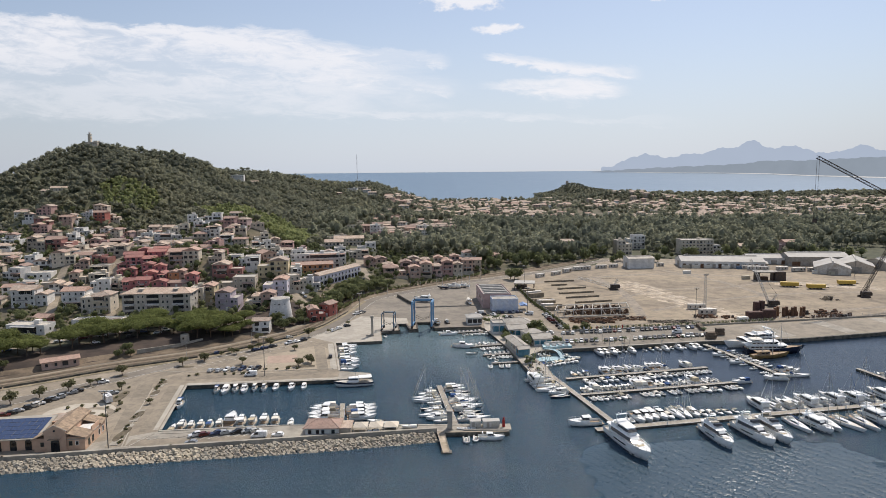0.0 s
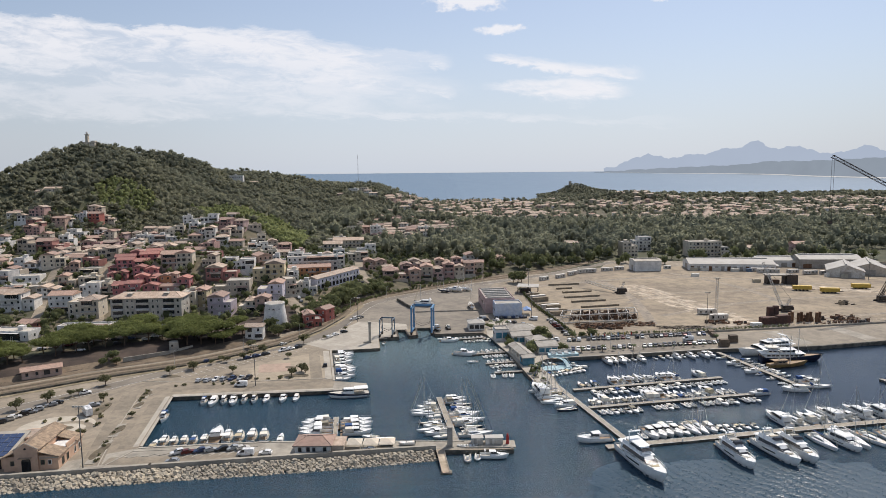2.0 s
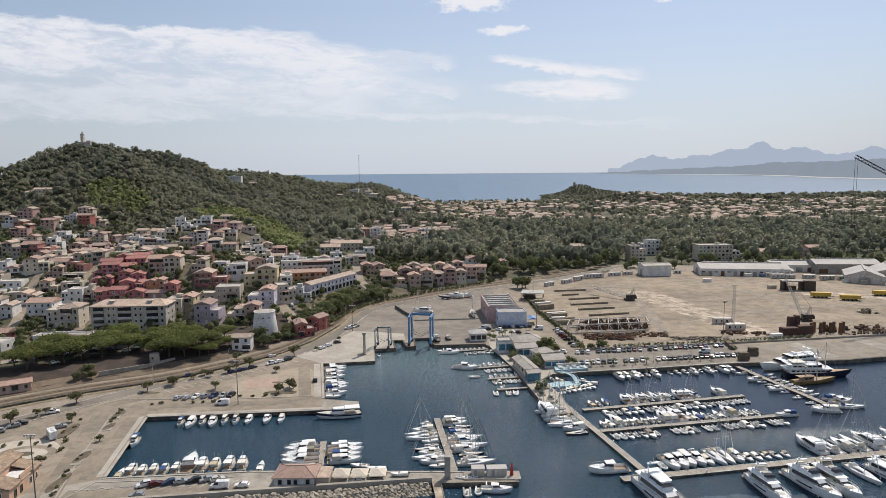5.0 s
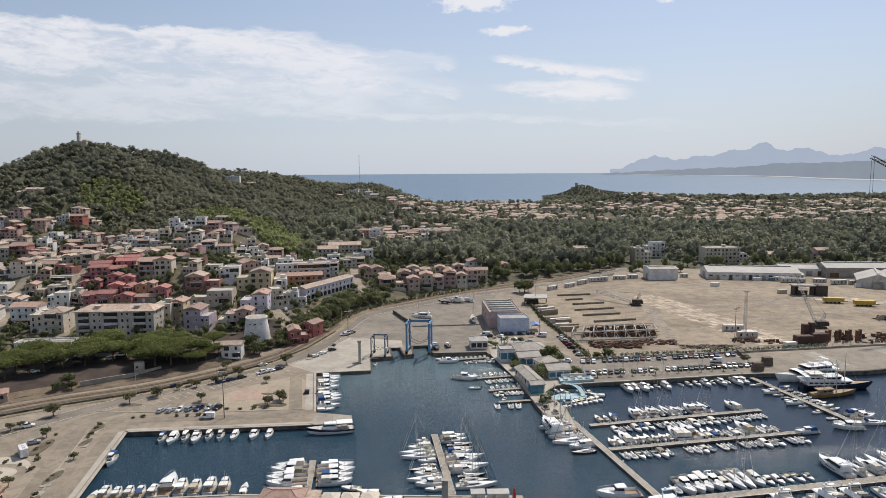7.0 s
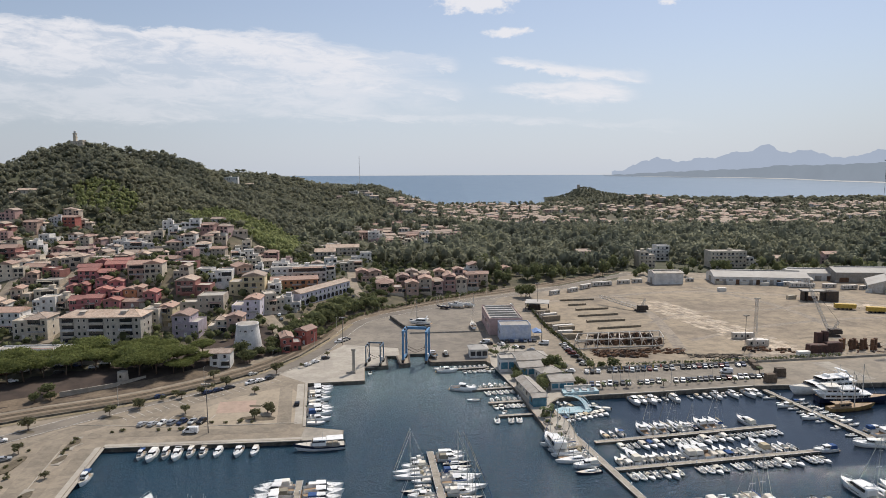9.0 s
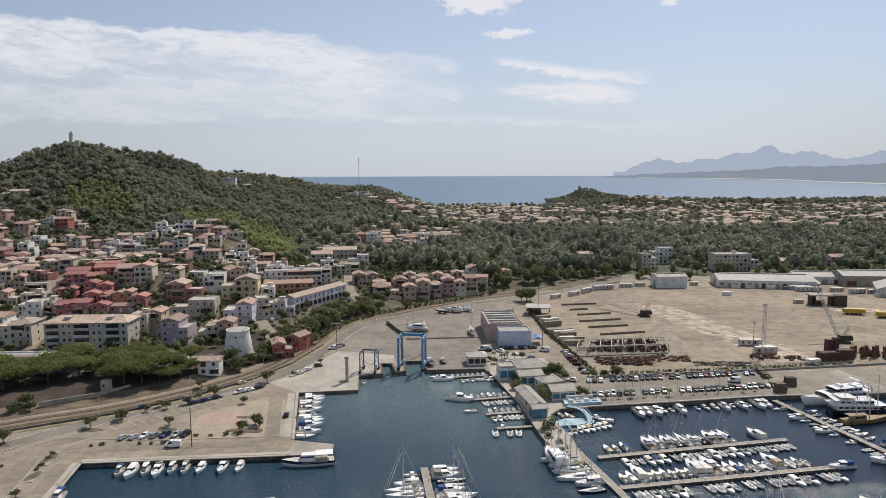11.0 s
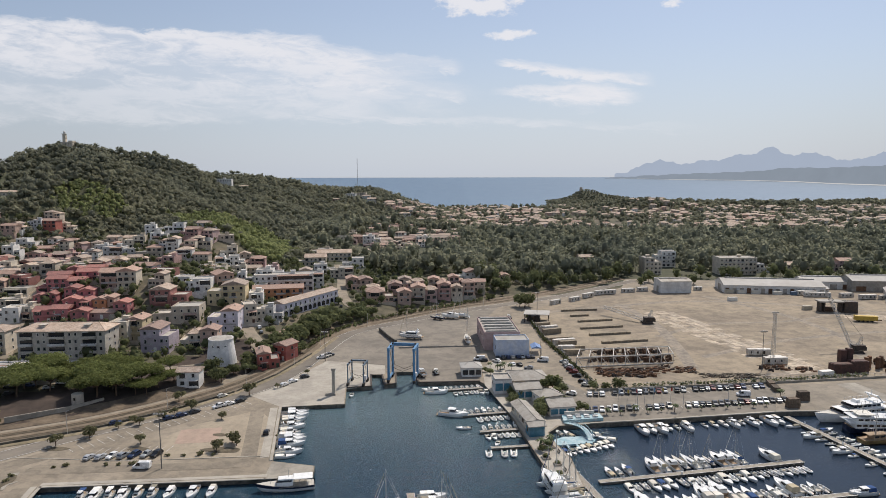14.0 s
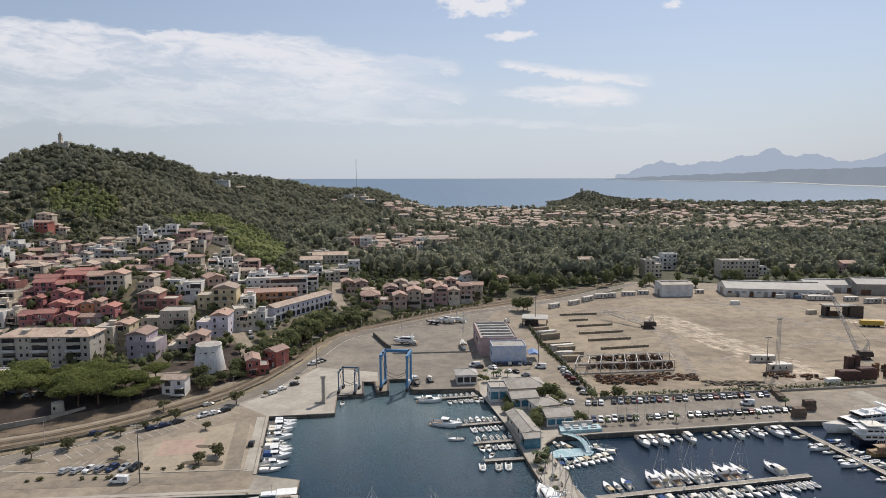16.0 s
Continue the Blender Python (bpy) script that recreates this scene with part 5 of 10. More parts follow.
# pier towards the ships
moor((135, 316), (143, 284), 1, ["open", "dinghy", "open"], 3.2, 1.4, True, 0.1, 0.8)
moor((133.5, 318), (144, 276), -1, ["cruiser", "open", "dinghy"], 3.2, 1.4, True, 0.1, 0.74)
boat("cruiser", 151, 283, -80, 0, 0.8)
boat("cruiser", 151.5, 279, -80, 1, 0.8)
boat("cruiser", 141, 270, 80, 0, 1.0)
boat("sail", 152, 274, -95, 0, 0.8)
moor((186, 269.5), (204, 269.5), 1, ["cruiser", "open"], 4, 1.0, True, 0.1)
moor((186, 266.5), (204, 266.5), -1, ["sail", "cruiser"], 4, 1.0, True, 0.1)
# small pontoons of the west side of the marina
moor((6, 353.6), (22, 357), 1, ["dinghy", "dinghy"], 2.3, 0.8, True, 0.0, 0.7)
moor((9, 352), (23, 355), -1, ["dinghy", "open"], 2.1, 0.9, True, 0.0, 0.85)
moor((14, 325), (29, 328.4), 1, ["open", "dinghy"], 2.3, 0.9, True, 0.0, 0.8)
moor((15, 323), (30, 326.4), -1, ["dinghy"], 2.6, 0.9, True, 0.15, 0.95)
moor((20, 310), (33, 312.4), 1, ["open", "dinghy"], 2.3, 0.9, True, 0.0, 0.75)
moor((20, 308), (33, 310.4), -1, ["dinghy", "dinghy", "open"], 2.1, 0.9, True, 0.0, 0.9)
boat("dinghy", 21.2, 290.8, 178, 1, 1.0)
boat("dinghy", 26.2, 291, 178, 0, 1.05)
boat("dinghy", 29.2, 291.4, 178, 1, 1.05)
boat("open", 24.5, 299.5, 160, 1, 0.8)
boat("open", 13.5, 312.5, 96, 1, 0.95)
boat("cruiser", 9.5, 325.3, 255, 1, 0.95)
boat("cruiser", 2.5, 350.5, 275, 2, 0.95)
boat("open", -0.5, 354, 95, 1, 1.0)
boat("yacht", 38.4, 268.5, 12, 2, 1.15)
# floating berths below the blue terrace
for k in range(8):
    boat("open", 46.2 + k * 2.15, 291.8 + k * 1.0, 198, None, 0.86)
for bx, by, bt in ((46.5, 308.5, 20), (49.5, 307, 25), (58.5, 306.5, 100), (62, 303.5, 70)):
    boat("open", bx, by, bt, None, 0.85)
# long western pier with sailing yachts
moor((-2.6, 262), (3.2, 224), -1, ["sail", "cruiser", "sail", "open"], 3.1, 1.2, True, 0.0, 0.80)
moor((-1.4, 263), (4.4, 224), 1, ["sail", "cruiser", "sail", "cruiser"], 3.2, 1.2, True, 0.0, 0.86)
# short pontoon with cruisers
moor((-39.6, 243), (-37, 226), -1, ["cruiser", "open"], 3.1, 1.4, True, 0.0, 0.95)
moor((-38, 243), (-35.4, 226), 1, ["cruiser", "open"], 3.1, 1.4, True, 0.0, 0.95)
boat("open", -24.5, 226.5, 80, 1, 1.05)
boat("open", -19.5, 224.3, 85, 0, 0.9)
# inner basin
moor((-97, 217.8), (-78, 219.8), 1, ["cruiser", "open", "fishing", "fishing"], 3.2, 0.8, True, 0.0, 0.90)
moor((-78, 219.8), (-60, 221.5), 1, ["fishing", "cruiser", "fishing"], 3.9, 0.8, True, 0.0, 1.12)
boat("open", -55, 226, 5, 0, 0.9)
moor((-96, 264.8), (-74, 267.4), -1, ["fishing", "cruiser", "fishing"], 3.8, 1.0, True, 0.0, 0.85)
for x in (-70, -63.5, -58.5):
    boat("cruiser", x, 263.6 + (x + 70) * 0.08, 182, None, 0.68)
boat("fishing", -102.2, 244.5, 190, 0, 1.0)
boat("fishing", -37.5, 267.6, 100, 1, 0.98)
# east face of the plaza quay
moor((-47.5, 286), (-56, 328), -1, ["fishing", "cruiser", "cruiser", "open"], 3.05, 1.0, True, 0.0, 0.95)
boat("open", -31.5, 347, 185, 1, 0.9)
# at the mole head
boat("dinghy", 7.2, 209.3, 178, 0, 1.1)
boat("dinghy", 10.4, 210.3, 175, 1, 1.0)
boat("cruiser", 15.2, 210.6, 268, 2, 0.9)
for k in range(3):
    b = boat("dinghy", 5.5 + k * 1.9, 215.7, 80, 1, 0.55)
    b.location.z = 1.6
b = boat("open", -12, 217.3, 92, 0, 0.75)
b.location.z = 1.75
b = boat("open", -19, 217.0, 92, 0, 0.7)
b.location.z = 1.75

# ---------------------------------------------------------------- houses
WALLS = {
    "white": (0.70, 0.68, 0.645), "cream": (0.60, 0.53, 0.43), "beige": (0.50, 0.43, 0.35), "yellow": (0.58, 0.48, 0.31), "salmon": (0.52, 0.37, 0.30),
    "rose": (0.48, 0.31, 0.28), "rosewall": (0.47, 0.185, 0.190), "rosepale": (0.50, 0.36, 0.335), "brick": (0.33, 0.16, 0.14), "terra": (0.52, 0.25, 0.13),
    "lilac": (0.44, 0.38, 0.42), "lilacwhite": (0.64, 0.60, 0.66), "grey": (0.52, 0.51, 0.50), "block": (0.47, 0.43, 0.37), "bluewhite": (0.62, 0.68, 0.76), "redhouse": (0.42, 0.14, 0.11),
}
for key, c in WALLS.items():
    M["wall_" + key] = mat(key + "_render_wall", c, 0.9, 0, 0.15, 0.25, 2.0, 0.1, tuple(k * 0.80 for k in c), spread=0.06)
M["tile_rose"] = mat("terracotta_tiles", (0.375, 0.250, 0.198), 0.85, 0, 0.28, 0.35, 3.0, 0.4, (0.33, 0.235, 0.19), spread=0.22)
M["tile_red"] = mat("rose_red_roof_tiles", (0.37, 0.165, 0.140), 0.85, 0, 0.28, 0.35, 3.0, 0.4, (0.30, 0.150, 0.125), spread=0.2)
M["tile_tan"] = mat("faded_roof_tiles", (0.45, 0.36, 0.29), 0.85, 0, 0.28, 0.35, 3.0, 0.4, (0.35, 0.26, 0.20), spread=0.22)
M["flat_roof"] = mat("flat_roof_screed", (0.46, 0.43, 0.38), 0.9, 0, 0.15, 0.2, 2.0, 0.1, (0.34, 0.30, 0.26), spread=0.25)
M["frame"] = random_tint("window_joinery", [rgb("d8d4cc"), rgb("5a3a26"), rgb("e4e2dd"), rgb("3d4a3a"), rgb("8b8f92")], 0.5)
M["pane"] = mat("window_pane", (0.03, 0.034, 0.04), 0.15, 0, 0.1, 1.0, 5.0, 0.0, spec=0.6)
M["railing"] = mat("balcony_rail_paint", (0.45, 0.44, 0.43), 0.5, 0.2)


def window_mesh(name, w, h, slots=(0, 1)):
    """Frame proud of the wall, pane set back in it, as one piece."""
    g = Geo()
    rings = []
    for k, y in ((0.0, 0.02), (0.0, -0.09), (0.11, -0.09), (0.11, -0.01)):
        a, b = w / 2 - k, h / 2 - k
        rings.append([(-a, y, -b), (a, y, -b), (a, y, b), (-a, y, b)])
    g.loft(rings, slots[0], caps=False)
    g.f.append((12, 13, 14, 15))
    g.s.append(slots[1])
    return g.mesh(name, [M["frame"], M["pane"]])


WIN = window_mesh("window", 1.1, 1.45)
WIN_TALL = window_mesh("french_window", 1.3, 2.15)
DOOR = window_mesh("door", 1.3, 2.2, (0, 0))
CHIMNEY = Geo().box((0, 0, 0.5), (0.7, 0.7, 1.6)).box((0, 0, 1.35), (0.9, 0.9, 0.14)).mesh("chimney", M["wall_beige"])
FOOT = []                     # footprints, to keep trees out of houses
hr = random.Random(11)


def roof_geo(w, d, h, kind):
    """A hipped, gabled or flat roof over a body w x d, with eaves at h."""
    o, t = 0.55, 0.22
    W, D = w / 2 + o, d / 2 + o
    g = Geo()
    if kind == "flat":
        p = 0.28
        for c, s in (((0, -d / 2 + p / 2, h + 0.3), (w + 0.1, p, 0.75)), ((0, d / 2 - p / 2, h + 0.3), (w + 0.1, p, 0.75)), ((-w / 2 + p / 2, 0, h + 0.3), (p, d - 2 * p, 0.75)), ((w / 2 - p / 2, 0, h + 0.3), (p, d - 2 * p, 0.75))):
            g.box(c, s)
        g.box((0, 0, h + 0.04), (w - 2 * p, d - 2 * p, 0.2), slot=1)
        return g
    rise = 0.15 * min(w, d) + 0.2
    lo = [(-W, -D, h - 0.1), (W, -D, h - 0.1), (W, D, h - 0.1), (-W, D, h - 0.1)]
    e = [(x, y, z + t) for x, y, z in lo]
    k = min(W, D) * (0.8 if kind == "hip" else 0.0)
    ridge = [(-W + k, 0, h + rise + t), (W - k, 0, h + rise + t)] if w >= d else [(0, -D + k, h + rise + t), (0, D - k, h + rise + t)]
    v = lo + e + ridge
    f = [(3, 2, 1, 0), (0, 1, 5, 4), (1, 2, 6, 5), (2, 3, 7, 6), (3, 0, 4, 7)]
    f += [(4, 5, 9, 8), (6, 7, 8, 9), (5, 6, 9), (7, 4, 8)] if w >= d else [(5, 6, 9, 8), (7, 4, 8, 9), (4, 5, 8), (6, 7, 9)]
    g.raw(v, f)
    # ridge caps
    g.tube(ridge[0], ridge[1], 0.16, n=5)
    for q in (4, 5, 6, 7):
        if k:
            near = min(ridge, key=lambda r: (r[0] - e[q - 4][0]) ** 2 + (r[1] - e[q - 4][1]) ** 2)
            g.tube(e[q - 4], near, 0.13, n=4)
    return g


def openings(ob, g, body_y, x0, w, h, floors, far, rich, side):
    """Windows and doors of one front; far houses take them as one mass."""
    fh = h / floors
    n = max(2, int(w / 3.4))
    for f in range(floors):
        tall = f > 0 and hr.random() < 0.5
        for i in range(n):
            px, zc = x0 - w / 2 + (i + 0.5) * w / n + hr.uniform(-0.15, 0.15), f * fh + fh * 0.52
            if far:
                k = hr.choice((1.0, 1.0, 1.5, 2.2))
                g.box((px, body_y - 0.03, zc), (1.05 * k, 0.1, 1.4 if k < 2 else 2.0), slot=0)
                g.box((px, body_y - 0.06, zc - 0.78 if k < 2 else zc - 1.05), (1.05 * k + 0.3, 0.2, 0.09), slot=1)
            elif f == 0 and i == n // 2:
                part("door", DOOR, None, ob, m=Matrix.Translation((px, body_y - 0.01, 1.06)))
            elif tall and i % 2 == 0:
                part("french_window", WIN_TALL, None, ob, m=Matrix.Translation((px, body_y - 0.01, f * fh + 1.2)))
            else:
                part("window", WIN, None, ob, m=Matrix.Translation((px, body_y - 0.01, zc)))


def house(x, y, rot, w, d, h, wall, roof, floors, label=None, category="house", rich=True, wing=None):
    z = ground(x, y)
    far = y > 445 or not rich
    m = Matrix.Translation((x, y, z)) @ Matrix.Rotation(radians(rot), 4, "Z")
    FOOT.append((x, y, math.hypot(w, d) / 2))
    kind = "flat" if roof == "flat" else "hip" if roof == "hip" else "gable"
    rm = "flat_roof" if roof == "flat" else "tile_rose" if roof in ("rose", "gable") else "tile_tan" if roof == "tan" or hr.random() < 0.5 else "tile_rose"
    if wall == "rosewall":
        rm = "tile_red"
    words = {"rosewall": "rose-red", "rosepale": "pale rose", "lilacwhite": "lilac-white", "bluewhite": "pale blue-white", "redhouse": "red", "terra": "orange-ochre", "brick": "brick-red"}.get(wall, wall)
    size = {1: "single-storey", 2: "two-storey", 3: "three-storey", 4: "four-storey"}[floors]
    label = label or f"{words} rendered {size} house with {'flat screed' if kind == 'flat' else 'hipped tile' if kind == 'hip' else 'low tiled gable'} roof"
    ob = thing("apartment_building" if floors > 3 else "house", m, label, "building" if floors > 3 else category, "houses of the town")
    wm = M["wall_" + wall]
    fh = h / floors
    # main block, and often a lower wing beside it
    wing = (floors >= 2 and w > 9 and w < 26) if wing is None else wing
    side = hr.choice((-1, 1))
    w1 = w * hr.uniform(0.55, 0.7) if wing else w
    x1 = -side * (w - w1) / 2
    blocks = [(x1, 0.0, w1, d, h, kind, floors)]
    if wing:
        drop = fh * hr.choice((0.45, 1.0, 1.0)) if floors > 1 else 0.6
        d2 = d * hr.uniform(0.75, 1.05)
        blocks.append((side * w1 / 2, hr.uniform(-1.2, 1.2), w - w1, d2, h - drop, hr.choice((kind, "flat")), max(1, floors - (1 if drop > 2 else 0))))
    glass = Geo()
    for bx, by, bw, bd, bh, bk, bf in blocks:
        g = Geo().box((bx, by, bh / 2 - 2.5), (bw, bd, bh + 5.0))
        if bk == "gable":
            rise = 0.15 * min(bw, bd)
            for s in (-1, 1):
                if bw >= bd:
                    g.face([(bx + s * bw / 2, by - s * bd / 2, bh - 0.01), (bx + s * bw / 2, by + s * bd / 2, bh - 0.01), (bx + s * bw / 2, by, bh + rise)])
                else:
                    g.face([(bx + s * bw / 2, by + s * bd / 2, bh - 0.01), (bx - s * bw / 2, by + s * bd / 2, bh - 0.01), (bx, by + s * bd / 2, bh + rise)])
        part("wall", g, wm, ob)
        r = roof_geo(bw, bd, bh, bk)
        r.v = [(a + bx, b + by, c) for a, b, c in r.v]
        part("roof", r, [wm, M["flat_roof"]] if bk == "flat" else M[rm if rm != "flat_roof" else "tile_tan"], ob)
        openings(ob, glass, by - bd / 2, bx, bw, bh, bf, far, rich, side)
    if far:
        tagged(part("glazing", glass, [M["pane"], M["frame"]], ob), kind="stuff")
    if kind == "flat" and w > 8 and hr.random() < 0.65:
        part("stair_head", Geo().box((x1 + w1 * 0.15, d * 0.15, h + 1.1), (3.0, 2.6, 2.1)).box((x1 + w1 * 0.15, d * 0.15, h + 2.2), (3.5, 3.1, 0.16)), wm, ob)
    if kind != "flat" and hr.random() < (0.6 if rich else 0.12):
        part("chimney", CHIMNEY, None, ob, m=Matrix.Translation((x1 + w1 * hr.uniform(-0.3, 0.3), d * 0.12, h + 0.5)))
    # garden terrace held by a wall, with a parapet
    if 400 < y < 720 and w < 18 and hr.random() < 0.5:
        tw, td, tx = w * hr.uniform(0.9, 1.35), hr.uniform(3.0, 5.0), hr.uniform(-2, 2)
        g = Geo().box((tx, -d / 2 - td / 2, -2.4), (tw, td, 5.0))
        g.box((tx, -d / 2 - td + 0.12, 0.5), (tw, 0.22, 0.85))
        part("terrace", g, M["wall_" + hr.choice(("white", "cream", "beige", "block", wall))], ob)
    # porch or loggia under a small roof; its shade is painted as a dark back face
    if y < 620 and hr.random() < (0.6 if floors > 1 else 0.3) and w > 6:
        pw = w1 * hr.uniform(0.35, 0.75)
        px = x1 + hr.uniform(-1, 1) * (w1 - pw) * 0.45
        f = hr.randrange(floors)
        hp = fh * 0.97
        rim = [(-1.9, 0), (-1.9, 0.9), (-1.78, 0.9), (-1.78, 0.12), (-0.02, 0.12), (-0.02, hp - 0.16), (-1.95, hp - 0.16), (-1.95, hp), (0.05, hp), (0.05, 0)]
        p = Geo().loft([[(px + sx * pw / 2, -d / 2 + a, f * fh + b) for a, b in rim] for sx in (-1, 1)])
        p.s[4] = 1
        pc = part("porch", p, [wm, M["pane"]], ob)
        if hr.random() < 0.5:
            a, t, q = px - pw / 2 - 0.4, f * fh + fh * 0.96, px + pw / 2 + 0.4
            part("porch_roof", Geo().raw([(a, -d / 2 - 2.3, t), (q, -d / 2 - 2.3, t), (q, -d / 2, t + 0.7), (a, -d / 2, t + 0.7), (a, -d / 2, t), (q, -d / 2, t)], [(0, 1, 2, 3), (1, 5, 2), (0, 3, 4), (1, 0, 4, 5)]), M["tile_rose" if rm == "flat_roof" else rm], pc)
    for f in range(1, floors):
        if rich and w > 7 and (floors > 2 or hr.random() < 0.4):
            for bw, bx in (((w1 * hr.choice((0.34, 0.5, 0.8)), x1),) if w < 26 else ((w * 0.2, -w * 0.3), (w * 0.2, w * 0.05), (w * 0.2, w * 0.36))):
                balc = part("balcony", Geo().box((bx, -d / 2 - 0.65, f * fh - 0.02), (bw, 1.3, 0.18)), wm, ob)
                r = Geo().box((bx, -d / 2 - 1.27, f * fh + 1.0), (bw, 0.06, 0.07)).box((bx, -d / 2 - 1.27, f * fh + 0.5), (bw, 0.04, 0.75) if f % 2 else (bw, 0.04, 0.06))
                for k in range(int(bw / 0.9) + 1):
                    r.box((bx - bw / 2 + 0.03 + k * 0.9, -d / 2 - 1.27, f * fh + 0.53), (0.05, 0.05, 0.95))
                part("railing", r, wm if hr.random() < 0.4 else M["railing"], balc)
    if not far:
        for sx in (-1, 1):
            for f in range(floors):
                part("window", WIN, None, ob, m=Matrix.Translation((x1 + sx * (w1 / 2 + 0.01), 0 if not wing or sx != side else -d * 0.3, f * fh + fh * 0.52)) @ Matrix.Rotation(sx * math.pi / 2, 4, "Z")) if not (wing and sx == side and f < floors - 1) else None
    return ob


def front_apartments(x, y, rot):
    """Four storeys with stacked loggias over a long podium of garages."""
    W, D, H, fh = 39.0, 14.0, 13.2, 3.3
    ob = thing("apartment_building", Matrix.Translation((x, y, ground(x, y))) @ Matrix.Rotation(radians(rot), 4, "Z"), "grey-beige four-storey apartment block with stacked balconies and pale tiled hip roof", "building", "houses of the town")
    FOOT.append((x, y, 16))
    FOOT.append((x - 12, y, 9))
    FOOT.append((x + 12, y, 9))
    part("wall", Geo().box((0, 0, H / 2 - 2.5), (W, D, H + 5)), M["wall_block"], ob)
    part("roof", roof_geo(W + 0.6, D + 0.8, H, "hip"), M["tile_tan"], ob)
    for cx in (-9.5, 10.5):
        part("dormer", Geo().box((cx, -D * 0.22, H + 1.5), (2.6, 3.0, 1.6)).box((cx, -D * 0.22, H + 2.35), (3.1, 3.5, 0.16)), M["wall_block"], ob)
    for f in range(4):
        for bx, bw in ((-15.5, 6.0), (-2.0, 7.5), (12.5, 6.5)):
            b = part("balcony", Geo().box((bx, -D / 2 - 0.75, f * fh + 0.06), (bw, 1.5, 0.2)).box((bx, -D / 2 - 1.42, f * fh + 0.6), (bw, 0.12, 0.95)).box((bx - bw / 2 + 0.06, -D / 2 - 0.75, f * fh + 0.6), (0.12, 1.4, 0.95)).box((bx + bw / 2 - 0.06, -D / 2 - 0.75, f * fh + 0.6), (0.12, 1.4, 0.95)), M["wall_block" if f % 2 else "wall_grey"], ob)
            # dark slab on the wall stands in for the shade of a recessed loggia
            part("loggia_glass", Geo().box((bx, -D / 2 - 0.03, f * fh + 1.55), (bw * 0.92, 0.1, 2.2)), M["pane"], b)
            part("awning", Geo().box((bx - bw * 0.2, -D / 2 - 0.5, f * fh + 2.85), (bw * 0.4, 1.0, 0.12)), M["canvas"], b)
        for wx in (-10.2, -7.6, 3.8, 6.4, 17.6):
            part("window", WIN, None, ob, m=Matrix.Translation((wx, -D / 2 - 0.01, f * fh + 1.75)))
        part("window", WIN, None, ob, m=Matrix.Translation((W / 2 + 0.01, -2.5, f * fh + 1.75)) @ Matrix.Rotation(math.pi / 2, 4, "Z"))
        part("window", WIN, None, ob, m=Matrix.Translation((W / 2 + 0.01, 2.5, f * fh + 1.75)) @ Matrix.Rotation(math.pi / 2, 4, "Z"))
    # podium with garages and a terrace parapet
    part("podium", Geo().box((3, -D / 2 - 5.5, -2.4), (W + 14, 8.0, 5.0)).box((3, -D / 2 - 9.4, 0.55), (W + 14, 0.25, 0.9)), M["wall_grey"], ob)
    for i in range(15):
        part("garage_door", Geo().box((-20 + i * 3.3, -D / 2 - 9.53, -1.5), (2.1, 0.1, 2.3)), M["frame" if i % 3 else "pane"], ob)


def arcade_row(x, y, rot, n=9):
    """A white two-storey terrace with round arches at street level."""
    P, D, H = 4.4, 9.0, 7.4
    W = n * P
    ob = thing("arcade_building", Matrix.Translation((x, y, ground(x, y))) @ Matrix.Rotation(radians(rot), 4, "Z"), "white two-storey terrace with a blue-shaded row of round arches", "building", "houses of the town")
    for k in (-0.36, -0.12, 0.12, 0.36):
        FOOT.append((x + k * W * math.cos(radians(rot)), y + k * W * math.sin(radians(rot)), 9))
    part("wall", Geo().box((0, 0, H / 2 - 2), (W, D, H + 4)), M["wall_lilacwhite"], ob)
    part("roof", roof_geo(W, D, H, "gable"), M["tile_tan"], ob)
    arch = [(-1.5, 0), (1.5, 0), (1.5, 1.6)] + [(1.5 * math.cos(a), 1.6 + 1.3 * math.sin(a)) for a in [i * math.pi / 6 for i in range(1, 6)]] + [(-1.5, 1.6)]
    for i in range(n):
        cx = -W / 2 + (i + 0.5) * P
        part("arch", Geo().loft([[(cx + a, -D / 2 - 0.06, b + 0.1) for a, b in arch], [(cx + a, -D / 2 + 0.3, b + 0.1) for a, b in arch]]), M["pane"], ob)
        part("french_window", WIN_TALL, None, ob, m=Matrix.Translation((cx, -D / 2 - 0.01, 5.0)))
        part("balcony", Geo().box((cx, -D / 2 - 0.5, 3.75), (3.0, 1.0, 0.16)).box((cx, -D / 2 - 0.96, 4.2), (3.0, 0.06, 0.8)), M["wall_white"], ob)


front_apartments(-168, 384, 3)
arcade_row(-79, 478, 65, 12)
house(-257, 405, 8, 20.1, 12.0, 10.4, "white", "tan", 3)
house(-222, 400, 4, 22.4, 11.0, 10.2, "white", "rose", 3)
house(-207, 389, 4, 17.1, 12.0, 10.6, "cream", "hip", 3)
house(-192, 359, 3, 26.4, 8.0, 3.6, "white", "flat", 1)
house(-222, 346, -6, 22.0, 9.0, 4.4, "white", "flat", 1)
house(-227, 367, -10, 8.8, 8.0, 3.6, "brick", "rose", 1)
house(-225, 428, 10, 12.1, 10.0, 7.2, "white", "flat", 2)
house(-237, 449, 10, 12.7, 9.0, 3.6, "cream", "flat", 1)
house(-249, 444, 15, 10.0, 10.0, 7.2, "beige", "rose", 2)
house(-259, 467, 20, 9.5, 9.0, 6.8, "salmon", "rose", 2)
house(-313, 537, 5, 21.0, 12.0, 10.8, "brick", "rose", 3)
house(-331, 589, 10, 11.6, 11.0, 10.8, "white", "flat", 3)
house(-300, 517, 10, 12.2, 11.0, 7.2, "cream", "rose", 2)
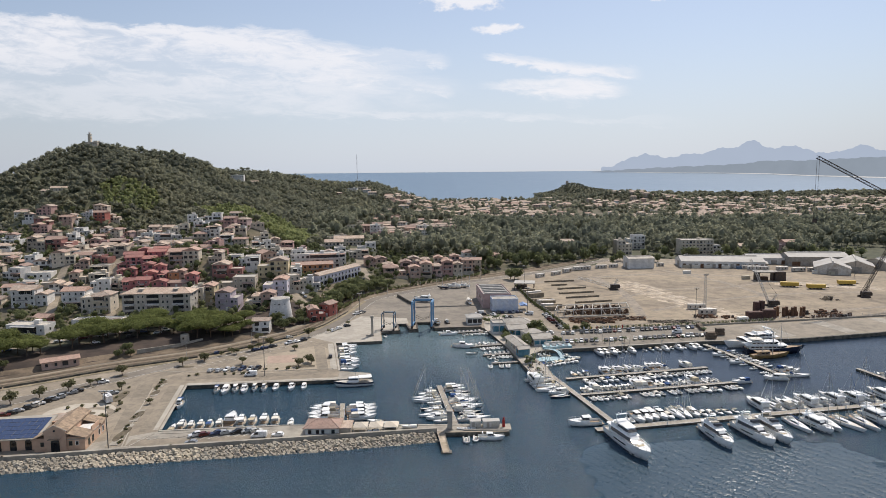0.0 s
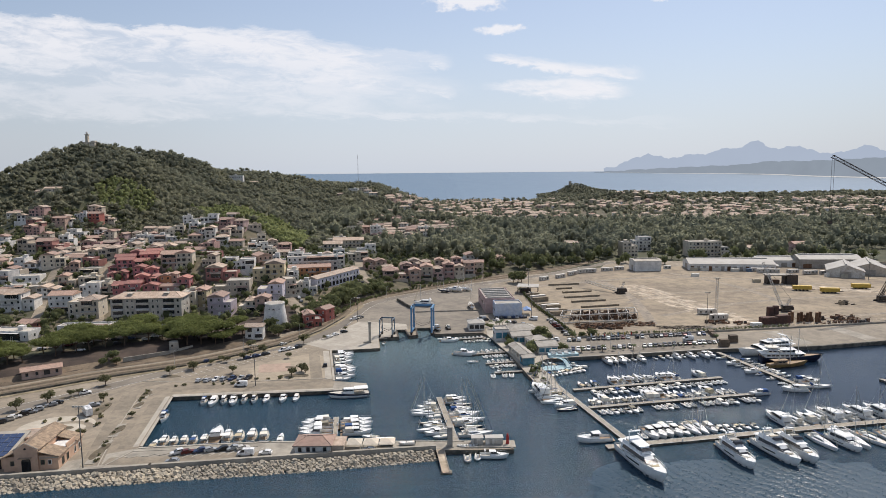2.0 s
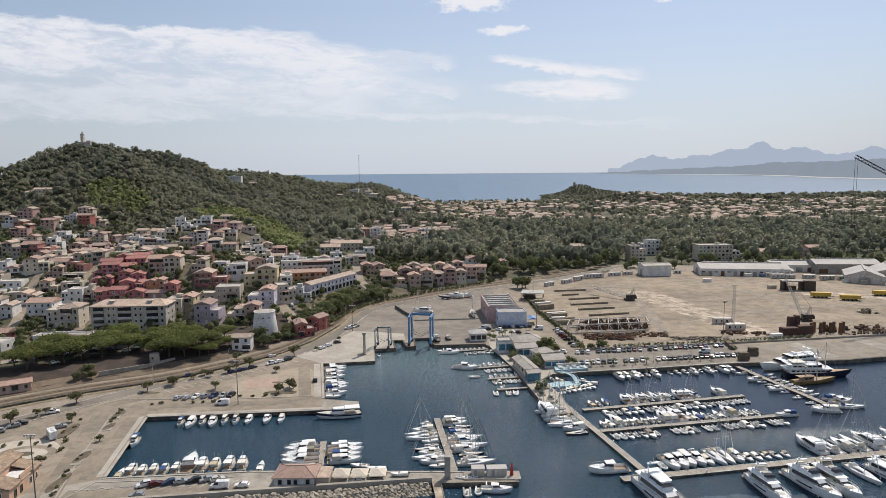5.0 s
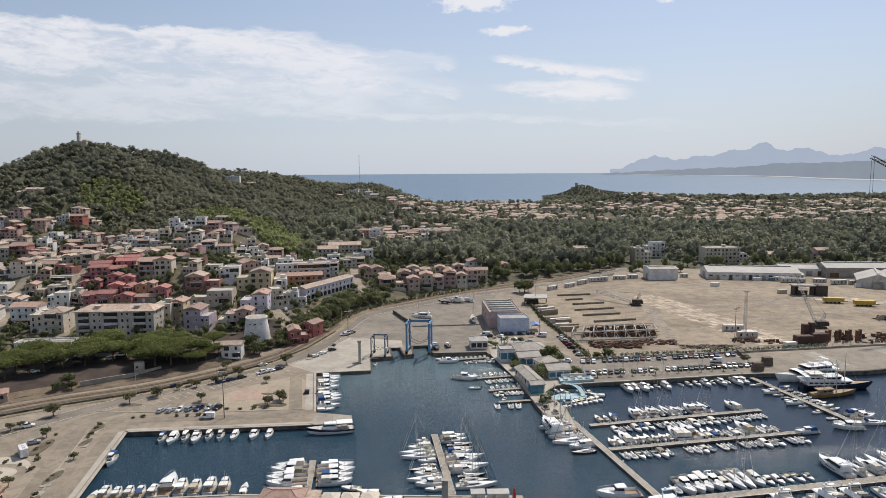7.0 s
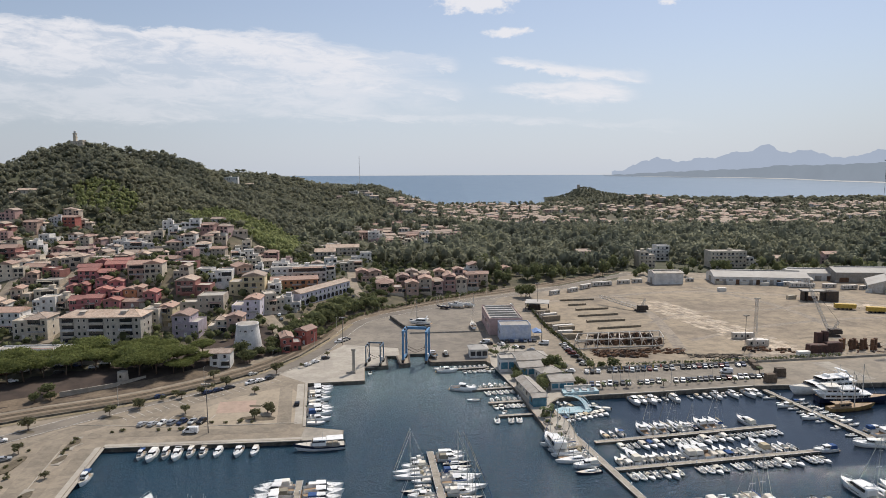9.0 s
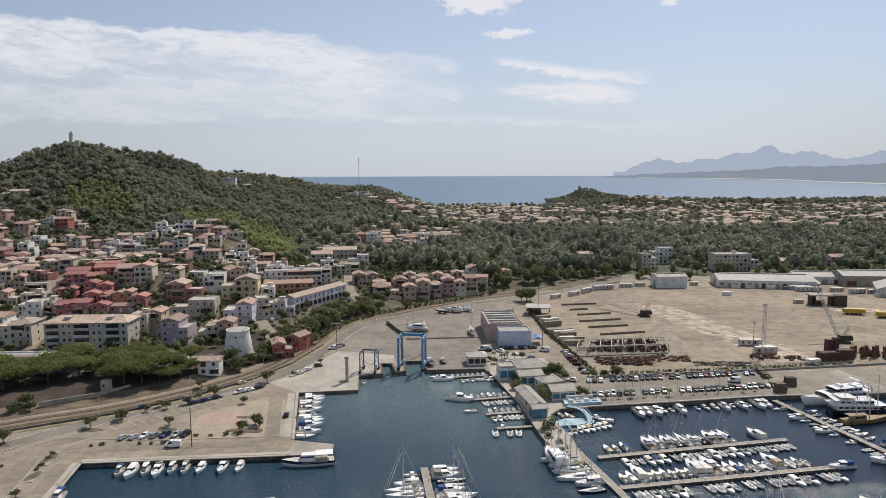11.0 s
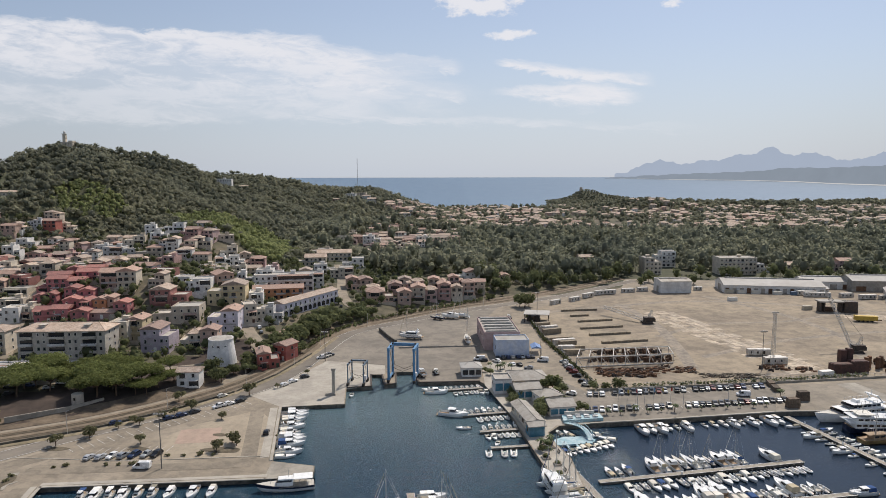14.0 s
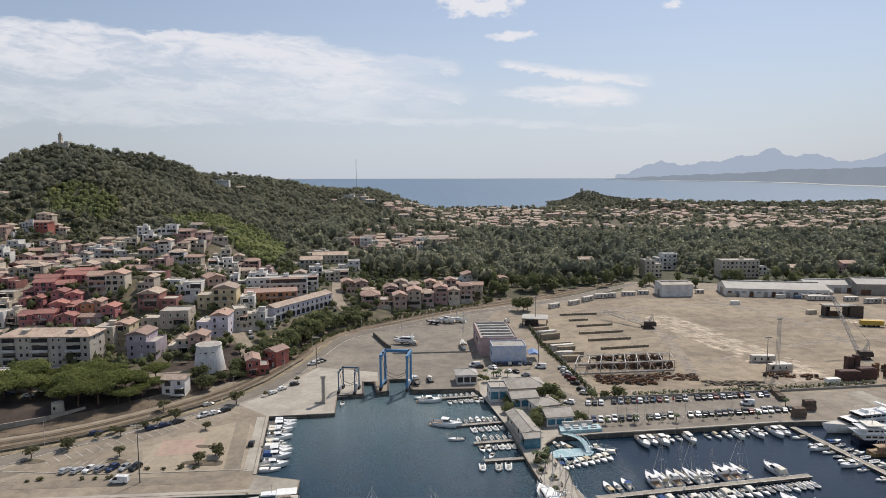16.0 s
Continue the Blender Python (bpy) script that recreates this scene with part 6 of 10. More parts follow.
house(-330, 534, 5, 13.9, 11.0, 10.8, "beige", "tan", 3)
house(-306, 491, 0, 12.8, 10.0, 7.2, "white", "flat", 2)
house(-291, 489, 5, 12.3, 10.0, 7.2, "white", "tan", 2)
house(-284, 459, 8, 16.4, 10.0, 3.6, "white", "flat", 1)
house(-281, 441, 5, 12.5, 10.0, 3.6, "white", "flat", 1)
house(-301, 557, 0, 13.2, 10.0, 7.2, "brick", "rose", 2)
house(-304, 579, 15, 13.3, 11.0, 10.8, "rose", "tan", 3)
house(-245, 493, 10, 14.0, 11.0, 7.2, "beige", "hip", 2)
house(-152, 402, 3, 8.4, 11.0, 10.8, "cream", "flat", 3)
house(-147, 408, 3, 7.8, 11.0, 10.5, "yellow", "rose", 3)
house(-131, 396, 2, 13.6, 13.0, 10.8, "lilac", "rose", 3)
house(-137, 433, 6, 24.0, 13.0, 7.2, "beige", "flat", 2)
house(-117, 401, 8, 10.6, 10.0, 7.2, "cream", "hip", 2)
house(-108, 400, 5, 8.0, 9.0, 9.3, "salmon", "rose", 3)
house(-161, 463, 5, 9.8, 10.0, 7.1, "beige", "tan", 2)
house(-148, 449, 5, 19.6, 12.0, 7.2, "brick", "tan", 2)
house(-151, 475, 0, 9.3, 8.0, 3.6, "white", "flat", 1)
house(-290, 639, 5, 16.3, 10.0, 7.2, "white", "flat", 2)
house(-244, 584, 5, 23.0, 11.0, 7.2, "grey", "flat", 2)
house(-299, 675, 5, 15.6, 10.0, 7.2, "beige", "tan", 2)
house(-283, 688, 5, 19.3, 11.0, 7.2, "beige", "tan", 2)
house(-215, 571, 5, 18.7, 10.0, 7.2, "beige", "hip", 2)
house(-219, 596, 5, 12.8, 8.0, 5.4, "white", "flat", 2)
house(-191, 567, 8, 17.7, 10.0, 6.5, "white", "hip", 2)
house(-192, 583, 8, 12.0, 8.0, 6.2, "cream", "hip", 2)
house(-186, 595, 10, 14.2, 9.0, 6.4, "beige", "hip", 2)
house(-162, 572, 15, 10.3, 9.0, 7.2, "white", "flat", 2)
house(-165, 594, 15, 12.7, 8.0, 7.2, "cream", "flat", 2)
house(-155, 582, 15, 11.0, 9.0, 7.2, "white", "flat", 2)
house(-142, 547, 10, 10.7, 9.0, 7.2, "cream", "flat", 2)
house(-126, 512, 10, 9.2, 9.0, 6.3, "white", "flat", 2)
house(-133, 480, 35, 16.3, 13.0, 7.2, "salmon", "rose", 2)
house(-139, 467, 8, 14.8, 10.0, 7.2, "white", "flat", 2)
house(-120, 461, 8, 20.8, 13.0, 10.8, "yellow", "tan", 3)
house(-110, 427, 5, 15.4, 13.0, 10.8, "lilacwhite", "rose", 3)
house(-100, 442, 25, 11.4, 11.0, 10.0, "cream", "flat", 3)
house(-108, 466, 12, 12.9, 11.0, 7.2, "white", "flat", 2)
house(-112, 498, 10, 7.7, 9.0, 3.6, "white", "flat", 1)
house(-111, 516, 8, 16.8, 10.0, 10.5, "white", "flat", 3)
house(-100, 509, 12, 37.1, 11.0, 10.8, "white", "flat", 3)
house(-98, 487, 14, 29.8, 10.0, 7.2, "terra", "rose", 2)
house(-76, 384, 20, 9.8, 11.0, 7.2, "redhouse", "rose", 2)
house(-71, 397, -25, 7.6, 9.0, 7.2, "redhouse", "rose", 2)
house(-77, 424, 25, 6.2, 8.0, 3.6, "beige", "gable", 1)
house(-91, 448, 5, 11.2, 9.0, 7.2, "grey", "flat", 2)
house(-110, 635, 10, 25.6, 14.0, 7.2, "cream", "tan", 2)
house(-96, 668, 8, 29.7, 14.0, 7.2, "cream", "tan", 2)
house(-74, 632, 8, 17.7, 11.0, 7.2, "white", "flat", 2)
house(-60, 552, 15, 13.5, 11.0, 7.2, "salmon", "rose", 2)
house(-39, 516, 8, 17.3, 14.0, 7.2, "salmon", "hip", 2)
house(-31, 539, 8, 8.9, 11.0, 7.2, "rosepale", "rose", 2)
house(-23, 517, 10, 8.6, 10.0, 7.4, "salmon", "rose", 2)
house(-14, 524, 4, 9.0, 12.0, 9.6, "beige", "rose", 3)
house(-17, 540, 12, 11, 9.0, 9.6, "rosepale", "hip", 3)
house(-6, 530, 10, 8.2, 10.0, 7.4, "rosepale", "hip", 2)
house(-2, 548, 2, 12, 9.0, 9.8, "beige", "rose", 3)
house(3, 537, 5, 8.8, 11.0, 9.6, "rose", "rose", 3)
house(12, 541, 0, 8.0, 10.0, 7.4, "cream", "tan", 2)
house(12, 556, 8, 12.0, 9.0, 9.8, "rosepale", "rose", 3)
house(20, 547, 5, 8.7, 11.0, 9.6, "salmon", "hip", 3)
house(28, 556, -4, 9.0, 9.0, 7.4, "beige", "rose", 2)
house(-47, 530, 12, 12.0, 9.0, 6.6, "beige", "hip", 2)
house(-28, 556, 5, 14.0, 9.0, 7.0, "cream", "tan", 2)
house(46, 585, 8, 12.0, 10.0, 6.6, "rosepale", "rose", 2)
house(66, 600, 5, 14.0, 9.0, 3.6, "white", "flat", 1)
house(-70, 700, 8, 18.0, 11.0, 7.2, "cream", "tan", 2)
house(-40, 722, 6, 16.0, 10.0, 6.6, "white", "hip", 2)
VILLAGE = [(-112, 780), (-60, 752), (-20, 800), (14, 850), (20, 960), (-30, 1000), (-90, 980), (-118, 880)]
vr = random.Random(19)
for _ in range(170):
    vx, vy = vr.uniform(-118, 20), vr.uniform(752, 1000)
    if len(FOOT) < 1000 and bool(inside(VILLAGE, np.array(vx), np.array(vy))) and all(math.hypot(vx - a, vy - b) > 7.5 + r * 0.8 for a, b, r in FOOT):
        nf = vr.choice((1, 2, 2, 3))
        house(round(vx), round(vy), vr.uniform(-15, 20), vr.uniform(9, 15), vr.uniform(8, 11), nf * 3.1, vr.choice(("white", "cream", "rosepale", "beige", "cream", "white", "salmon")), vr.choice(("rose", "tan", "hip", "flat", "tan")), nf, rich=False, wing=False)
house(-112, 690, 6, 20.0, 11.0, 7.2, "beige", "flat", 2)
house(-60, 745, 6, 15.0, 10.0, 6.6, "salmon", "rose", 2)
house(-92, 600, 10, 16.0, 10.0, 7.2, "white", "flat", 2)
house(-102, 568, 10, 14.0, 10.0, 7.2, "cream", "tan", 2)
house(-88, 545, 12, 13.0, 10.0, 9.6, "white", "flat", 3)
house(20, 590, 10, 17.9, 12.0, 7.2, "white", "rose", 2)
house(44, 625, 5, 14.3, 14.0, 3.6, "white", "flat", 1)
house(-56, 549, 18, 14.9, 12.0, 7.2, "salmon", "rose", 2)
house(-76, 587, 10, 17.8, 12.0, 7.2, "cream", "flat", 2)
house(-80, 805, 5, 19.0, 12.0, 10.8, "white", "flat", 3)
house(-63, 820, 8, 22.0, 12.0, 7.2, "salmon", "tan", 2)
house(-45, 848, 5, 20.1, 12.0, 7.2, "cream", "rose", 2)
house(-28, 876, 5, 18.1, 12.0, 7.2, "beige", "tan", 2)
house(-8, 875, 5, 26.4, 12.0, 7.2, "cream", "tan", 2)
house(184, 669, 5, 15.5, 14.0, 14.4, "cream", "flat", 4)
house(209, 712, 0, 19.3, 13.0, 14.4, "white", "flat", 4)
house(258, 669, 3, 32.9, 15.0, 14.4, "cream", "flat", 4)
house(286, 680, 3, 14.2, 10.0, 7.2, "white", "flat", 2)
house(142, 727, 5, 22.7, 12.0, 7.2, "beige", "tan", 2)
house(170, 751, 5, 20.0, 10.0, 3.6, "salmon", "rose", 1)
house(318, 682, 3, 22.0, 13.0, 6.6, "beige", "tan", 2)
house(360, 690, 3, 24.0, 13.0, 9.0, "rosepale", "rose", 3)
house(174, 581, 4, 22.4, 13.0, 8.8, "white", "flat", 3)
house(-205, 427, 10, 9.5, 9.0, 6.4, "rosewall", "rose", 2, wing=False)
house(-197, 428, 5, 9.0, 9.0, 6.4, "rosewall", "rose", 2, wing=False)
house(-186, 427, 5, 8.9, 9.0, 5.2, "rosewall", "rose", 2, wing=False)
house(-197, 438, 15, 8.1, 9.0, 6.4, "rosewall", "rose", 2, wing=False)
house(-188, 436, 0, 7.5, 9.0, 6.4, "rosewall", "rose", 2, wing=False)
house(-204, 451, 10, 7.2, 9.0, 6.3, "rosewall", "rose", 2, wing=False)
house(-195, 449, 15, 7.7, 9.0, 5.7, "rosewall", "rose", 2, wing=False)
house(-221, 448, 20, 6.6, 8.0, 5.2, "rosewall", "rose", 2, wing=False)
house(-215, 449, 10, 6.6, 8.0, 5.2, "rosewall", "rose", 2, wing=False)
house(-225, 459, 10, 6.8, 8.0, 5.2, "rosewall", "rose", 2, wing=False)
house(-218, 461, 10, 10.5, 9.0, 8.0, "rosewall", "rose", 3, wing=False)
house(-209, 463, 15, 9.9, 9.0, 5.3, "rosewall", "rose", 2, wing=False)
house(-224, 473, 15, 12.7, 9.0, 5.2, "rosewall", "rose", 2, wing=False)
house(-181, 438, 8, 6.9, 9.0, 6.4, "terra", "rose", 2, wing=False)
house(-177, 440, 8, 5.2, 9.0, 6.4, "salmon", "rose", 2, wing=False)
house(-168, 435, 5, 7.4, 9.0, 6.3, "rosewall", "rose", 2, wing=False)
house(-176, 430, 5, 13.0, 7.0, 3.2, "rose", "rose", 1, wing=False)
house(-208, 475, 15, 11.8, 9.0, 5.8, "rosewall", "rose", 2, wing=False)
house(-220, 481, 20, 7.8, 8.0, 5.2, "rosewall", "rose", 2, wing=False)
house(-208, 483, 10, 9.8, 9.0, 5.9, "rosewall", "rose", 2, wing=False)
house(-188, 464, 10, 11.8, 11.0, 9.6, "salmon", "rose", 3, wing=False)
house(-178, 463, 8, 10.5, 11.0, 9.6, "cream", "rose", 3, wing=False)

# streets of the town
STREETS = ((((-196, 378), (-204, 394), (-218, 422), (-229, 446), (-235, 464), (-240, 486), (-252, 512)), 6.5), (((-232, 376), (-240, 395), (-255, 426), (-266, 449), (-274, 470), (-284, 500), (-304, 536)), 5.5),
                (((-84, 398), (-90, 412), (-99, 428), (-104, 440), (-108, 456)), 7.0), (((-50, 486), (-58, 503), (-66, 530), (-74, 575), (-88, 640)), 7.0), (((-203, 566), (-197, 586), (-196, 606), (-205, 622)), 5.0),
                (((-280, 262), (-235, 292), (-205, 320), (-176, 342), (-142, 353), (-118, 366), (-104, 372), (-90, 384)), 6.0), (((-330, 560), (-290, 556), (-250, 548), (-215, 540), (-180, 520)), 5.0))
for pts, wd in STREETS:
    ribbon("street", pts, wd, 0.25, M["asphalt"], "pale grey asphalt street climbing through the town")
# the rest of the hillside town
tr = random.Random(5)
tries = 0
made = 0
while made < 140 and tries < 9000:
    tries += 1
    x, y = tr.uniform(-430, -110), tr.uniform(400, 690)
    if not bool(inside(TOWN, np.array(x), np.array(y))) or any(math.hypot(x - a, y - b) < 5.2 + r * 0.70 for a, b, r in FOOT):
        continue
    fl = tr.choice((1, 1, 2, 2, 2, 3))
    house(round(x), round(y), tr.uniform(-10, 20), tr.uniform(10, 17), tr.uniform(8, 10.5), fl * 2.95, tr.choice(("white", "cream", "beige", "rosepale", "cream", "rose", "beige", "cream", "grey", "white", "brick")), tr.choice(("rose", "tan", "hip", "flat", "tan", "flat")), fl, rich=False)
    made += 1


def build_suburb():
    """The far low-lying suburb: several hundred small houses, as one mass."""
    r = np.random.RandomState(3)
    v, q, s = [], [], []
    n = 0
    while n < 1080:
        y = r.uniform(980, 1830)
        x = r.uniform(-140, 0.75 * y)
        if y > coast(x) - 60 or (x < 60 and y < 1000) or height(x, y) > 44 or (y < 1080 and r.rand() < 0.5):
            continue
        if math.sin(x * 0.013 + 1) + math.sin(y * 0.017 + x * 0.006) + r.uniform(-1.2, 1.2) < -0.2:
            continue
        n += 1
        z, w, d, h, a = float(height(x, y)), r.uniform(9, 19), r.uniform(9, 12), r.choice([3.4, 3.6, 6.4, 6.8]), r.uniform(-0.5, 0.5)
        ca, sa = math.cos(a), math.sin(a)

        def put(pts, faces, slot):
            b = len(v)
            v.extend((x + px * ca - py * sa, y + px * sa + py * ca, z + pz) for px, py, pz in pts)
            for f in faces:
                q.append([b + k for k in f])
                s.append(slot)
        X, Y = w / 2, d / 2
        wall = int(r.choice([0, 1, 2, 3]))
        put([(-X, -Y, -2), (X, -Y, -2), (X, Y, -2), (-X, Y, -2), (-X, -Y, h), (X, -Y, h), (X, Y, h), (-X, Y, h)], [(0, 1, 5, 4), (1, 2, 6, 5), (2, 3, 7, 6), (3, 0, 4, 7)], wall)
        o, rise = 0.5, 0.2 * d
        put([(-X - o, -Y - o, h), (X + o, -Y - o, h), (X + o, Y + o, h), (-X - o, Y + o, h), (-X + d * 0.3, 0, h + rise), (X - d * 0.3, 0, h + rise)], [(0, 1, 5, 4), (2, 3, 4, 5), (1, 2, 5, 5), (3, 0, 4, 4)], 4 + int(r.rand() < 0.8))
        for f in range(1 if h < 5 else 2):
            for i in range(int(w / 3.2)):
                cx, cz = -X + (i + 0.5) * w / int(w / 3.2), 1.7 + 3.1 * f
                put([(cx - 0.6, -Y - 0.05, cz - 0.75), (cx + 0.6, -Y - 0.05, cz - 0.75), (cx + 0.6, -Y - 0.05, cz + 0.75), (cx - 0.6, -Y - 0.05, cz + 0.75)], [(0, 1, 2, 3)], 6)
        FAR.append((x, y, w * 0.6))
    g = Geo()
    g.v, g.f, g.s = v, [tuple(dict.fromkeys(k)) for k in q], s
    me = g.mesh("suburb_houses", [M["wall_white"], M["wall_cream"], M["wall_beige"], M["wall_salmon"], M["tile_rose"], M["tile_tan"], M["pane"]])
    tagged(new("suburb_houses", me), "far suburb of low white and cream houses with tiled roofs", "houses", kind="stuff")


# villas among the trees of the hill
for vx, vy, w, d, h, wall, roof, fl in ((-400, 690, 16, 9, 4, "cream", "tan", 1), (-420, 705, 13, 9, 6, "beige", "tan", 2), (-436, 690, 12, 9, 4, "cream", "rose", 1), (-423, 663, 14, 9, 4, "white", "tan", 1), (-445, 660, 12, 9, 6, "cream", "flat", 2), (-364, 637, 13, 9, 6, "salmon", "rose", 2),
                                        (-346, 660, 18, 10, 6.4, "redhouse", "rose", 2), (-338, 1070, 34, 10, 5, "white", "flat", 1), (-306, 1076, 12, 9, 4, "cream", "tan", 1), (-160, 1178, 16, 10, 6, "white", "flat", 2), (-146, 1200, 18, 10, 6, "cream", "flat", 2), (-136, 1190, 12, 9, 4, "white", "tan", 1),
                                        (-124, 1162, 14, 10, 6, "white", "tan", 2), (-95, 1160, 14, 10, 6, "cream", "tan", 2), (-64, 1144, 16, 10, 4, "white", "tan", 1), (-80, 1150, 10, 9, 4, "cream", "rose", 1), (-181, 1147, 16, 6, 3, "rosepale", "tan", 1)):
    house(vx, vy, hr.uniform(-8, 12), w, d, h, wall, roof, fl, rich=False, wing=False)
FAR = []
build_suburb()


def lighthouse():
    x, y = -538, 1021
    z = float(height(x, y))
    ob = thing("lighthouse", Matrix.Translation((x, y, z)), "pale stone lighthouse building with square lantern tower on the hilltop", "lighthouse")
    part("keepers_house", Geo().box((2, 0, 2.5), (18, 9, 8)).box((2, 0, 6.6), (18.8, 9.8, 0.4)).box((8, 0, 7.6), (6, 8, 2.0)), M["wall_cream"], ob)
    part("tower", Geo().box((-2, 0, 9), (4.6, 4.6, 18), taper=0.82).box((-2, 0, 18.1), (5.4, 5.4, 0.5)).box((-2, 0, 12.6), (5.0, 5.0, 0.4)), M["wall_cream"], ob)
    part("lantern", Geo().tube((-2, 0, 18.3), (-2, 0, 21.0), 1.5, n=10).tube((-2, 0, 21.0), (-2, 0, 22.6), 1.8, 0.2, 10), M["wall_white"], ob)
    for i in range(5):
        part("window", WIN, None, ob, m=Matrix.Translation((-5.5 + i * 3.6, -4.52, 4.0)))


def radio_mast():
    x, y = -172, 1335
    z = float(height(x, y))
    ob = thing("radio_mast", Matrix.Translation((x, y, z)), "tall slender lattice radio mast on the ridge", "mast")
    g = Geo()
    for a in range(3):
        dx, dy = 0.6 * math.cos(a * 2.094), 0.6 * math.sin(a * 2.094)
        g.tube((dx, dy, 0), (dx * 0.6, dy * 0.6, 68), 0.18, n=4)
    for k in range(32):
        a, b = k % 3 * 2.094, (k + 1) % 3 * 2.094
        g.tube((0.55 * math.cos(a), 0.55 * math.sin(a), k * 2.1), (0.5 * math.cos(b), 0.5 * math.sin(b), k * 2.1 + 2.1), 0.08, n=4)
    part("lattice", g, M["railing"], ob)
    part("base_hut", Geo().box((4, 0, 1), (5, 4, 4)), M["wall_white"], ob)


def coast_tower():
    x, y = 398, 2106
    z = float(height(x, y))
    ob = thing("watchtower", Matrix.Translation((x, y, z)), "old round stone watchtower on the headland", "tower")
    part("tower_wall", Geo().tube((0, 0, -2), (0, 0, 11), 5, 4.2, 14), M["wall_beige"], ob)
    part("parapet", Geo().tube((0, 0, 11), (0, 0, 12.6), 4.6, 4.6, 14), M["wall_beige"], ob)


lighthouse()
radio_mast()
coast_tower()


def white_tower():
    """The round white tower below the town."""
    x, y = -96, 380
    z = ground(x, y)
    ob = thing("white_tower", Matrix.Translation((x, y, z)), "whitewashed round tapering coastal tower with small dark windows", "tower")
    rings = []
    for zz, r in ((-1, 6.8), (3, 6.3), (6, 5.9), (9, 5.45), (10.2, 5.3), (10.2, 5.55), (10.8, 5.55)):
        rings.append([(r * math.cos(a), r * math.sin(a), zz) for a in [i * math.pi / 14 for i in range(28)]])
    part("tower_wall", Geo().loft(rings), M["wall_white"], ob, smooth=False)
    part("roof_terrace", Geo().tube((0, 0, 10.81), (0, 0, 10.9), 5.0, n=24), M["flat_roof"], ob)
    for a, zz in ((-1.9, 7.6), (-1.45, 7.6), (-0.9, 7.6), (-1.75, 3.4)):
        r = 6.7 - 0.137 * zz - 0.05
        part("window", WIN, None, ob, m=Matrix.Translation((r * math.cos(a), r * math.sin(a), zz)) @ Matrix.Rotation(a + math.pi / 2, 4, "Z"))
    FOOT.append((x, y, 8))


white_tower()

# ---------------------------------------------------------------- trees and scrub
def leaf_mat(name, col, other, scale=0.02, spread=0.0):
    """Foliage: matt leaves that let part of the light through."""
    m = bpy.data.materials.new(name)
    m.use_nodes = True
    k = Nodes(m.node_tree)
    p = k.add("ShaderNodeTexCoord").outputs["Object"]
    c = k.mix(k.step(k.noise(p, scale, 4.0, 0.6), 0.35, 0.65), col, other)
    c = k.mix(1.0, c, k.mix(k.add("ShaderNodeNewGeometry").outputs["Random Per Island"], (0.82, 0.82, 0.83), (1.18, 1.17, 1.15)), "MULTIPLY")
    clump = k.step(k.noise(p, 0.13 if scale < 0.1 else 0.6, 2.0, 0.5), 0.34, 0.66)
    c = k.mix(1.0, c, k.mix(clump, (0.84, 0.85, 0.87), (1.16, 1.15, 1.12)), "MULTIPLY")
    if spread:
        c = k.mix(1.0, c, k.mix(k.add("ShaderNodeObjectInfo").outputs["Random"], (1 - spread,) * 3, (1 + spread,) * 3), "MULTIPLY")
    d, t, x = k.add("ShaderNodeBsdfDiffuse"), k.add("ShaderNodeBsdfTranslucent"), k.add("ShaderNodeMixShader")
    k.put(d.inputs[0], c)
    k.put(t.inputs[0], c)
    x.inputs[0].default_value = 0.5
    k.put(x.inputs[1], d.outputs[0])
    k.put(x.inputs[2], t.outputs[0])
    out = k.add("ShaderNodeOutputMaterial")
    k.put(out.inputs[0], x.outputs[0])
    return m


# hill and eucalyptus leaf colours carry some blue distance haze
M["leaf_hill"] = leaf_mat("hill_foliage", (0.218, 0.226, 0.168), (0.268, 0.268, 0.190), 0.012)
M["leaf_young"] = leaf_mat("young_pine_foliage", (0.320, 0.345, 0.160), (0.285, 0.315, 0.150), 0.03)
M["leaf_euc"] = leaf_mat("eucalyptus_foliage", (0.210, 0.224, 0.170), (0.285, 0.290, 0.205), 0.010)
M["leaf_pine"] = leaf_mat("umbrella_pine_needles", (0.190, 0.212, 0.082), (0.150, 0.172, 0.066), 0.2, 0.12)
M["leaf_street"] = leaf_mat("street_tree_leaves", (0.190, 0.185, 0.105), (0.150, 0.150, 0.085), 0.3, 0.2)
M["leaf_broad"] = leaf_mat("garden_tree_leaves", (0.175, 0.190, 0.096), (0.130, 0.146, 0.076), 0.3, 0.3)
M["leaf_palm"] = mat("palm_fronds", (0.085, 0.11, 0.035), 0.7, 0, 0.2, 0.3, 1.5, 0.0, island=0.3)
M["bark"] = mat("brown_bark", (0.15, 0.10, 0.065), 0.95, 0, 0.3, 1.0, 6.0, 0.4, (0.09, 0.062, 0.045))


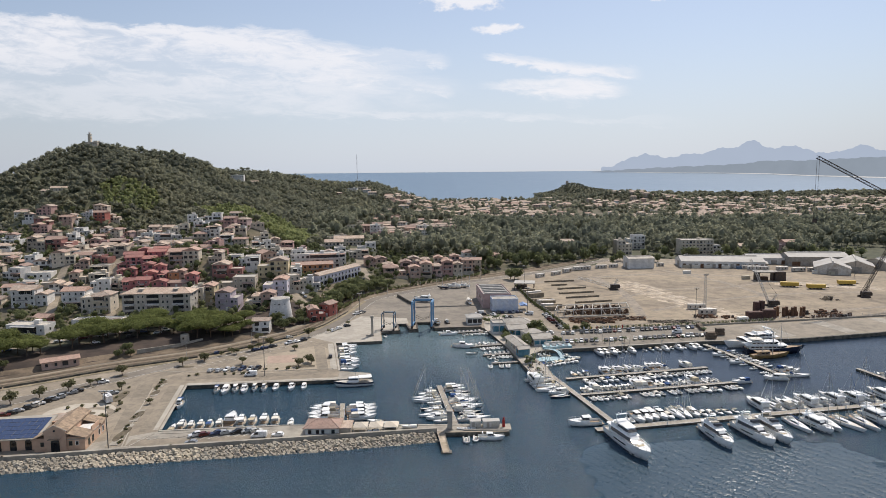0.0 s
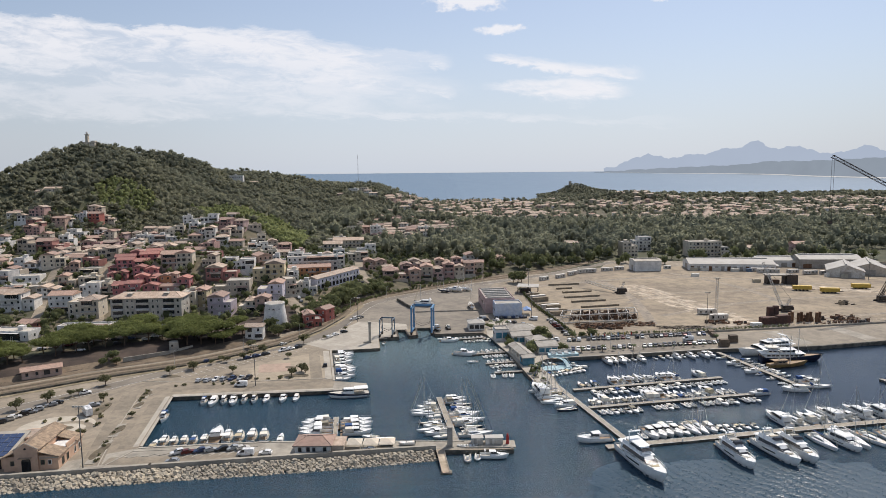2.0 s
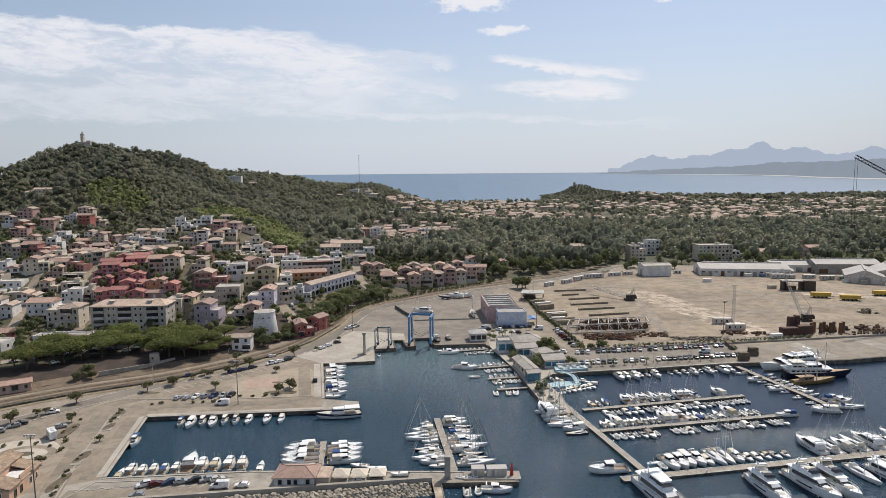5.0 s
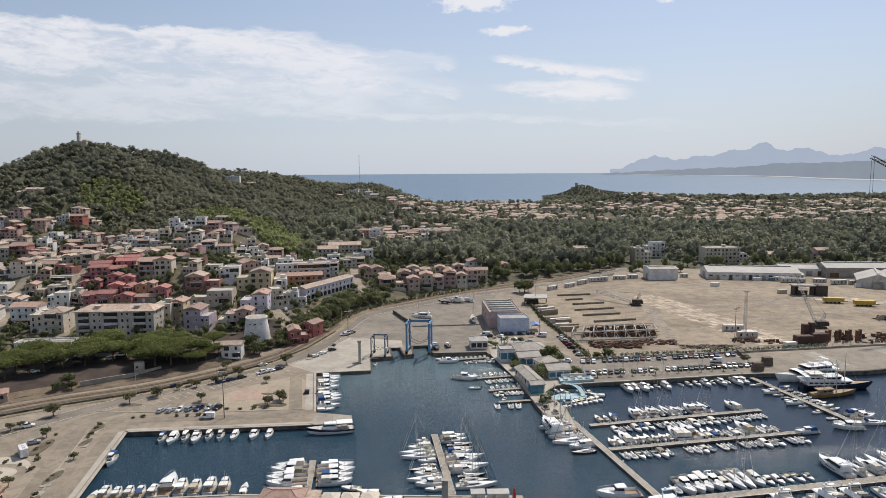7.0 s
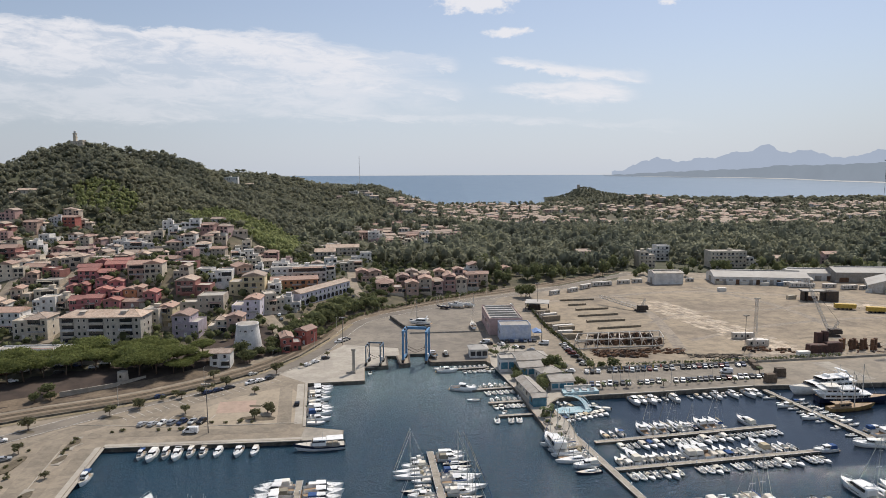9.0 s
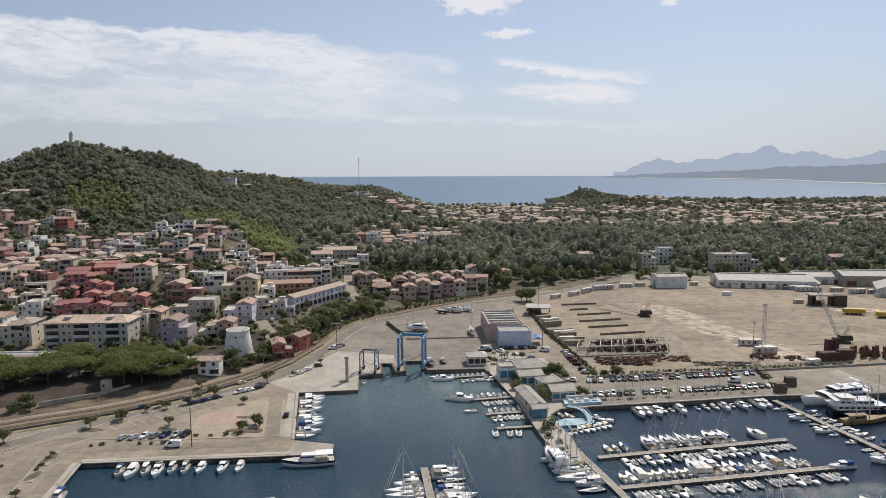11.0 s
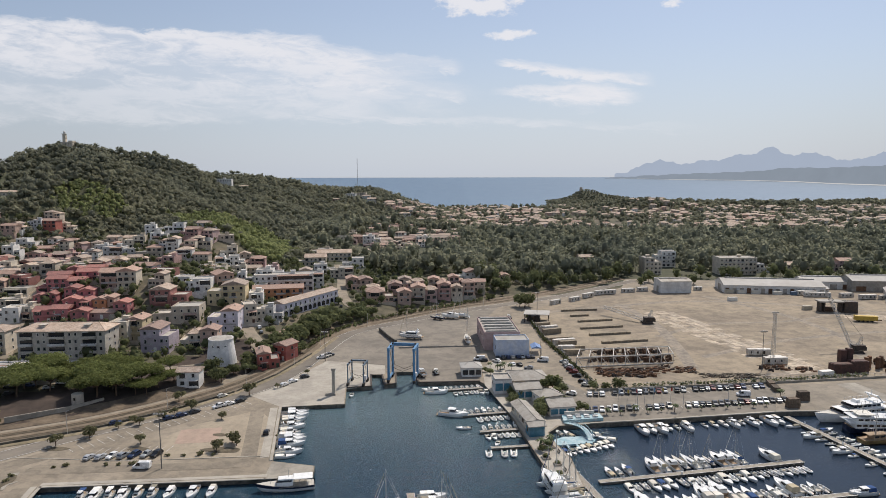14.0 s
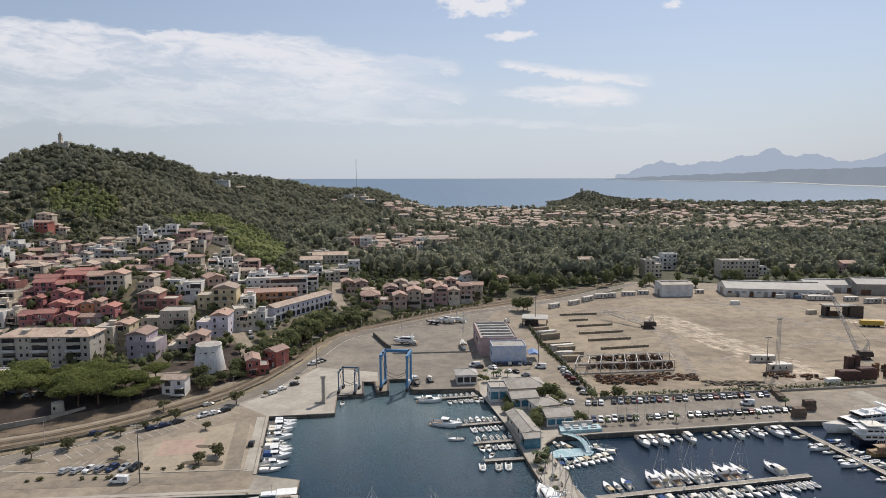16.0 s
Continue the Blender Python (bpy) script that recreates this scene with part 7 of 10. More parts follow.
def leaf_cloud(n, radii, centre, size, r, shell=0.55, up=0.3, loose=0.75):
    """n leaf clumps as quads through the outer part of an ellipsoid. Returns (verts, quads)."""
    d = r.normal(size=(n, 3))
    d /= np.linalg.norm(d, axis=1, keepdims=True)
    rad = shell + (1 - shell) * r.rand(n, 1)
    c = np.asarray(centre) + d * rad * np.asarray(radii) * (1 + 0.12 * r.normal(size=(n, 1)))
    nrm = d + loose * r.normal(size=(n, 3)) + np.array([0, 0, up])
    nrm /= np.linalg.norm(nrm, axis=1, keepdims=True)
    t = np.cross(nrm, r.normal(size=(n, 3)))
    t /= np.linalg.norm(t, axis=1, keepdims=True)
    b = np.cross(nrm, t)
    k = size * (0.6 + 0.8 * r.rand(n, 1))
    quad = np.stack([c - t * k - b * k * 0.6, c + t * k * 0.7 - b * k, c + t * k + b * k * 0.6, c - t * k * 0.6 + b * k], 1)
    return quad.reshape(-1, 3), np.arange(4 * n).reshape(-1, 4)


def core(radii, centre, r, n=6, m=3):
    """A rough dark heart that keeps a crown from being see-through."""
    v = []
    for j in range(m):
        e = -math.pi / 2 + math.pi * (j + 0.5) / m
        for i in range(n):
            a = 2 * math.pi * (i + 0.5 * (j % 2)) / n
            k = r.uniform(0.75, 1.1)
            v.append((centre[0] + radii[0] * k * math.cos(a) * math.cos(e), centre[1] + radii[1] * k * math.sin(a) * math.cos(e), centre[2] + radii[2] * k * math.sin(e)))
    q = [(j * n + i, j * n + (i + 1) % n, (j + 1) * n + (i + 1) % n, (j + 1) * n + i) for j in range(m - 1) for i in range(n)]
    k = (m - 1) * n
    q += [(3, 2, 1, 0), (0, 5, 4, 3), (k, k + 1, k + 2, k + 3), (k + 3, k + 4, k + 5, k)]
    return np.array(v), np.array(q)


def join(parts):
    vs, qs, n = [], [], 0
    for v, q in parts:
        vs.append(v)
        qs.append(q + n)
        n += len(v)
    return np.concatenate(vs), np.concatenate(qs)


def scatter(template, xyz, scale, squash, turn):
    """Copies of a template as one set of arrays."""
    v, q = template
    c, s = np.cos(turn)[:, None], np.sin(turn)[:, None]
    X = (v[None, :, 0] * c - v[None, :, 1] * s) * scale[:, None] + xyz[:, 0:1]
    Y = (v[None, :, 0] * s + v[None, :, 1] * c) * scale[:, None] + xyz[:, 1:2]
    Z = v[None, :, 2] * (scale * squash)[:, None] + xyz[:, 2:3]
    V = np.stack([X, Y, Z], -1).reshape(-1, 3)
    Q = (q[None] + (np.arange(len(xyz)) * len(v))[:, None, None]).reshape(-1, 4)
    return V, Q


def seen(x, y, z):
    """Whether a tree top can be seen over the land from where the flight passes."""
    ok = np.zeros(len(x), bool)
    for ey in (0.0, 95.0):
        hid = np.zeros(len(x), bool)
        for t in np.linspace(0.35, 0.97, 26):
            hid |= height(x * t, ey + (y - ey) * t) > 90 + (z - 90) * t
        ok |= ~hid
    return ok


def forest(name, label, mtl, spots, template_seed, crown, leaves, leaf, low=1.0):
    r = np.random.RandomState(template_seed)
    x, y, sc = spots
    z = height(x, y)
    keep = seen(x, y, z + 10) | (r.rand(len(x)) < 0.2)
    x, y, z, sc = x[keep], y[keep], z[keep], sc[keep]
    sets = []
    kind = r.randint(0, 4, len(x))
    for k in range(4):
        lumps = [core([c * 0.72 for c in crown], (0, 0, crown[2] * 0.95 + low), r)]
        for _ in range(3):
            off = (r.uniform(-0.35, 0.35) * crown[0], r.uniform(-0.35, 0.35) * crown[1], crown[2] * r.uniform(0.75, 1.3) + low)
            lumps.append(leaf_cloud(leaves // 3, [c * r.uniform(0.7, 0.95) for c in crown], off, leaf, r, 0.62, 0.45, 0.42))
        lumps.append((np.array([(-0.22, 0, -1.0), (0.22, 0, -1.0), (0.12, 0, low + 1), (-0.12, 0, low + 1), (0, -0.22, -1.0), (0, 0.22, -1.0), (0, 0.12, low + 1), (0, -0.12, low + 1)]), np.array([(0, 1, 2, 3), (4, 5, 6, 7)])))
        i = kind == k
        if i.any():
            sets.append(scatter(join(lumps), np.stack([x[i], y[i], z[i]], 1), sc[i], r.uniform(0.75, 1.25, i.sum()), r.uniform(0, 6.28, i.sum())))
    V, Q = join(sets)
    tagged(new(name, big_mesh(name, V, Q, mtl)), label, "trees", kind="stuff")
    return len(x)


def jitter(x0, x1, y0, y1, step, seed):
    r = np.random.RandomState(seed)
    X, Y = np.meshgrid(np.arange(x0, x1, step), np.arange(y0, y1, step))
    X, Y = X.ravel() + r.uniform(-0.55, 0.55, X.size) * step, Y.ravel() + r.uniform(-0.55, 0.55, X.size) * step
    return X, Y, r


def clear_of(x, y, spots, more=2.0):
    ok = np.ones(len(x), bool)
    for a, b, c in spots:
        ok &= np.hypot(x - a, y - b) > c * 0.8 + more
    return ok


def off_street(x, y):
    """Clear of the streets of the town."""
    ok = np.ones(len(x), bool)
    for pts, wd in STREETS:
        for (ax, ay), (bx, by) in zip(pts, pts[1:]):
            t = np.clip(((x - ax) * (bx - ax) + (y - ay) * (by - ay)) / ((bx - ax) ** 2 + (by - ay) ** 2), 0, 1)
            ok &= np.hypot(x - ax - t * (bx - ax), y - ay - t * (by - ay)) > wd / 2 + 2.2
    return ok


def wave(x, y):
    """A slow uneven pattern, -1 to 1."""
    return (np.sin(x * 0.021 + 2 * np.sin(y * 0.009)) + np.sin(y * 0.026 + 1.7 * np.sin(x * 0.013)) + np.sin((x + y) * 0.041)) / 3


YOUNG = ([(-372, 690), (-358, 725), (-335, 755), (-315, 750), (-322, 722), (-345, 690)],
         [(-305, 792), (-250, 838), (-200, 800), (-155, 750), (-132, 650), (-142, 600), (-172, 596), (-182, 660), (-205, 725), (-250, 770)])


def young(x, y):
    ex, ey = 9 * wave(5 * x, 5 * y), 9 * wave(4 * y, 6 * x)
    return inside(YOUNG[0], x + ex, y + ey) | inside(YOUNG[1], x + ex, y + ey)


# buildings that stand clear of the wood: place, half width, depth of the open ground before them
CLEARINGS = ((184, 669, 12, 40), (209, 712, 13, 70), (258, 669, 19, 40), (286, 680, 10, 45), (174, 578, 15, 30), (318, 682, 12, 24), (360, 688, 13, 30), (142, 727, 14, 75),
             (-60, 812, 40, 90), (-10, 872, 30, 90), (-100, 640, 30, 40), (-96, 668, 22, 40), (-74, 632, 16, 40), (-330, 1072, 16, 45), (-150, 1195, 26, 40), (-100, 1168, 24, 40))


def in_view(x, y):
    """Not standing close before one of those buildings."""
    ok = np.ones(np.shape(x), bool)
    for cx, cy, half, deep in CLEARINGS:
        ok &= ~((y < cy + 8) & (y > cy - deep) & (np.abs(x / y - cx / cy) * y < half))
    return ok


def build_forests():
    # the cape
    x, y, r = jitter(-900, 20, 560, 1520, 7.0, 21)
    h = height(x, y)
    ok = (h > 12 + 5 * wave(x, y)) & ~inside(TOWN, x, y) & ~young(x, y) & (y > 600) & (x > -0.72 * y - 60) & in_view(x, y) & ~((x < -0.36 * y - 110) & (y < 850) & (r.rand(len(x)) < 0.45))
    ok &= (r.rand(len(x)) < 0.95) & (np.hypot(x + 538, y - 1021) > 12) & clear_of(x, y, FOOT, 3)
    forest("hill_woods", "dense olive-green pine and holm oak woods on the hill", M["leaf_hill"], (x[ok], y[ok], r.uniform(0.6, 1.3, ok.sum())), 31, (4.0, 4.0, 3.2), 30, 0.8)
    # a second, closer planting where the slope faces the sea
    x, y, r = jitter(-760, -260, 600, 1040, 7.6, 29)
    slope = (height(x, y + 4) - height(x, y - 4)) / 8 + (height(x - 4, y) - height(x + 4, y)) / 8
    ok = (slope > 0.28) & clear_of(x, y, FOOT, 1) & off_street(x, y) & ~young(x, y) & (x > -0.72 * y - 60) & (height(x, y) > 12)
    forest("hill_woods", "low holm oak and lentisk thicket on the steep slope", M["leaf_hill"], (x[ok], y[ok], r.uniform(0.6, 1.05, ok.sum())), 38, (4.2, 4.2, 3.2), 30, 0.75)
    # tall old pines along the ridge
    r = np.random.RandomState(40)
    x = np.concatenate([-388 + 24 * r.rand(7), -352 + 54 * r.rand(15)])
    y = 1135 + 40 * r.rand(22)
    forest("ridge_pines", "tall dark pines standing above the ridge", M["leaf_hill"], (x, y, r.uniform(0.75, 1.2, 22)), 41, (4.6, 4.6, 2.2), 75, 0.7, 9.5)
    x, y, r = jitter(-390, -120, 590, 845, 3.9, 22)
    ok = young(x, y) & ~inside(TOWN, x, y)
    forest("young_pine_wood", "lighter green young pine plantation on the slope", M["leaf_young"], (x[ok], y[ok], r.uniform(0.7, 1.1, ok.sum())), 32, (3.0, 3.0, 3.0), 33, 0.62)
    # eucalyptus belt behind the yard and the town's edge
    x, y, r = jitter(-150, 620, 552, 1010, 8.2, 23)
    h = height(x, y)
    ok = (h < 24) & (wave(x, y) + r.uniform(-0.5, 0.5, len(x)) > -0.62) & (x < 0.78 * y) & clear_of(x, y, FOOT, 3) & in_view(x, y) & ((x > -70) | (y > 690)) & ~young(x, y) & (~inside(VILLAGE, x, y) | (r.rand(len(x)) < 0.35)) & ~((x < 0) & (y > 640) & (y < 760) & (r.rand(len(x)) < 0.60))
    ok &= ~((x > 20) & (y < 556 + 0.55 * x) & (y < 645)) & ~((x < 20) & (y < 600)) & ~((y < 700) & (x > 380))
    forest("eucalyptus_wood", "tall grey-green eucalyptus and pine wood on the flat", M["leaf_euc"], (x[ok], y[ok], r.uniform(0.8, 1.5, ok.sum())), 33, (4.3, 4.3, 5.2), 57, 0.74, 2.5)
    # taller trees along the road behind the yard
    xs, ys = [], []
    for poly, n, seed in (([(34, 552), (62, 566), (104, 596), (92, 612), (50, 592), (30, 566)], 24, 44), ([(30, 560), (100, 600), (150, 620), (150, 660), (60, 640), (20, 600)], 34, 8), ([(150, 596), (330, 604), (420, 614), (420, 655), (150, 655)], 40, 13)):
        rr = np.random.RandomState(seed)
        px, py = rr.uniform(20, 420, 4000), rr.uniform(550, 660, 4000)
        fits = inside(poly, px, py) & clear_of(px, py, FOOT, 2)
        xs.append(px[fits][:n])
        ys.append(py[fits][:n])
    x, y = np.concatenate(xs), np.concatenate(ys)
    forest("roadside_trees", "tall leafy trees along the road behind the yard", M["leaf_broad"], (x, y, np.random.RandomState(5).uniform(0.7, 1.35, len(x))), 39, (4.0, 4.0, 4.4), 120, 0.6, 1.5)
    # trees among the far houses and on the coast
    x, y, r = jitter(-160, 1500, 990, 2000, 15.0, 24)
    ok = (y < coast(x) - 25) & (x < 0.75 * y) & (r.rand(len(x)) < 0.50 + 0.3 * wave(x, y)) & clear_of(x, y, FAR, 1) & clear_of(x, y, FOOT, 1)
    forest("suburb_trees", "scattered dark trees among the far houses", M["leaf_hill"], (x[ok], y[ok], r.uniform(0.8, 1.5, ok.sum())), 34, (4.6, 4.6, 3.8), 18, 1.25)
    x, y, r = jitter(520, 1500, 1780, 1960, 14.0, 25)
    ok = (y < coast(x) - 20) & (x < 0.78 * y)
    forest("coastal_pines", "dark belt of coastal pines along the bay", M["leaf_hill"], (x[ok], y[ok], r.uniform(1.0, 1.8, ok.sum())), 35, (5.0, 5.0, 4.2), 24, 1.4, 2)
    x, y, r = jitter(285, 640, 2010, 2200, 8.0, 26)
    ok = (height(x, y) > 3) & (r.rand(len(x)) < 0.85)
    x2, y2, r2 = jitter(300, 620, 1540, 1680, 9.0, 27)
    ok2 = (height(x2, y2) > 16) & (r2.rand(len(x2)) < 0.7) & clear_of(x2, y2, FAR, 1)
    forest("headland_scrub", "dark scrub covering the headland", M["leaf_hill"], (np.concatenate([x[ok], x2[ok2]]), np.concatenate([y[ok], y2[ok2]]), np.concatenate([r.uniform(0.6, 0.9, ok.sum()), r2.uniform(0.7, 1.1, ok2.sum())])), 36, (4.5, 4.5, 3.0), 24, 1.3)
    # low scrub in the gaps of the town and along the railway
    x, y, r = jitter(-440, 60, 296, 700, 5.2, 28)
    green = [(-430, 420), (-440, 560), (-400, 640), (-330, 690), (-240, 690), (-170, 625), (-60, 660), (60, 640), (50, 560), (-30, 508), (-62, 470), (-70, 430), (-88, 400), (-118, 378), (-150, 374), (-215, 380), (-300, 380)]
    west = [(-360, 300), (-262, 300), (-212, 340), (-176, 362), (-120, 374), (-150, 388), (-215, 398), (-360, 410)]
    ok = (inside(green, x, y) | inside(west, x, y)) & clear_of(x, y, FOOT, -0.6) & off_street(x, y) & (r.rand(len(x)) < 0.60 + 0.3 * wave(2.2 * x, 2.2 * y)) & ~young(x, y)
    ok &= ~((x > -95) & (x < -62) & (y < 425))
    forest("garden_scrub", "garden shrubs and small trees between the houses", M["leaf_broad"], (x[ok], y[ok], r.uniform(0.3, 0.95, ok.sum())), 37, (3.5, 3.5, 3.2), 33, 0.62)


build_forests()


def tree(kind, x, y, size=1.0, z=None):
    """A tree with trunk, limbs and leafy crown; built once for each kind and copied."""
    turn = tree_rnd.uniform(0, 6.28)
    k = size * tree_rnd.uniform(0.88, 1.12)
    m = Matrix.Translation((x, y, (ground(x, y) if z is None else z) - 0.05)) @ Matrix.Rotation(turn, 4, "Z") @ Matrix.Scale(k, 4)
    v = tree_rnd.randrange(3)
    key = "tree", kind, v
    if key in TEMPLATES:
        return copy_thing(TEMPLATES[key], m)
    r = np.random.RandomState(100 + 7 * v + len(kind))
    label, cat, grp = {"pine": ("spreading umbrella pine with flat bright green crown", "pine tree", "pines along the terrace"),
                       "street": ("small round olive-green street tree in the car park", "tree", "street trees of the car park"),
                       "broad": ("leafy dark green garden tree by the road", "tree", "garden trees"),
                       "shrub": ("low clipped olive-green shrub in the paving", "shrub", "shrubs of the car park"),
                       "palm": ("young palm with drooping green fronds", "palm", "palms of the marina")}[kind]
    ob = thing({"pine": "umbrella_pine", "street": "street_tree", "broad": "garden_tree", "shrub": "shrub", "palm": "palm_tree"}[kind], m, label, cat, grp)
    g = Geo()
    if kind == "palm":
        p = Vector((0, 0, 0))
        for i in range(5):
            q = p + Vector((0.06 * i, 0.03, 0.9))
            g.tube(p, q, 0.22 - 0.015 * i, 0.2 - 0.015 * i, 7)
            p = q
        part("trunk", g, M["bark"], ob)
        fr = Geo()
        for i in range(16):
            a, e = i * 0.39 * 2.4, r.uniform(0.1, 0.9)
            d = Vector((math.cos(a), math.sin(a), 0))
            side = Vector((-d.y, d.x, 0))
            pts = [p + d * (2.3 * t) + Vector((0, 0, 2.3 * (e * t - 0.95 * t * t))) for t in (0, 0.3, 0.6, 0.85, 1.05)]
            for a1, b1, w0, w1 in zip(pts, pts[1:], (0.1, 0.38, 0.42, 0.28), (0.38, 0.42, 0.28, 0.04)):
                dn = Vector((0, 0, -0.16))
                fr.face([a1, b1, b1 + side * w1 + dn, a1 + side * w0 + dn])
                fr.face([b1, a1, a1 - side * w0 + dn, b1 - side * w1 + dn])
        part("crown", fr, M["leaf_palm"], ob)
    else:
        H, R, n, leaf, flat, mt = {"pine": (6.6, 6.8, 2300, 0.235, 0.24, "leaf_pine"), "street": (1.7, 2.0, 330, 0.19, 0.75, "leaf_street"), "broad": (2.6, 3.4, 460, 0.32, 0.9, "leaf_broad"), "shrub": (0.3, 0.95, 110, 0.18, 0.6, "leaf_street")}[kind]
        lean = Vector((r.uniform(-0.5, 0.5), r.uniform(-0.5, 0.5), H * 0.55)) if kind == "pine" else Vector((0.1, 0, H * 0.6))
        base = {"pine": 0.34, "street": 0.14, "broad": 0.22, "shrub": 0.06}[kind]
        g.tube((0, 0, -0.3), lean, base, base * 0.72, 7)
        lumps = []
        for i in range({"pine": 10, "street": 5, "broad": 6, "shrub": 3}[kind]):
            a = i * 2.399 + r.uniform(-0.3, 0.3)
            rr = R * (0.28 + 0.38 * r.rand()) if i else 0.0
            tip = Vector((math.cos(a) * rr, math.sin(a) * rr, H + R * flat * r.uniform(0.1, 0.6)))
            mid = lean.lerp(tip, 0.55) + Vector((0, 0, -0.15 * R * flat))
            g.tube(lean, mid, base * 0.5, base * 0.34, 5)
            g.tube(mid, tip, base * 0.34, base * 0.14, 5)
            rad = R * r.uniform(0.42, 0.6)
            heart = 0.72 if kind == "pine" else 0.5
            lumps.append(core([rad * heart, rad * heart, rad * heart * 0.8 * flat], tip, r))
            lumps.append(leaf_cloud(n // 6, [rad, rad, rad * (0.35 + 0.5 * flat)], tip, leaf, r, 0.6, 0.3, 0.5))
        part("trunk", g, M["bark"], ob)
        V, Q = join(lumps)
        part("crown", big_mesh("crown", V, Q, M[mt]), None, ob)
    TEMPLATES[key] = ob
    return ob


tree_rnd = random.Random(17)


def grove(kind, poly, n, seed, lo=0.7, hi=1.2, gap=3.0):
    r = random.Random(seed)
    xs, ys = [p[0] for p in poly], [p[1] for p in poly]
    got = []
    for _ in range(4000):
        if len(got) >= n:
            break
        x, y = r.uniform(min(xs), max(xs)), r.uniform(min(ys), max(ys))
        if not bool(inside(poly, np.array(x), np.array(y))) or any(math.hypot(x - a, y - b) < c * 0.75 + 1.5 for a, b, c in FOOT) or any(math.hypot(x - a, y - b) < gap for a, b in got):
            continue
        got.append((x, y))
        tree(kind, x, y, r.uniform(lo, hi))


# umbrella pines on the terrace
pr = random.Random(4)
pine_line = [(-235, 262), (-205, 288), (-182, 314), (-160, 332), (-138, 342), (-116, 350), (-106, 356)]
for row, off in enumerate((0, 9, 18)):
    for (ax, ay), (bx, by) in zip(pine_line, pine_line[1:]):
        L = math.hypot(bx - ax, by - ay)
        n = max(1, round(L / 8.5))
        for i in range(n):
            t = (i + pr.uniform(0.1, 0.9)) / n
            if row == 2 and pr.random() < 0.35:
                continue
            tree("pine", ax + (bx - ax) * t - off * 0.55 + pr.uniform(-1.5, 1.5), ay + (by - ay) * t + off * 0.8 + pr.uniform(-1.5, 1.5), pr.uniform(0.8, 1.08))
for x, y in ((-116, 339), (-122, 336), (-110, 346), (-128, 333), (-106, 352), (-119, 344), (-112, 340), (-133, 332), (-126, 341)):
    tree("pine", x, y, pr.uniform(0.75, 1.0))
for x, y, k in ((-120, 293, 1.35), (-113, 301, 1.0), (-107, 308, 0.75), (-101, 311, 1.1), (-93, 295, 1.3), (-95, 316, 1.2), (-93, 321, 1.2), (-88, 325, 1.2), (-97, 335, 1.1), (-74, 317, 0.8), (-66, 290, 1.35), (-61, 294, 1.3), (-63, 296, 1.1),
                (-72, 343, 1.3), (-141, 279, 1.3), (-148, 266, 1.25), (-146, 268, 1.1), (-153, 259, 1.2), (-132, 260, 1.3), (-113, 243, 0.8), (-160, 251, 1.1), (-167, 244, 1.1), (-112, 299, 1.0), (-104, 313, 0.9), (-122, 226, 0.7), (-63, 352, 0.8), (-55, 371, 0.7)):
    tree("street", x, y, k)
for x, y in ((-118, 260), (-118.5, 263), (-120, 271), (-119, 268), (-113, 232), (-112.5, 229), (-111, 221), (-110, 218), (-124, 243), (-126, 246), (-129, 250), (-128, 255), (-130, 262), (-64, 215.5), (-111, 277), (-108, 278), (-96, 279), (-92, 279), (-88, 279.5), (-127, 239), (-122, 236), (-133, 241), (-138, 241), (-142, 239),
             (-80, 286), (-75, 286), (-70, 286.5), (-66, 286.8), (-50, 302), (-108, 211), (-107, 207)):
    tree("shrub", x, y, tree_rnd.uniform(0.8, 1.4))
for i in range(13):
    tree("palm", 66 + i * 5.2, 322.6 + i * 0.80, tree_rnd.uniform(0.45, 0.65))
for x, y in ((26.5, 381), (31, 378), (36, 331), (37.5, 293), (40, 288), (41, 296), (29.6, 378.3), (35.9, 378.4), (33, 381), (40.5, 293), (41.5, 296), (52, 338), (139, 343)):
    tree("palm", x, y, 1.0)
grove("broad", [(-108, 366), (-84, 382), (-66, 405), (-60, 440), (-75, 445), (-92, 410), (-108, 385)], 16, 3, 0.65, 1.1)
grove("broad", [(-88, 368), (-74, 378), (-66, 402), (-72, 408), (-90, 384)], 9, 41, 0.6, 0.95, 2.6)
grove("broad", [(-72, 420), (-62, 442), (-46, 468), (-30, 486), (-44, 500), (-66, 470), (-76, 440)], 20, 5, 0.8, 1.3)
grove("broad", [(-25, 492), (12, 526), (50, 552), (48, 560), (10, 536), (-28, 505)], 16, 6, 0.45, 0.7)
grove("broad", [(-240, 330), (-190, 350), (-140, 366), (-118, 376), (-135, 384), (-200, 385), (-260, 385)], 17, 9, 0.6, 1.05, 4)
grove("broad", [(-270, 300), (-215, 330), (-225, 362), (-290, 350)], 9, 10, 0.6, 1.0)
for x, y, k in ((57, 518, 1.9), (60, 521, 1.6), (54, 521, 1.5), (48, 338, 0.8), (50, 341, 0.9), (53, 331, 0.7), (33, 336, 0.7), (35, 340, 0.7), (29, 349, 0.6), (38, 290, 0.5), (43, 345, 0.8), (50.2, 350, 1.15), (53, 347, 0.9), (47.5, 352, 0.8), (42, 322.4, 0.95), (42.6, 326.5, 0.9), (41.4, 318.5, 0.7), (56.4, 325.4, 0.8), (59, 326.5, 0.6), (33.5, 343, 0.75), (32, 334, 0.6), (67, 351.6, 0.7), (77.5, 351.8, 0.75), (72, 351.4, 0.6), (40.9, 295.3, 0.45), (40.2, 293.4, 0.4), (38.6, 285.5, 0.3), (41.5, 281, 0.3), (41, 273.5, 0.3), (26, 371, 0.6), (24, 375, 0.5), (45, 331, 0.6)):
    tree("broad", x, y, k)


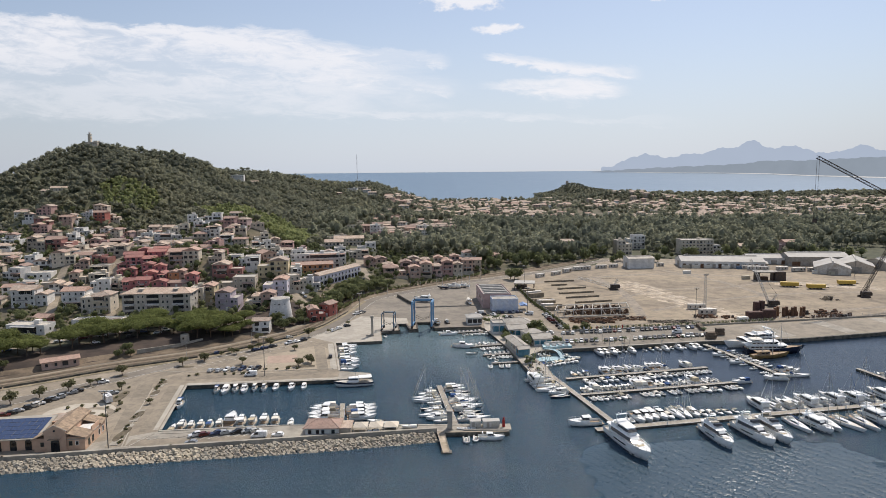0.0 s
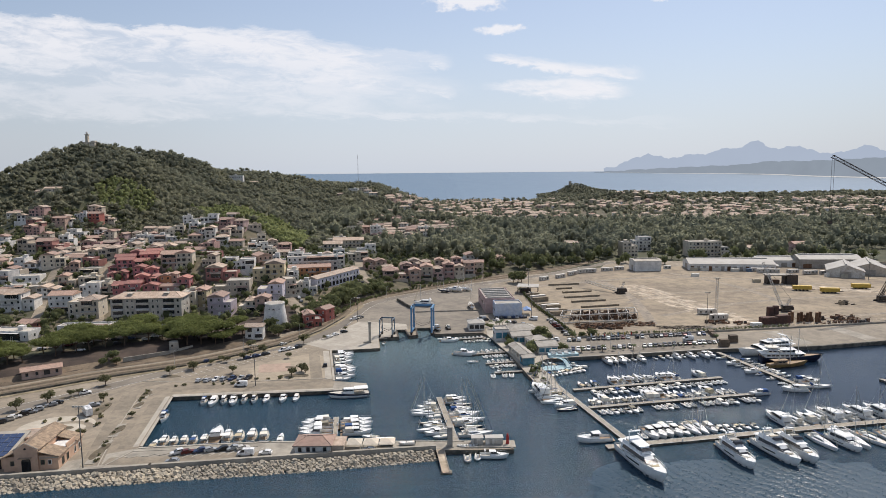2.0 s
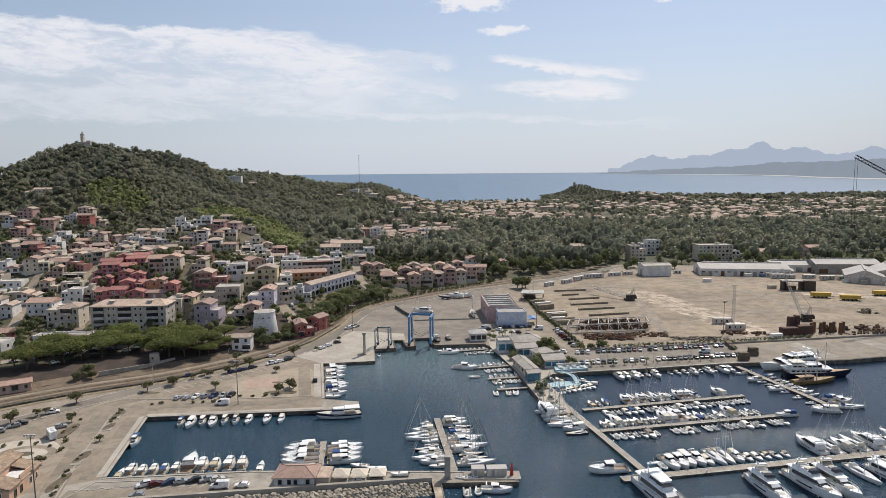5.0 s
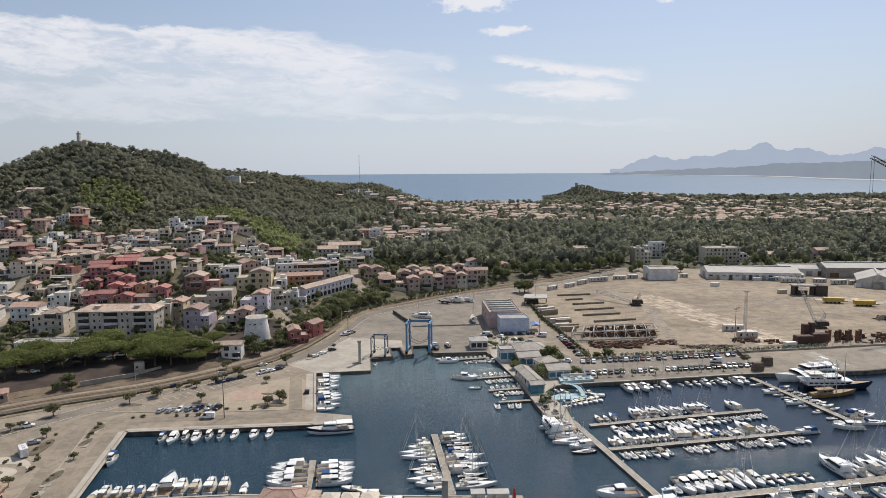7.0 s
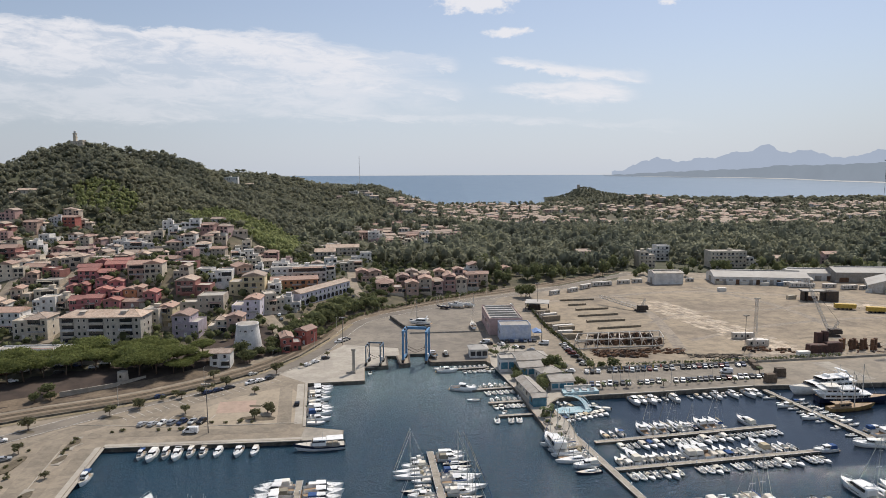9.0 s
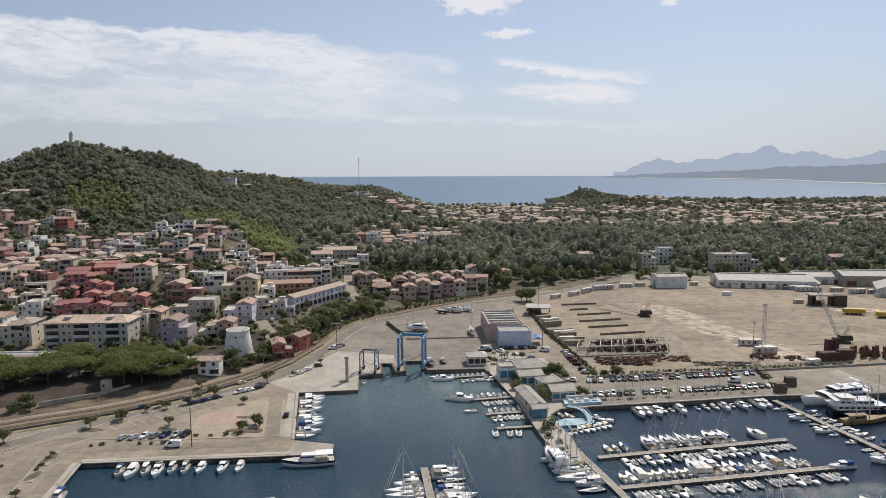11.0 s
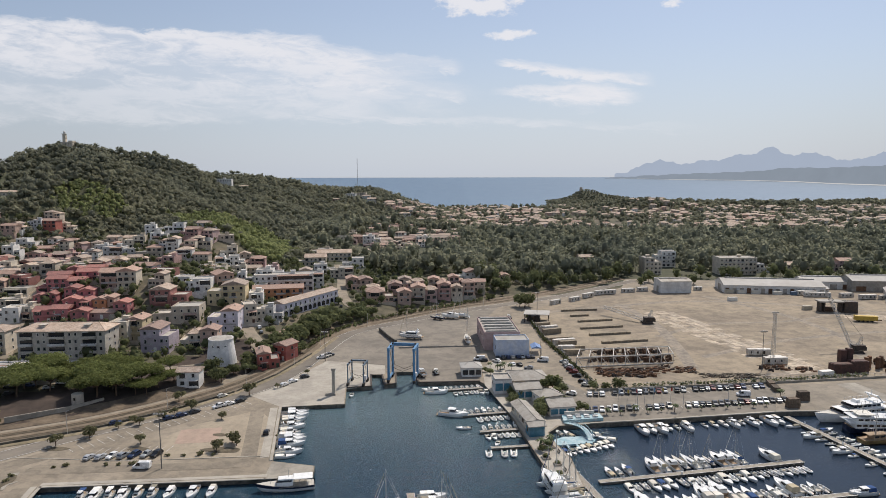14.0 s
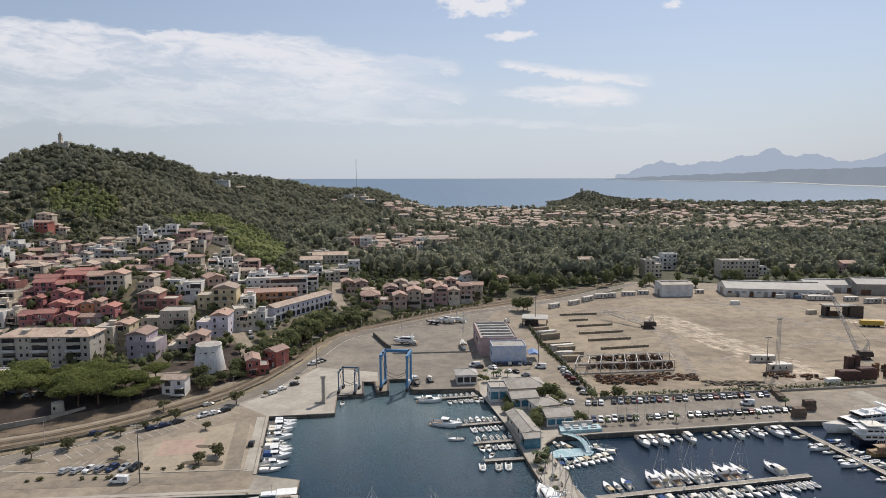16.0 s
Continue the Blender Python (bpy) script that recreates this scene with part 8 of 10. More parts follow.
def hedge(name, pts, w, h, label, n=9, leaf=0.22, mtl="leaf_broad"):
    r = np.random.RandomState(int(abs(pts[0][0]) * 7))
    sets = []
    for (ax, ay), (bx, by) in zip(pts, pts[1:]):
        L = math.hypot(bx - ax, by - ay)
        for i in range(int(L / 1.3)):
            t = (i + r.rand()) * 1.3 / L
            c = (ax + (bx - ax) * t + r.normal() * w * 0.15, ay + (by - ay) * t + r.normal() * w * 0.15, ground(ax + (bx - ax) * t, ay + (by - ay) * t) + h * 0.35)
            k = r.uniform(0.6, 1.15)
            sets.append(leaf_cloud(n, [0.8 * k, w * 0.5 * k, h * 0.5 * k], c, leaf, r, 0.5))
    V, Q = join(sets)
    tagged(new(name, big_mesh(name, V, Q, M[mtl])), label, "hedge", kind="stuff")


hedge("hedge", [(70, 352.5), (100, 356.5), (146, 363), (192, 371)], 2.4, 2.2, "unkempt green hedge along the yard fence", 16, 0.32)
hedge("hedge", [(69.5, 353), (64, 392), (58, 432), (55, 493)], 3.0, 2.6, "unkempt green hedge along the yard fence", 18, 0.34)
for x, y, k in ((-154, 311, 1.0), (-151, 308, 0.8), (-156, 306, 0.7), (-196, 284, 0.8), (-89, 359, 1.3), (-95, 366, 1.2), (-87, 369, 1.1), (-84, 378, 1.1), (-92, 361, 1.0), (-99, 362, 0.9), (-82, 386, 0.8), (-78, 395, 1.4), (-75, 405, 1.6), (-72, 413, 1.7), (-71, 421, 1.8), (-67, 429, 1.9), (-68, 439, 2.0), (-63, 446, 1.9), (-60, 453, 1.7), (-64, 457, 1.9), (-55, 464, 1.7), (-50, 472, 1.6), (-40, 484, 1.3)):
    tree("broad", x, y, k)
hedge("verge_scrub", [(-78, 384), (-66, 412), (-58, 446), (-42, 474), (-10, 506), (40, 548)], 5.0, 2.6, "green scrub along the railway", 16, 0.4)

# ---------------------------------------------------------------- vehicles
WHEEL = Geo().tube((-0.11, 0, 0), (0.11, 0, 0), 0.33, n=10).tube((-0.12, 0, 0), (0.12, 0, 0), 0.17, n=6, slot=1).mesh("wheel", [M["tyre"], M["alloy"]])


def profile(w, rows):
    """A car shell lofted across its width from (y, z) outline points, tucked in towards the top."""
    g = Geo()
    rings = []
    for fx in (-1, -0.93, 0.93, 1):
        k = 0.94 if abs(fx) == 1 else 1.0
        rings.append([(fx * w / 2 * (1 - 0.10 * max(0, z - 0.85)), y * (0.99 if abs(fx) == 1 else 1.0), 0.28 + (z - 0.28) * k) for y, z in rows])
    return g.loft(rings)


def make_car(kind, m, near=True):
    L, w = {"car": (4.15, 1.76), "suv": (4.4, 1.82), "van": (5.2, 1.95)}[kind]
    h = {"car": 1.46, "suv": 1.66, "van": 2.2}[kind]
    f, b = L / 2, -L / 2
    if kind == "van":
        rows = [(b, 0.35), (b, h * 0.97), (b + 0.15, h), (f - 1.7, h), (f - 0.85, 1.25), (f - 0.1, 1.0), (f, 0.75), (f, 0.32)]
        glass = [(f - 1.72, h - 0.12), (f - 0.86, 1.3), (f - 1.05, 1.22), (f - 2.4, 1.22), (f - 2.4, h - 0.14)]
    else:
        rows = [(b, 0.35), (b, 0.92), (b + 0.25, 1.0), (b + 0.55, h - 0.08), (b + 1.1, h), (f - 2.1, h), (f - 1.25, 0.98), (f - 0.2, 0.82), (f, 0.62), (f, 0.32)]
        glass = [(b + 0.34, 1.02), (b + 0.62, h - 0.12), (b + 1.1, h - 0.06), (f - 2.1, h - 0.06), (f - 1.3, 1.02)]
    names = {"car": ("car", "parked hatchback car in weathered paint on the asphalt"), "suv": ("car", "parked estate car in weathered paint on the asphalt"), "van": ("van", "parked white delivery van on the asphalt")}[kind]
    ob = thing(names[0], m, names[1], "car" if kind != "van" else "van", "parked cars")
    part("body", profile(w, rows), M["carwhite"] if kind == "van" else M["car"], ob)
    g = Geo()
    g.loft([[(x, y, z) for y, z in glass] for x in (-w / 2 * 0.955, w / 2 * 0.955)])
    if near or kind == "van":
        part("glazing", g, M["darkglass"], ob)
        g = Geo()
    if kind != "van":
        for (y0, z0), (y1, z1) in (((f - 1.28, 1.0), (f - 2.08, h - 0.03)), ((b + 0.58, h - 0.1), (b + 0.27, 1.02))):
            n = Vector((0, z1 - z0, -(y1 - y0))).normalized() * 0.02
            if n.z < 0:
                n = -n
            g.face([Vector((-w * 0.41, y0, z0)) + n, Vector((w * 0.41, y0, z0)) + n, Vector((w * 0.39, y1, z1)) + n, Vector((-w * 0.39, y1, z1)) + n])
        part("windscreen" if near else "glazing", g, M["darkglass"], ob)
    else:
        part("windscreen", Geo().raw([(-0.85, f - 0.83, 1.28), (0.85, f - 0.83, 1.28), (0.8, f - 1.66, h - 0.05), (-0.8, f - 1.66, h - 0.05)], [(0, 1, 2, 3)]), M["darkglass"], ob)
    axle = Geo()
    for sx in (-1, 1):
        for y in (b + 0.8, f - 0.85):
            if near:
                part("wheel", WHEEL, None, ob, m=Matrix.Translation((sx * (w / 2 - 0.1), y, 0.33)))
            else:
                axle.tube((sx * (w / 2 - 0.2), y, 0.33), (sx * (w / 2), y, 0.33), 0.33, n=9)
    if not near:
        axle.box((0, 0, 0.33), (w * 0.8, f - b - 1.2, 0.12))
        part("running_gear", axle, M["tyre"], ob)
    return ob


car_rnd = random.Random(23)


def car(x, y, turn, kind=None):
    kind = kind or car_rnd.choice(("car", "car", "suv"))
    m = Matrix.Translation((x, y, ground(x, y) + 0.06)) @ Matrix.Rotation(radians(turn + car_rnd.uniform(-3, 3)), 4, "Z")
    key = "vehicle", kind, y < 300
    if key not in TEMPLATES:
        TEMPLATES[key] = make_car(kind, m, y < 300)
        return TEMPLATES[key]
    return copy_thing(TEMPLATES[key], m)


def car_row(a, b, n, turn, skip=0.0):
    for i in range(n):
        t = i / max(1, n - 1)
        if car_rnd.random() >= skip:
            car(a[0] + (b[0] - a[0]) * t + car_rnd.uniform(-0.2, 0.2), a[1] + (b[1] - a[1]) * t + car_rnd.uniform(-0.3, 0.3), turn + car_rnd.choice((0, 180)))


car_row((64, 344.2), (137, 355), 29, -8, 0.05)
car_row((60, 326.4), (141, 338.6), 32, -8, 0.08)
car_row((61.5, 390), (65, 356), 9, 60, 0.05)
car_row((31, 396.5), (48, 398.5), 8, 3)
car_row((-103.6, 283.5), (-83.5, 286.2), 7, -16)
car_row((-84, 211.6), (-64, 215), 7, -62)
car_row((-161, 231), (-148.5, 258), 12, -55, 0.05)
car_row((-93, 317), (-73, 335.5), 7, -42, 0.15)
car_row((-54, 396), (-50.5, 402), 4, -70)
car_row((-36, 512), (-8, 532), 11, -60)
for x, y, a, k in ((-144, 269, -62, "suv"), (-133, 255, -60, "car"), (-83, 205.5, 92, "car"), (-62, 210.5, 92, "van"), (-56, 211, 92, "car"), (-84, 277, 95, "van"), (-54, 304, 10, "car"), (-61, 355, -35, "car"), (-58.5, 360, -40, "car"), (-55, 366, -60, "car"), (125, 344, 85, "van"),
                   (40, 385, 30, "car"), (37, 386, 20, "car"), (44, 380, 80, "car"), (52, 392, 80, "van"), (30, 391, 40, "suv"), (22, 394, 95, "van"), (24, 392, 95, "car"), (-140, 203.5, 92, "van"), (-128, 203.5, 92, "car"), (-24, 212.6, 92, "car"), (55, 352, 70, "car"), (57, 345, 70, "suv"),
                   (-110, 312, -48, "car"), (-82, 341, -42, "car"), (-102, 447, 10, "car"), (-98, 440, 20, "car"), (-94, 432, 25, "suv"), (-91, 425, 25, "car"), (-206, 413, 20, "car"), (-55, 470, 10, "car"), (-60, 490, 10, "car"), (-152, 341, -60, "car"), (-163, 334, -60, "car"), (-175, 322, -50, "car")):
    car(x, y, a, k)


def motorhome(x, y, turn):
    ob = thing("motorhome", Matrix.Translation((x, y, 1.52)) @ Matrix.Rotation(radians(turn), 4, "Z"), "white motorhome parked on the asphalt", "motorhome")
    side = [(-3.4, 0.45), (-3.4, 2.9), (-3.1, 3.05), (1.5, 3.05), (2.5, 2.75), (2.7, 2.2), (1.9, 2.05), (2.75, 1.25), (3.4, 1.05), (3.5, 0.45)]
    part("body", Geo().loft([[(sx, a, b) for a, b in side] for sx in (-1.12, 1.12)]), M["carwhite"], ob)
    part("windscreen", Geo().raw([(-0.9, 2.0, 2.02), (0.9, 2.0, 2.02), (0.95, 2.78, 1.3), (-0.95, 2.78, 1.3)], [(3, 2, 1, 0)]), M["darkglass"], ob)
    for sx in (-1, 1):
        for yy, w in ((-2.3, 1.0), (-0.4, 1.3), (2.05, 0.7)):
            part("window", Geo().box((sx * 1.12, yy, 1.95 if yy < 2 else 1.6), (0.06, w, 0.6 if yy < 2 else 0.5)), M["darkglass"], ob)
        part("side_stripe", Geo().box((sx * 1.125, -0.6, 1.05), (0.04, 5.2, 0.16)), M["navy"], ob)
        for yy in (-1.9, 2.6):
            part("wheel", WHEEL, None, ob, m=Matrix.Translation((sx * 0.98, yy, 0.33)))
    for yy in (-2.2, -0.2):
        part("roof_hatch", Geo().box((0, yy, 3.1), (0.7, 0.7, 0.12)), M["alloy"], ob)
    part("awning_roll", Geo().tube((1.16, -2.6, 2.8), (1.16, 1.0, 2.8), 0.09, n=6), M["alloy"], ob)


motorhome(-131, 246.5, 40)

# ---------------------------------------------------------------- harbour buildings
M["peach"] = mat("peach_render_wall", (0.56, 0.38, 0.27), 0.9, 0, 0.10, 0.25, 2.0, 0.1, (0.47, 0.31, 0.22))
M["tile_brown"] = mat("old_brown_roof_tiles", (0.345, 0.255, 0.175), 0.9, 0, 0.36, 0.5, 3.5, 0.5, (0.225, 0.165, 0.115))
M["solar"] = mat("solar_glass", (0.03, 0.05, 0.11), 0.2, 0, 0.1, 1.0, 5.0, 0.0, (0.045, 0.07, 0.15), spec=0.6)
M["metal_roof"] = mat("pale_sheet_roof", (0.40, 0.385, 0.355), 0.7, 0.0, 0.08, 0.08, 1.5, 0.05, (0.34, 0.32, 0.29))
M["grey_roof"] = mat("grey_pavilion_roof", (0.36, 0.335, 0.295), 0.75, 0, 0.16, 0.3, 2.5, 0.1, (0.27, 0.245, 0.21))
M["blue_wall"] = mat("pale_blue_render", (0.41, 0.475, 0.60), 0.85, 0, 0.16, 0.25, 2.0, 0.1, (0.52, 0.55, 0.60))
M["turquoise"] = mat("turquoise_painted_deck", (0.24, 0.40, 0.45), 0.6, 0, 0.15, 0.5, 3.0, 0.05, (0.42, 0.52, 0.54))
M["teal_glass"] = mat("teal_glazing", (0.05, 0.16, 0.22), 0.2, 0, 0.1, 0.5, 3.0, 0.0, (0.08, 0.22, 0.30))
M["lift_blue"] = mat("blue_lift_paint", (0.125, 0.255, 0.40), 0.5, 0.1, 0.15, 0.8, 4.0, 0.05, (0.10, 0.24, 0.42))
M["dark_steel"] = mat("dark_steel", (0.055, 0.05, 0.048), 0.7, 0.3, 0.3, 0.8, 4.0, 0.2, (0.10, 0.07, 0.05))
M["mast_grey"] = mat("galvanised_mast", (0.20, 0.19, 0.18), 0.55, 0.5, 0.15, 0.5, 4.0, 0.0)
M["maroon"] = mat("maroon_primed_steel", (0.105, 0.052, 0.042), 0.75, 0.2, 0.3, 0.6, 4.0, 0.2, (0.065, 0.04, 0.035))
M["rust"] = mat("rusty_steel", (0.20, 0.11, 0.065), 0.85, 0.2, 0.3, 0.6, 4.0, 0.3, (0.12, 0.07, 0.045), spread=0.35)
M["steel_white"] = mat("weathered_white_steel", (0.58, 0.56, 0.52), 0.6, 0.1, 0.15, 0.5, 4.0, 0.1, (0.42, 0.37, 0.31))
M["crane_yellow"] = mat("crane_yellow_paint", (0.52, 0.36, 0.06), 0.55, 0.1, 0.2, 0.5, 4.0, 0.1, (0.42, 0.28, 0.06))
M["hull_ochre"] = mat("faded_ochre_hull", (0.30, 0.20, 0.07), 0.7, 0, 0.25, 0.8, 4.0, 0.2, (0.18, 0.11, 0.05))
M["crate"] = mat("dark_crate_timber", (0.10, 0.075, 0.055), 0.9, 0, 0.3, 0.8, 4.0, 0.3, (0.17, 0.13, 0.095), spread=0.2)
M["container"] = random_tint("container_paint", [rgb("d8d4cb"), rgb("8c3b30"), rgb("c9c5bb"), rgb("5a6d82"), rgb("b5ac9a"), rgb("e2dfd8")], 0.6)
M["pallet"] = mat("stacked_concrete_blocks", (0.30, 0.25, 0.18), 0.9, 0, 0.25, 0.5, 3.0, 0.3, (0.22, 0.18, 0.13), spread=0.15)


def clubhouse():
    """The peach harbour building with tiled roofs and a solar wing."""
    ob = thing("harbour_office", Matrix.Translation((-124, 209, 1.5)) @ Matrix.Rotation(radians(6), 4, "Z"), "peach rendered harbour office with tan tiled roofs and solar wing", "building")
    FOOT.append((-124, 209, 12))
    part("wall", Geo().box((0, 0, 2.1), (15.5, 16, 4.6)).box((-1, 0.6, 3.3), (6.6, 18.4, 6.8)), M["peach"], ob)
    # nave with its tall front gable, aisles with lean-to roofs
    ends = [[(-4.7, y, 6.5), (-1, y, 8.2), (2.7, y, 6.5), (2.7, y, 6.25), (-1, y, 7.95), (-4.7, y, 6.25)] for y in (-8.2, 10.2)]
    part("nave_roof", Geo().loft(ends), M["tile_brown"], ob)
    part("front_gable", Geo().loft([[(-4.4, y, 6.0), (2.4, y, 6.0), (2.4, y, 6.7), (0.9, y, 7.6), (-1, y, 8.6), (-2.9, y, 7.6), (-4.4, y, 6.7)] for y in (-8.75, -8.25)]), M["peach"], ob)
    part("gable_coping", Geo().tube((2.5, -8.5, 6.75), (-1, -8.5, 8.68), 0.16, n=5).tube((-4.5, -8.5, 6.75), (-1, -8.5, 8.68), 0.16, n=5), M["pale_concrete"], ob)
    part("gable_oculus", Geo().tube((-1, -8.72, 7.0), (-1, -8.8, 7.0), 0.35, n=12), M["darkglass"], ob)
    for x0, x1, y0, y1 in ((2.35, 8.4, -8.6, -2.2), (2.35, 8.4, 3.4, 8.6), (-4.35, -8.4, -8.6, 8.6)):
        a, b = [(x0, y0, 6.0), (x1, y0, 4.25), (x1, y0, 4.0), (x0, y0, 5.7)], [(x0, y1, 6.0), (x1, y1, 4.25), (x1, y1, 4.0), (x0, y1, 5.7)]
        part("aisle_roof", Geo().loft([a, b] if x1 > x0 else [b, a]), M["tile_brown"], ob)
    part("court_terrace", Geo().box((5.2, 0.6, 4.42), (5.0, 5.4, 0.1)), M["wall_white"], ob)
    part("court_wall", Geo().box((7.6, 0.6, 4.9), (0.3, 5.6, 1.2)), M["peach"], ob)
    part("portal", Geo().box((-1, -8.66, 1.5), (2.6, 0.1, 3.0)).tube((-1, -8.62, 3.0), (-1, -8.72, 3.0), 1.3, n=14), M["darkglass"], ob)
    part("portal_awning", Geo().box((-1, -9.2, 4.35), (3.6, 1.2, 0.12)), M["tile_brown"], ob)
    part("cornice", Geo().box((5.2, -8.05, 3.75), (5.4, 0.25, 0.25)).box((7.8, 0, 3.75), (0.25, 16.2, 0.25)), M["pale_concrete"], ob)
    part("round_tower", Geo().tube((-7.5, 7.5, 0), (-7.5, 7.5, 5.2), 4.0, n=18).tube((-7.5, 7.5, 5.2), (-7.5, 7.5, 5.6), 4.2, n=18), M["peach"], ob)
    part("dish_roof", Geo().tube((-7.5, 7.5, 5.62), (-7.5, 7.5, 5.7), 3.6, n=18), M["tile_tan"], ob)
    for i, (x, z) in enumerate(((3.4, 2.4), (5.4, 2.4), (-5.2, 2.4))):
        part("window", WIN, None, ob, m=Matrix.Translation((x, -8.02, z)))
    for y in (-5, -2, 3, 6):
        part("window", WIN_TALL, None, ob, m=Matrix.Translation((7.77, y, 1.6)) @ Matrix.Rotation(math.pi / 2, 4, "Z"))
    wing = part("wing", Geo().box((-24, 0.5, 1.9), (33, 13, 4.2)), M["peach"], ob)
    part("wing_roof", Geo().raw([(-41, -6.6, 3.9), (-7.2, -6.6, 3.9), (-7.2, 7.6, 6.6), (-41, 7.6, 6.6), (-41, -6.6, 3.6), (-7.2, -6.6, 3.6), (-7.2, 7.6, 3.6), (-41, 7.6, 3.6)], [(0, 1, 2, 3), (4, 5, 1, 0), (5, 6, 2, 1), (6, 7, 3, 2), (7, 4, 0, 3)]), M["pale_concrete"], wing)
    panel = Geo().box((0, 0, 0), (1.9, 2.3, 0.06)).mesh("solar_panel", M["solar"])
    a = math.atan2(2.7, 14.2)
    for i in range(16):
        for j in range(5):
            part("solar_panel", panel, None, wing, m=Matrix.Translation((-39.4 + i * 2.02, -5.0 + j * 2.42, 4.32 + j * 2.42 * math.tan(a))) @ Matrix.Rotation(a, 4, "X"))
    for i in range(7):
        part("arched_opening", Geo().box((-38 + i * 4.6, -6.03, 1.3), (2.0, 0.08, 2.6)).tube((-38 + i * 4.6, -5.99, 2.6), (-38 + i * 4.6, -6.07, 2.6), 1.0, n=12), M["darkglass"], ob)


clubhouse()


def mole_hut():
    ob = thing("mole_hut", Matrix.Translation((-41, 214, 1.5)), "white mole hut with terracotta hip roof and dark windows", "hut")
    part("wall", Geo().box((0, 0, 1.6), (11, 8, 3.4)), M["wall_white"], ob)
    part("roof", roof_geo(11.2, 8.2, 3.2, "hip"), M["tile_rose"], ob)
    part("eaves", Geo().box((0, 0, 3.15), (12.3, 9.3, 0.12)), M["wall_white"], ob)
    for x in (-4, -1.4, 0.4, 3.8):
        part("window", WIN, None, ob, m=Matrix.Translation((x, -4.02, 1.9)))
    part("annex", Geo().box((7.4, 0.6, 1.2), (4.0, 6.6, 2.6)), M["wall_beige"], ob)
    part("annex_roof", Geo().box((7.4, 0.6, 2.6), (4.6, 7.2, 0.25)), M["tile_tan"], ob)
    for i in range(3):
        o = thing("awning", Matrix.Translation((-28.5 + i * 5.2, 215, 1.5)), "cream canvas awning pavilion on the mole", "awning", "awnings on the mole")
        part("canvas_roof", Geo().raw([(-2.4, -2.6, 2.3), (2.4, -2.6, 2.3), (2.4, 2.6, 2.3), (-2.4, 2.6, 2.3), (0, 0, 3.3)], [(0, 1, 4), (1, 2, 4), (2, 3, 4), (3, 0, 4), (3, 2, 1, 0)]), M["wall_cream"], o)
        for sx in (-2.2, 2.2):
            for sy in (-2.4, 2.4):
                part("post", Geo().tube((sx, sy, 0), (sx, sy, 2.3), 0.07), M["steel_white"], o)
        if i == 2:
            break
    for bx, bw in ((10.6, 3.6), (16.0, 5.6)):
        cb = thing("equipment_cabin", Matrix.Translation((bx, 217.6, 1.85)) @ Matrix.Rotation(radians(2), 4, "Z"), "pale grey equipment cabin on the mole head", "cabin", "cabins on the mole head")
        part("cabin_wall", Geo().box((0, 0, 1.05), (bw, 2.6, 2.1)), M["steel_white"], cb)
        part("cabin_roof", Geo().box((0, 0, 2.15), (bw + 0.3, 2.9, 0.12)), M["metal_roof"], cb)
        part("cabin_door", Geo().box((-bw * 0.2, -1.32, 0.95), (0.9, 0.06, 1.8)), M["grey_roof"], cb)
    ob = thing("equipment_column", Matrix.Translation((1.8, 216, 1.5)), "tall grey-green steel equipment column on the mole", "column")
    part("cabinet", Geo().box((0, 0, 3.2), (1.7, 1.5, 6.4)).box((0, 0, 6.5), (1.9, 1.7, 0.2)), M["grey_roof"], ob)
    part("foot", Geo().box((0, 0, 0.15), (2.4, 2.2, 0.3)), M["concrete"], ob)
    ob = thing("beacon", Matrix.Translation((20.3, 217, 1.85)), "red port entry beacon on the mole head", "beacon")
    part("column", Geo().tube((0, 0, 0), (0, 0, 2.6), 0.55, 0.45, 10), M["red"], ob)
    part("lantern", Geo().tube((0, 0, 2.6), (0, 0, 3.2), 0.3, n=8).tube((0, 0, 3.2), (0, 0, 3.5), 0.35, 0.05, 8), M["red"], ob)


mole_hut()


def floodlight(x, y, h, label="tall slender steel floodlight mast", lattice=False):
    ob = thing("light_mast", Matrix.Translation((x, y, 1.5)), label, "lamp post", "tall light masts")
    g = Geo()
    if lattice:
        for sx, sy in ((-1, -1), (1, -1), (1, 1), (-1, 1)):
            g.tube((sx * 0.7, sy * 0.7, 0), (sx * 0.45, sy * 0.45, h), 0.09, n=4)
        for k in range(int(h / 1.4)):
            for (ax, ay), (bx, by) in (((-1, -1), (1, -1)), ((1, -1), (1, 1)), ((1, 1), (-1, 1)), ((-1, 1), (-1, -1))):
                w0, w1 = 0.7 - 0.25 * k * 1.4 / h, 0.7 - 0.25 * (k + 1) * 1.4 / h
                g.tube((ax * w0, ay * w0, k * 1.4), (bx * w1, by * w1, k * 1.4 + 1.4), 0.045, n=3, cap=False)
    else:
        g.tube((0, 0, 0), (0, 0, h), 0.19, 0.10, 8)
    part("pole", g, M["steel_white"] if lattice else M["mast_grey"], ob)
    part("crossarm", Geo().box((0, 0, h), (3.0, 0.25, 0.2)).box((0, 0, h - 0.6), (2.0, 0.2, 0.15)), M["dark_steel"], ob)
    for x in (-1.3, -0.45, 0.45, 1.3):
        part("floodlight", Geo().box((x, -0.25, h + 0.2), (0.6, 0.35, 0.45)), M["steel_white"], ob)


floodlight(-107, 199.8, 20)
floodlight(-78, 277, 17)
floodlight(-51, 392, 14)
floodlight(148, 378, 18)
floodlight(156, 385, 25, "white lattice floodlight tower in the yard", True)
floodlight(52, 400, 15)
floodlight(60, 478, 17)
floodlight(330, 520, 20)
floodlight(-25, 492, 15)


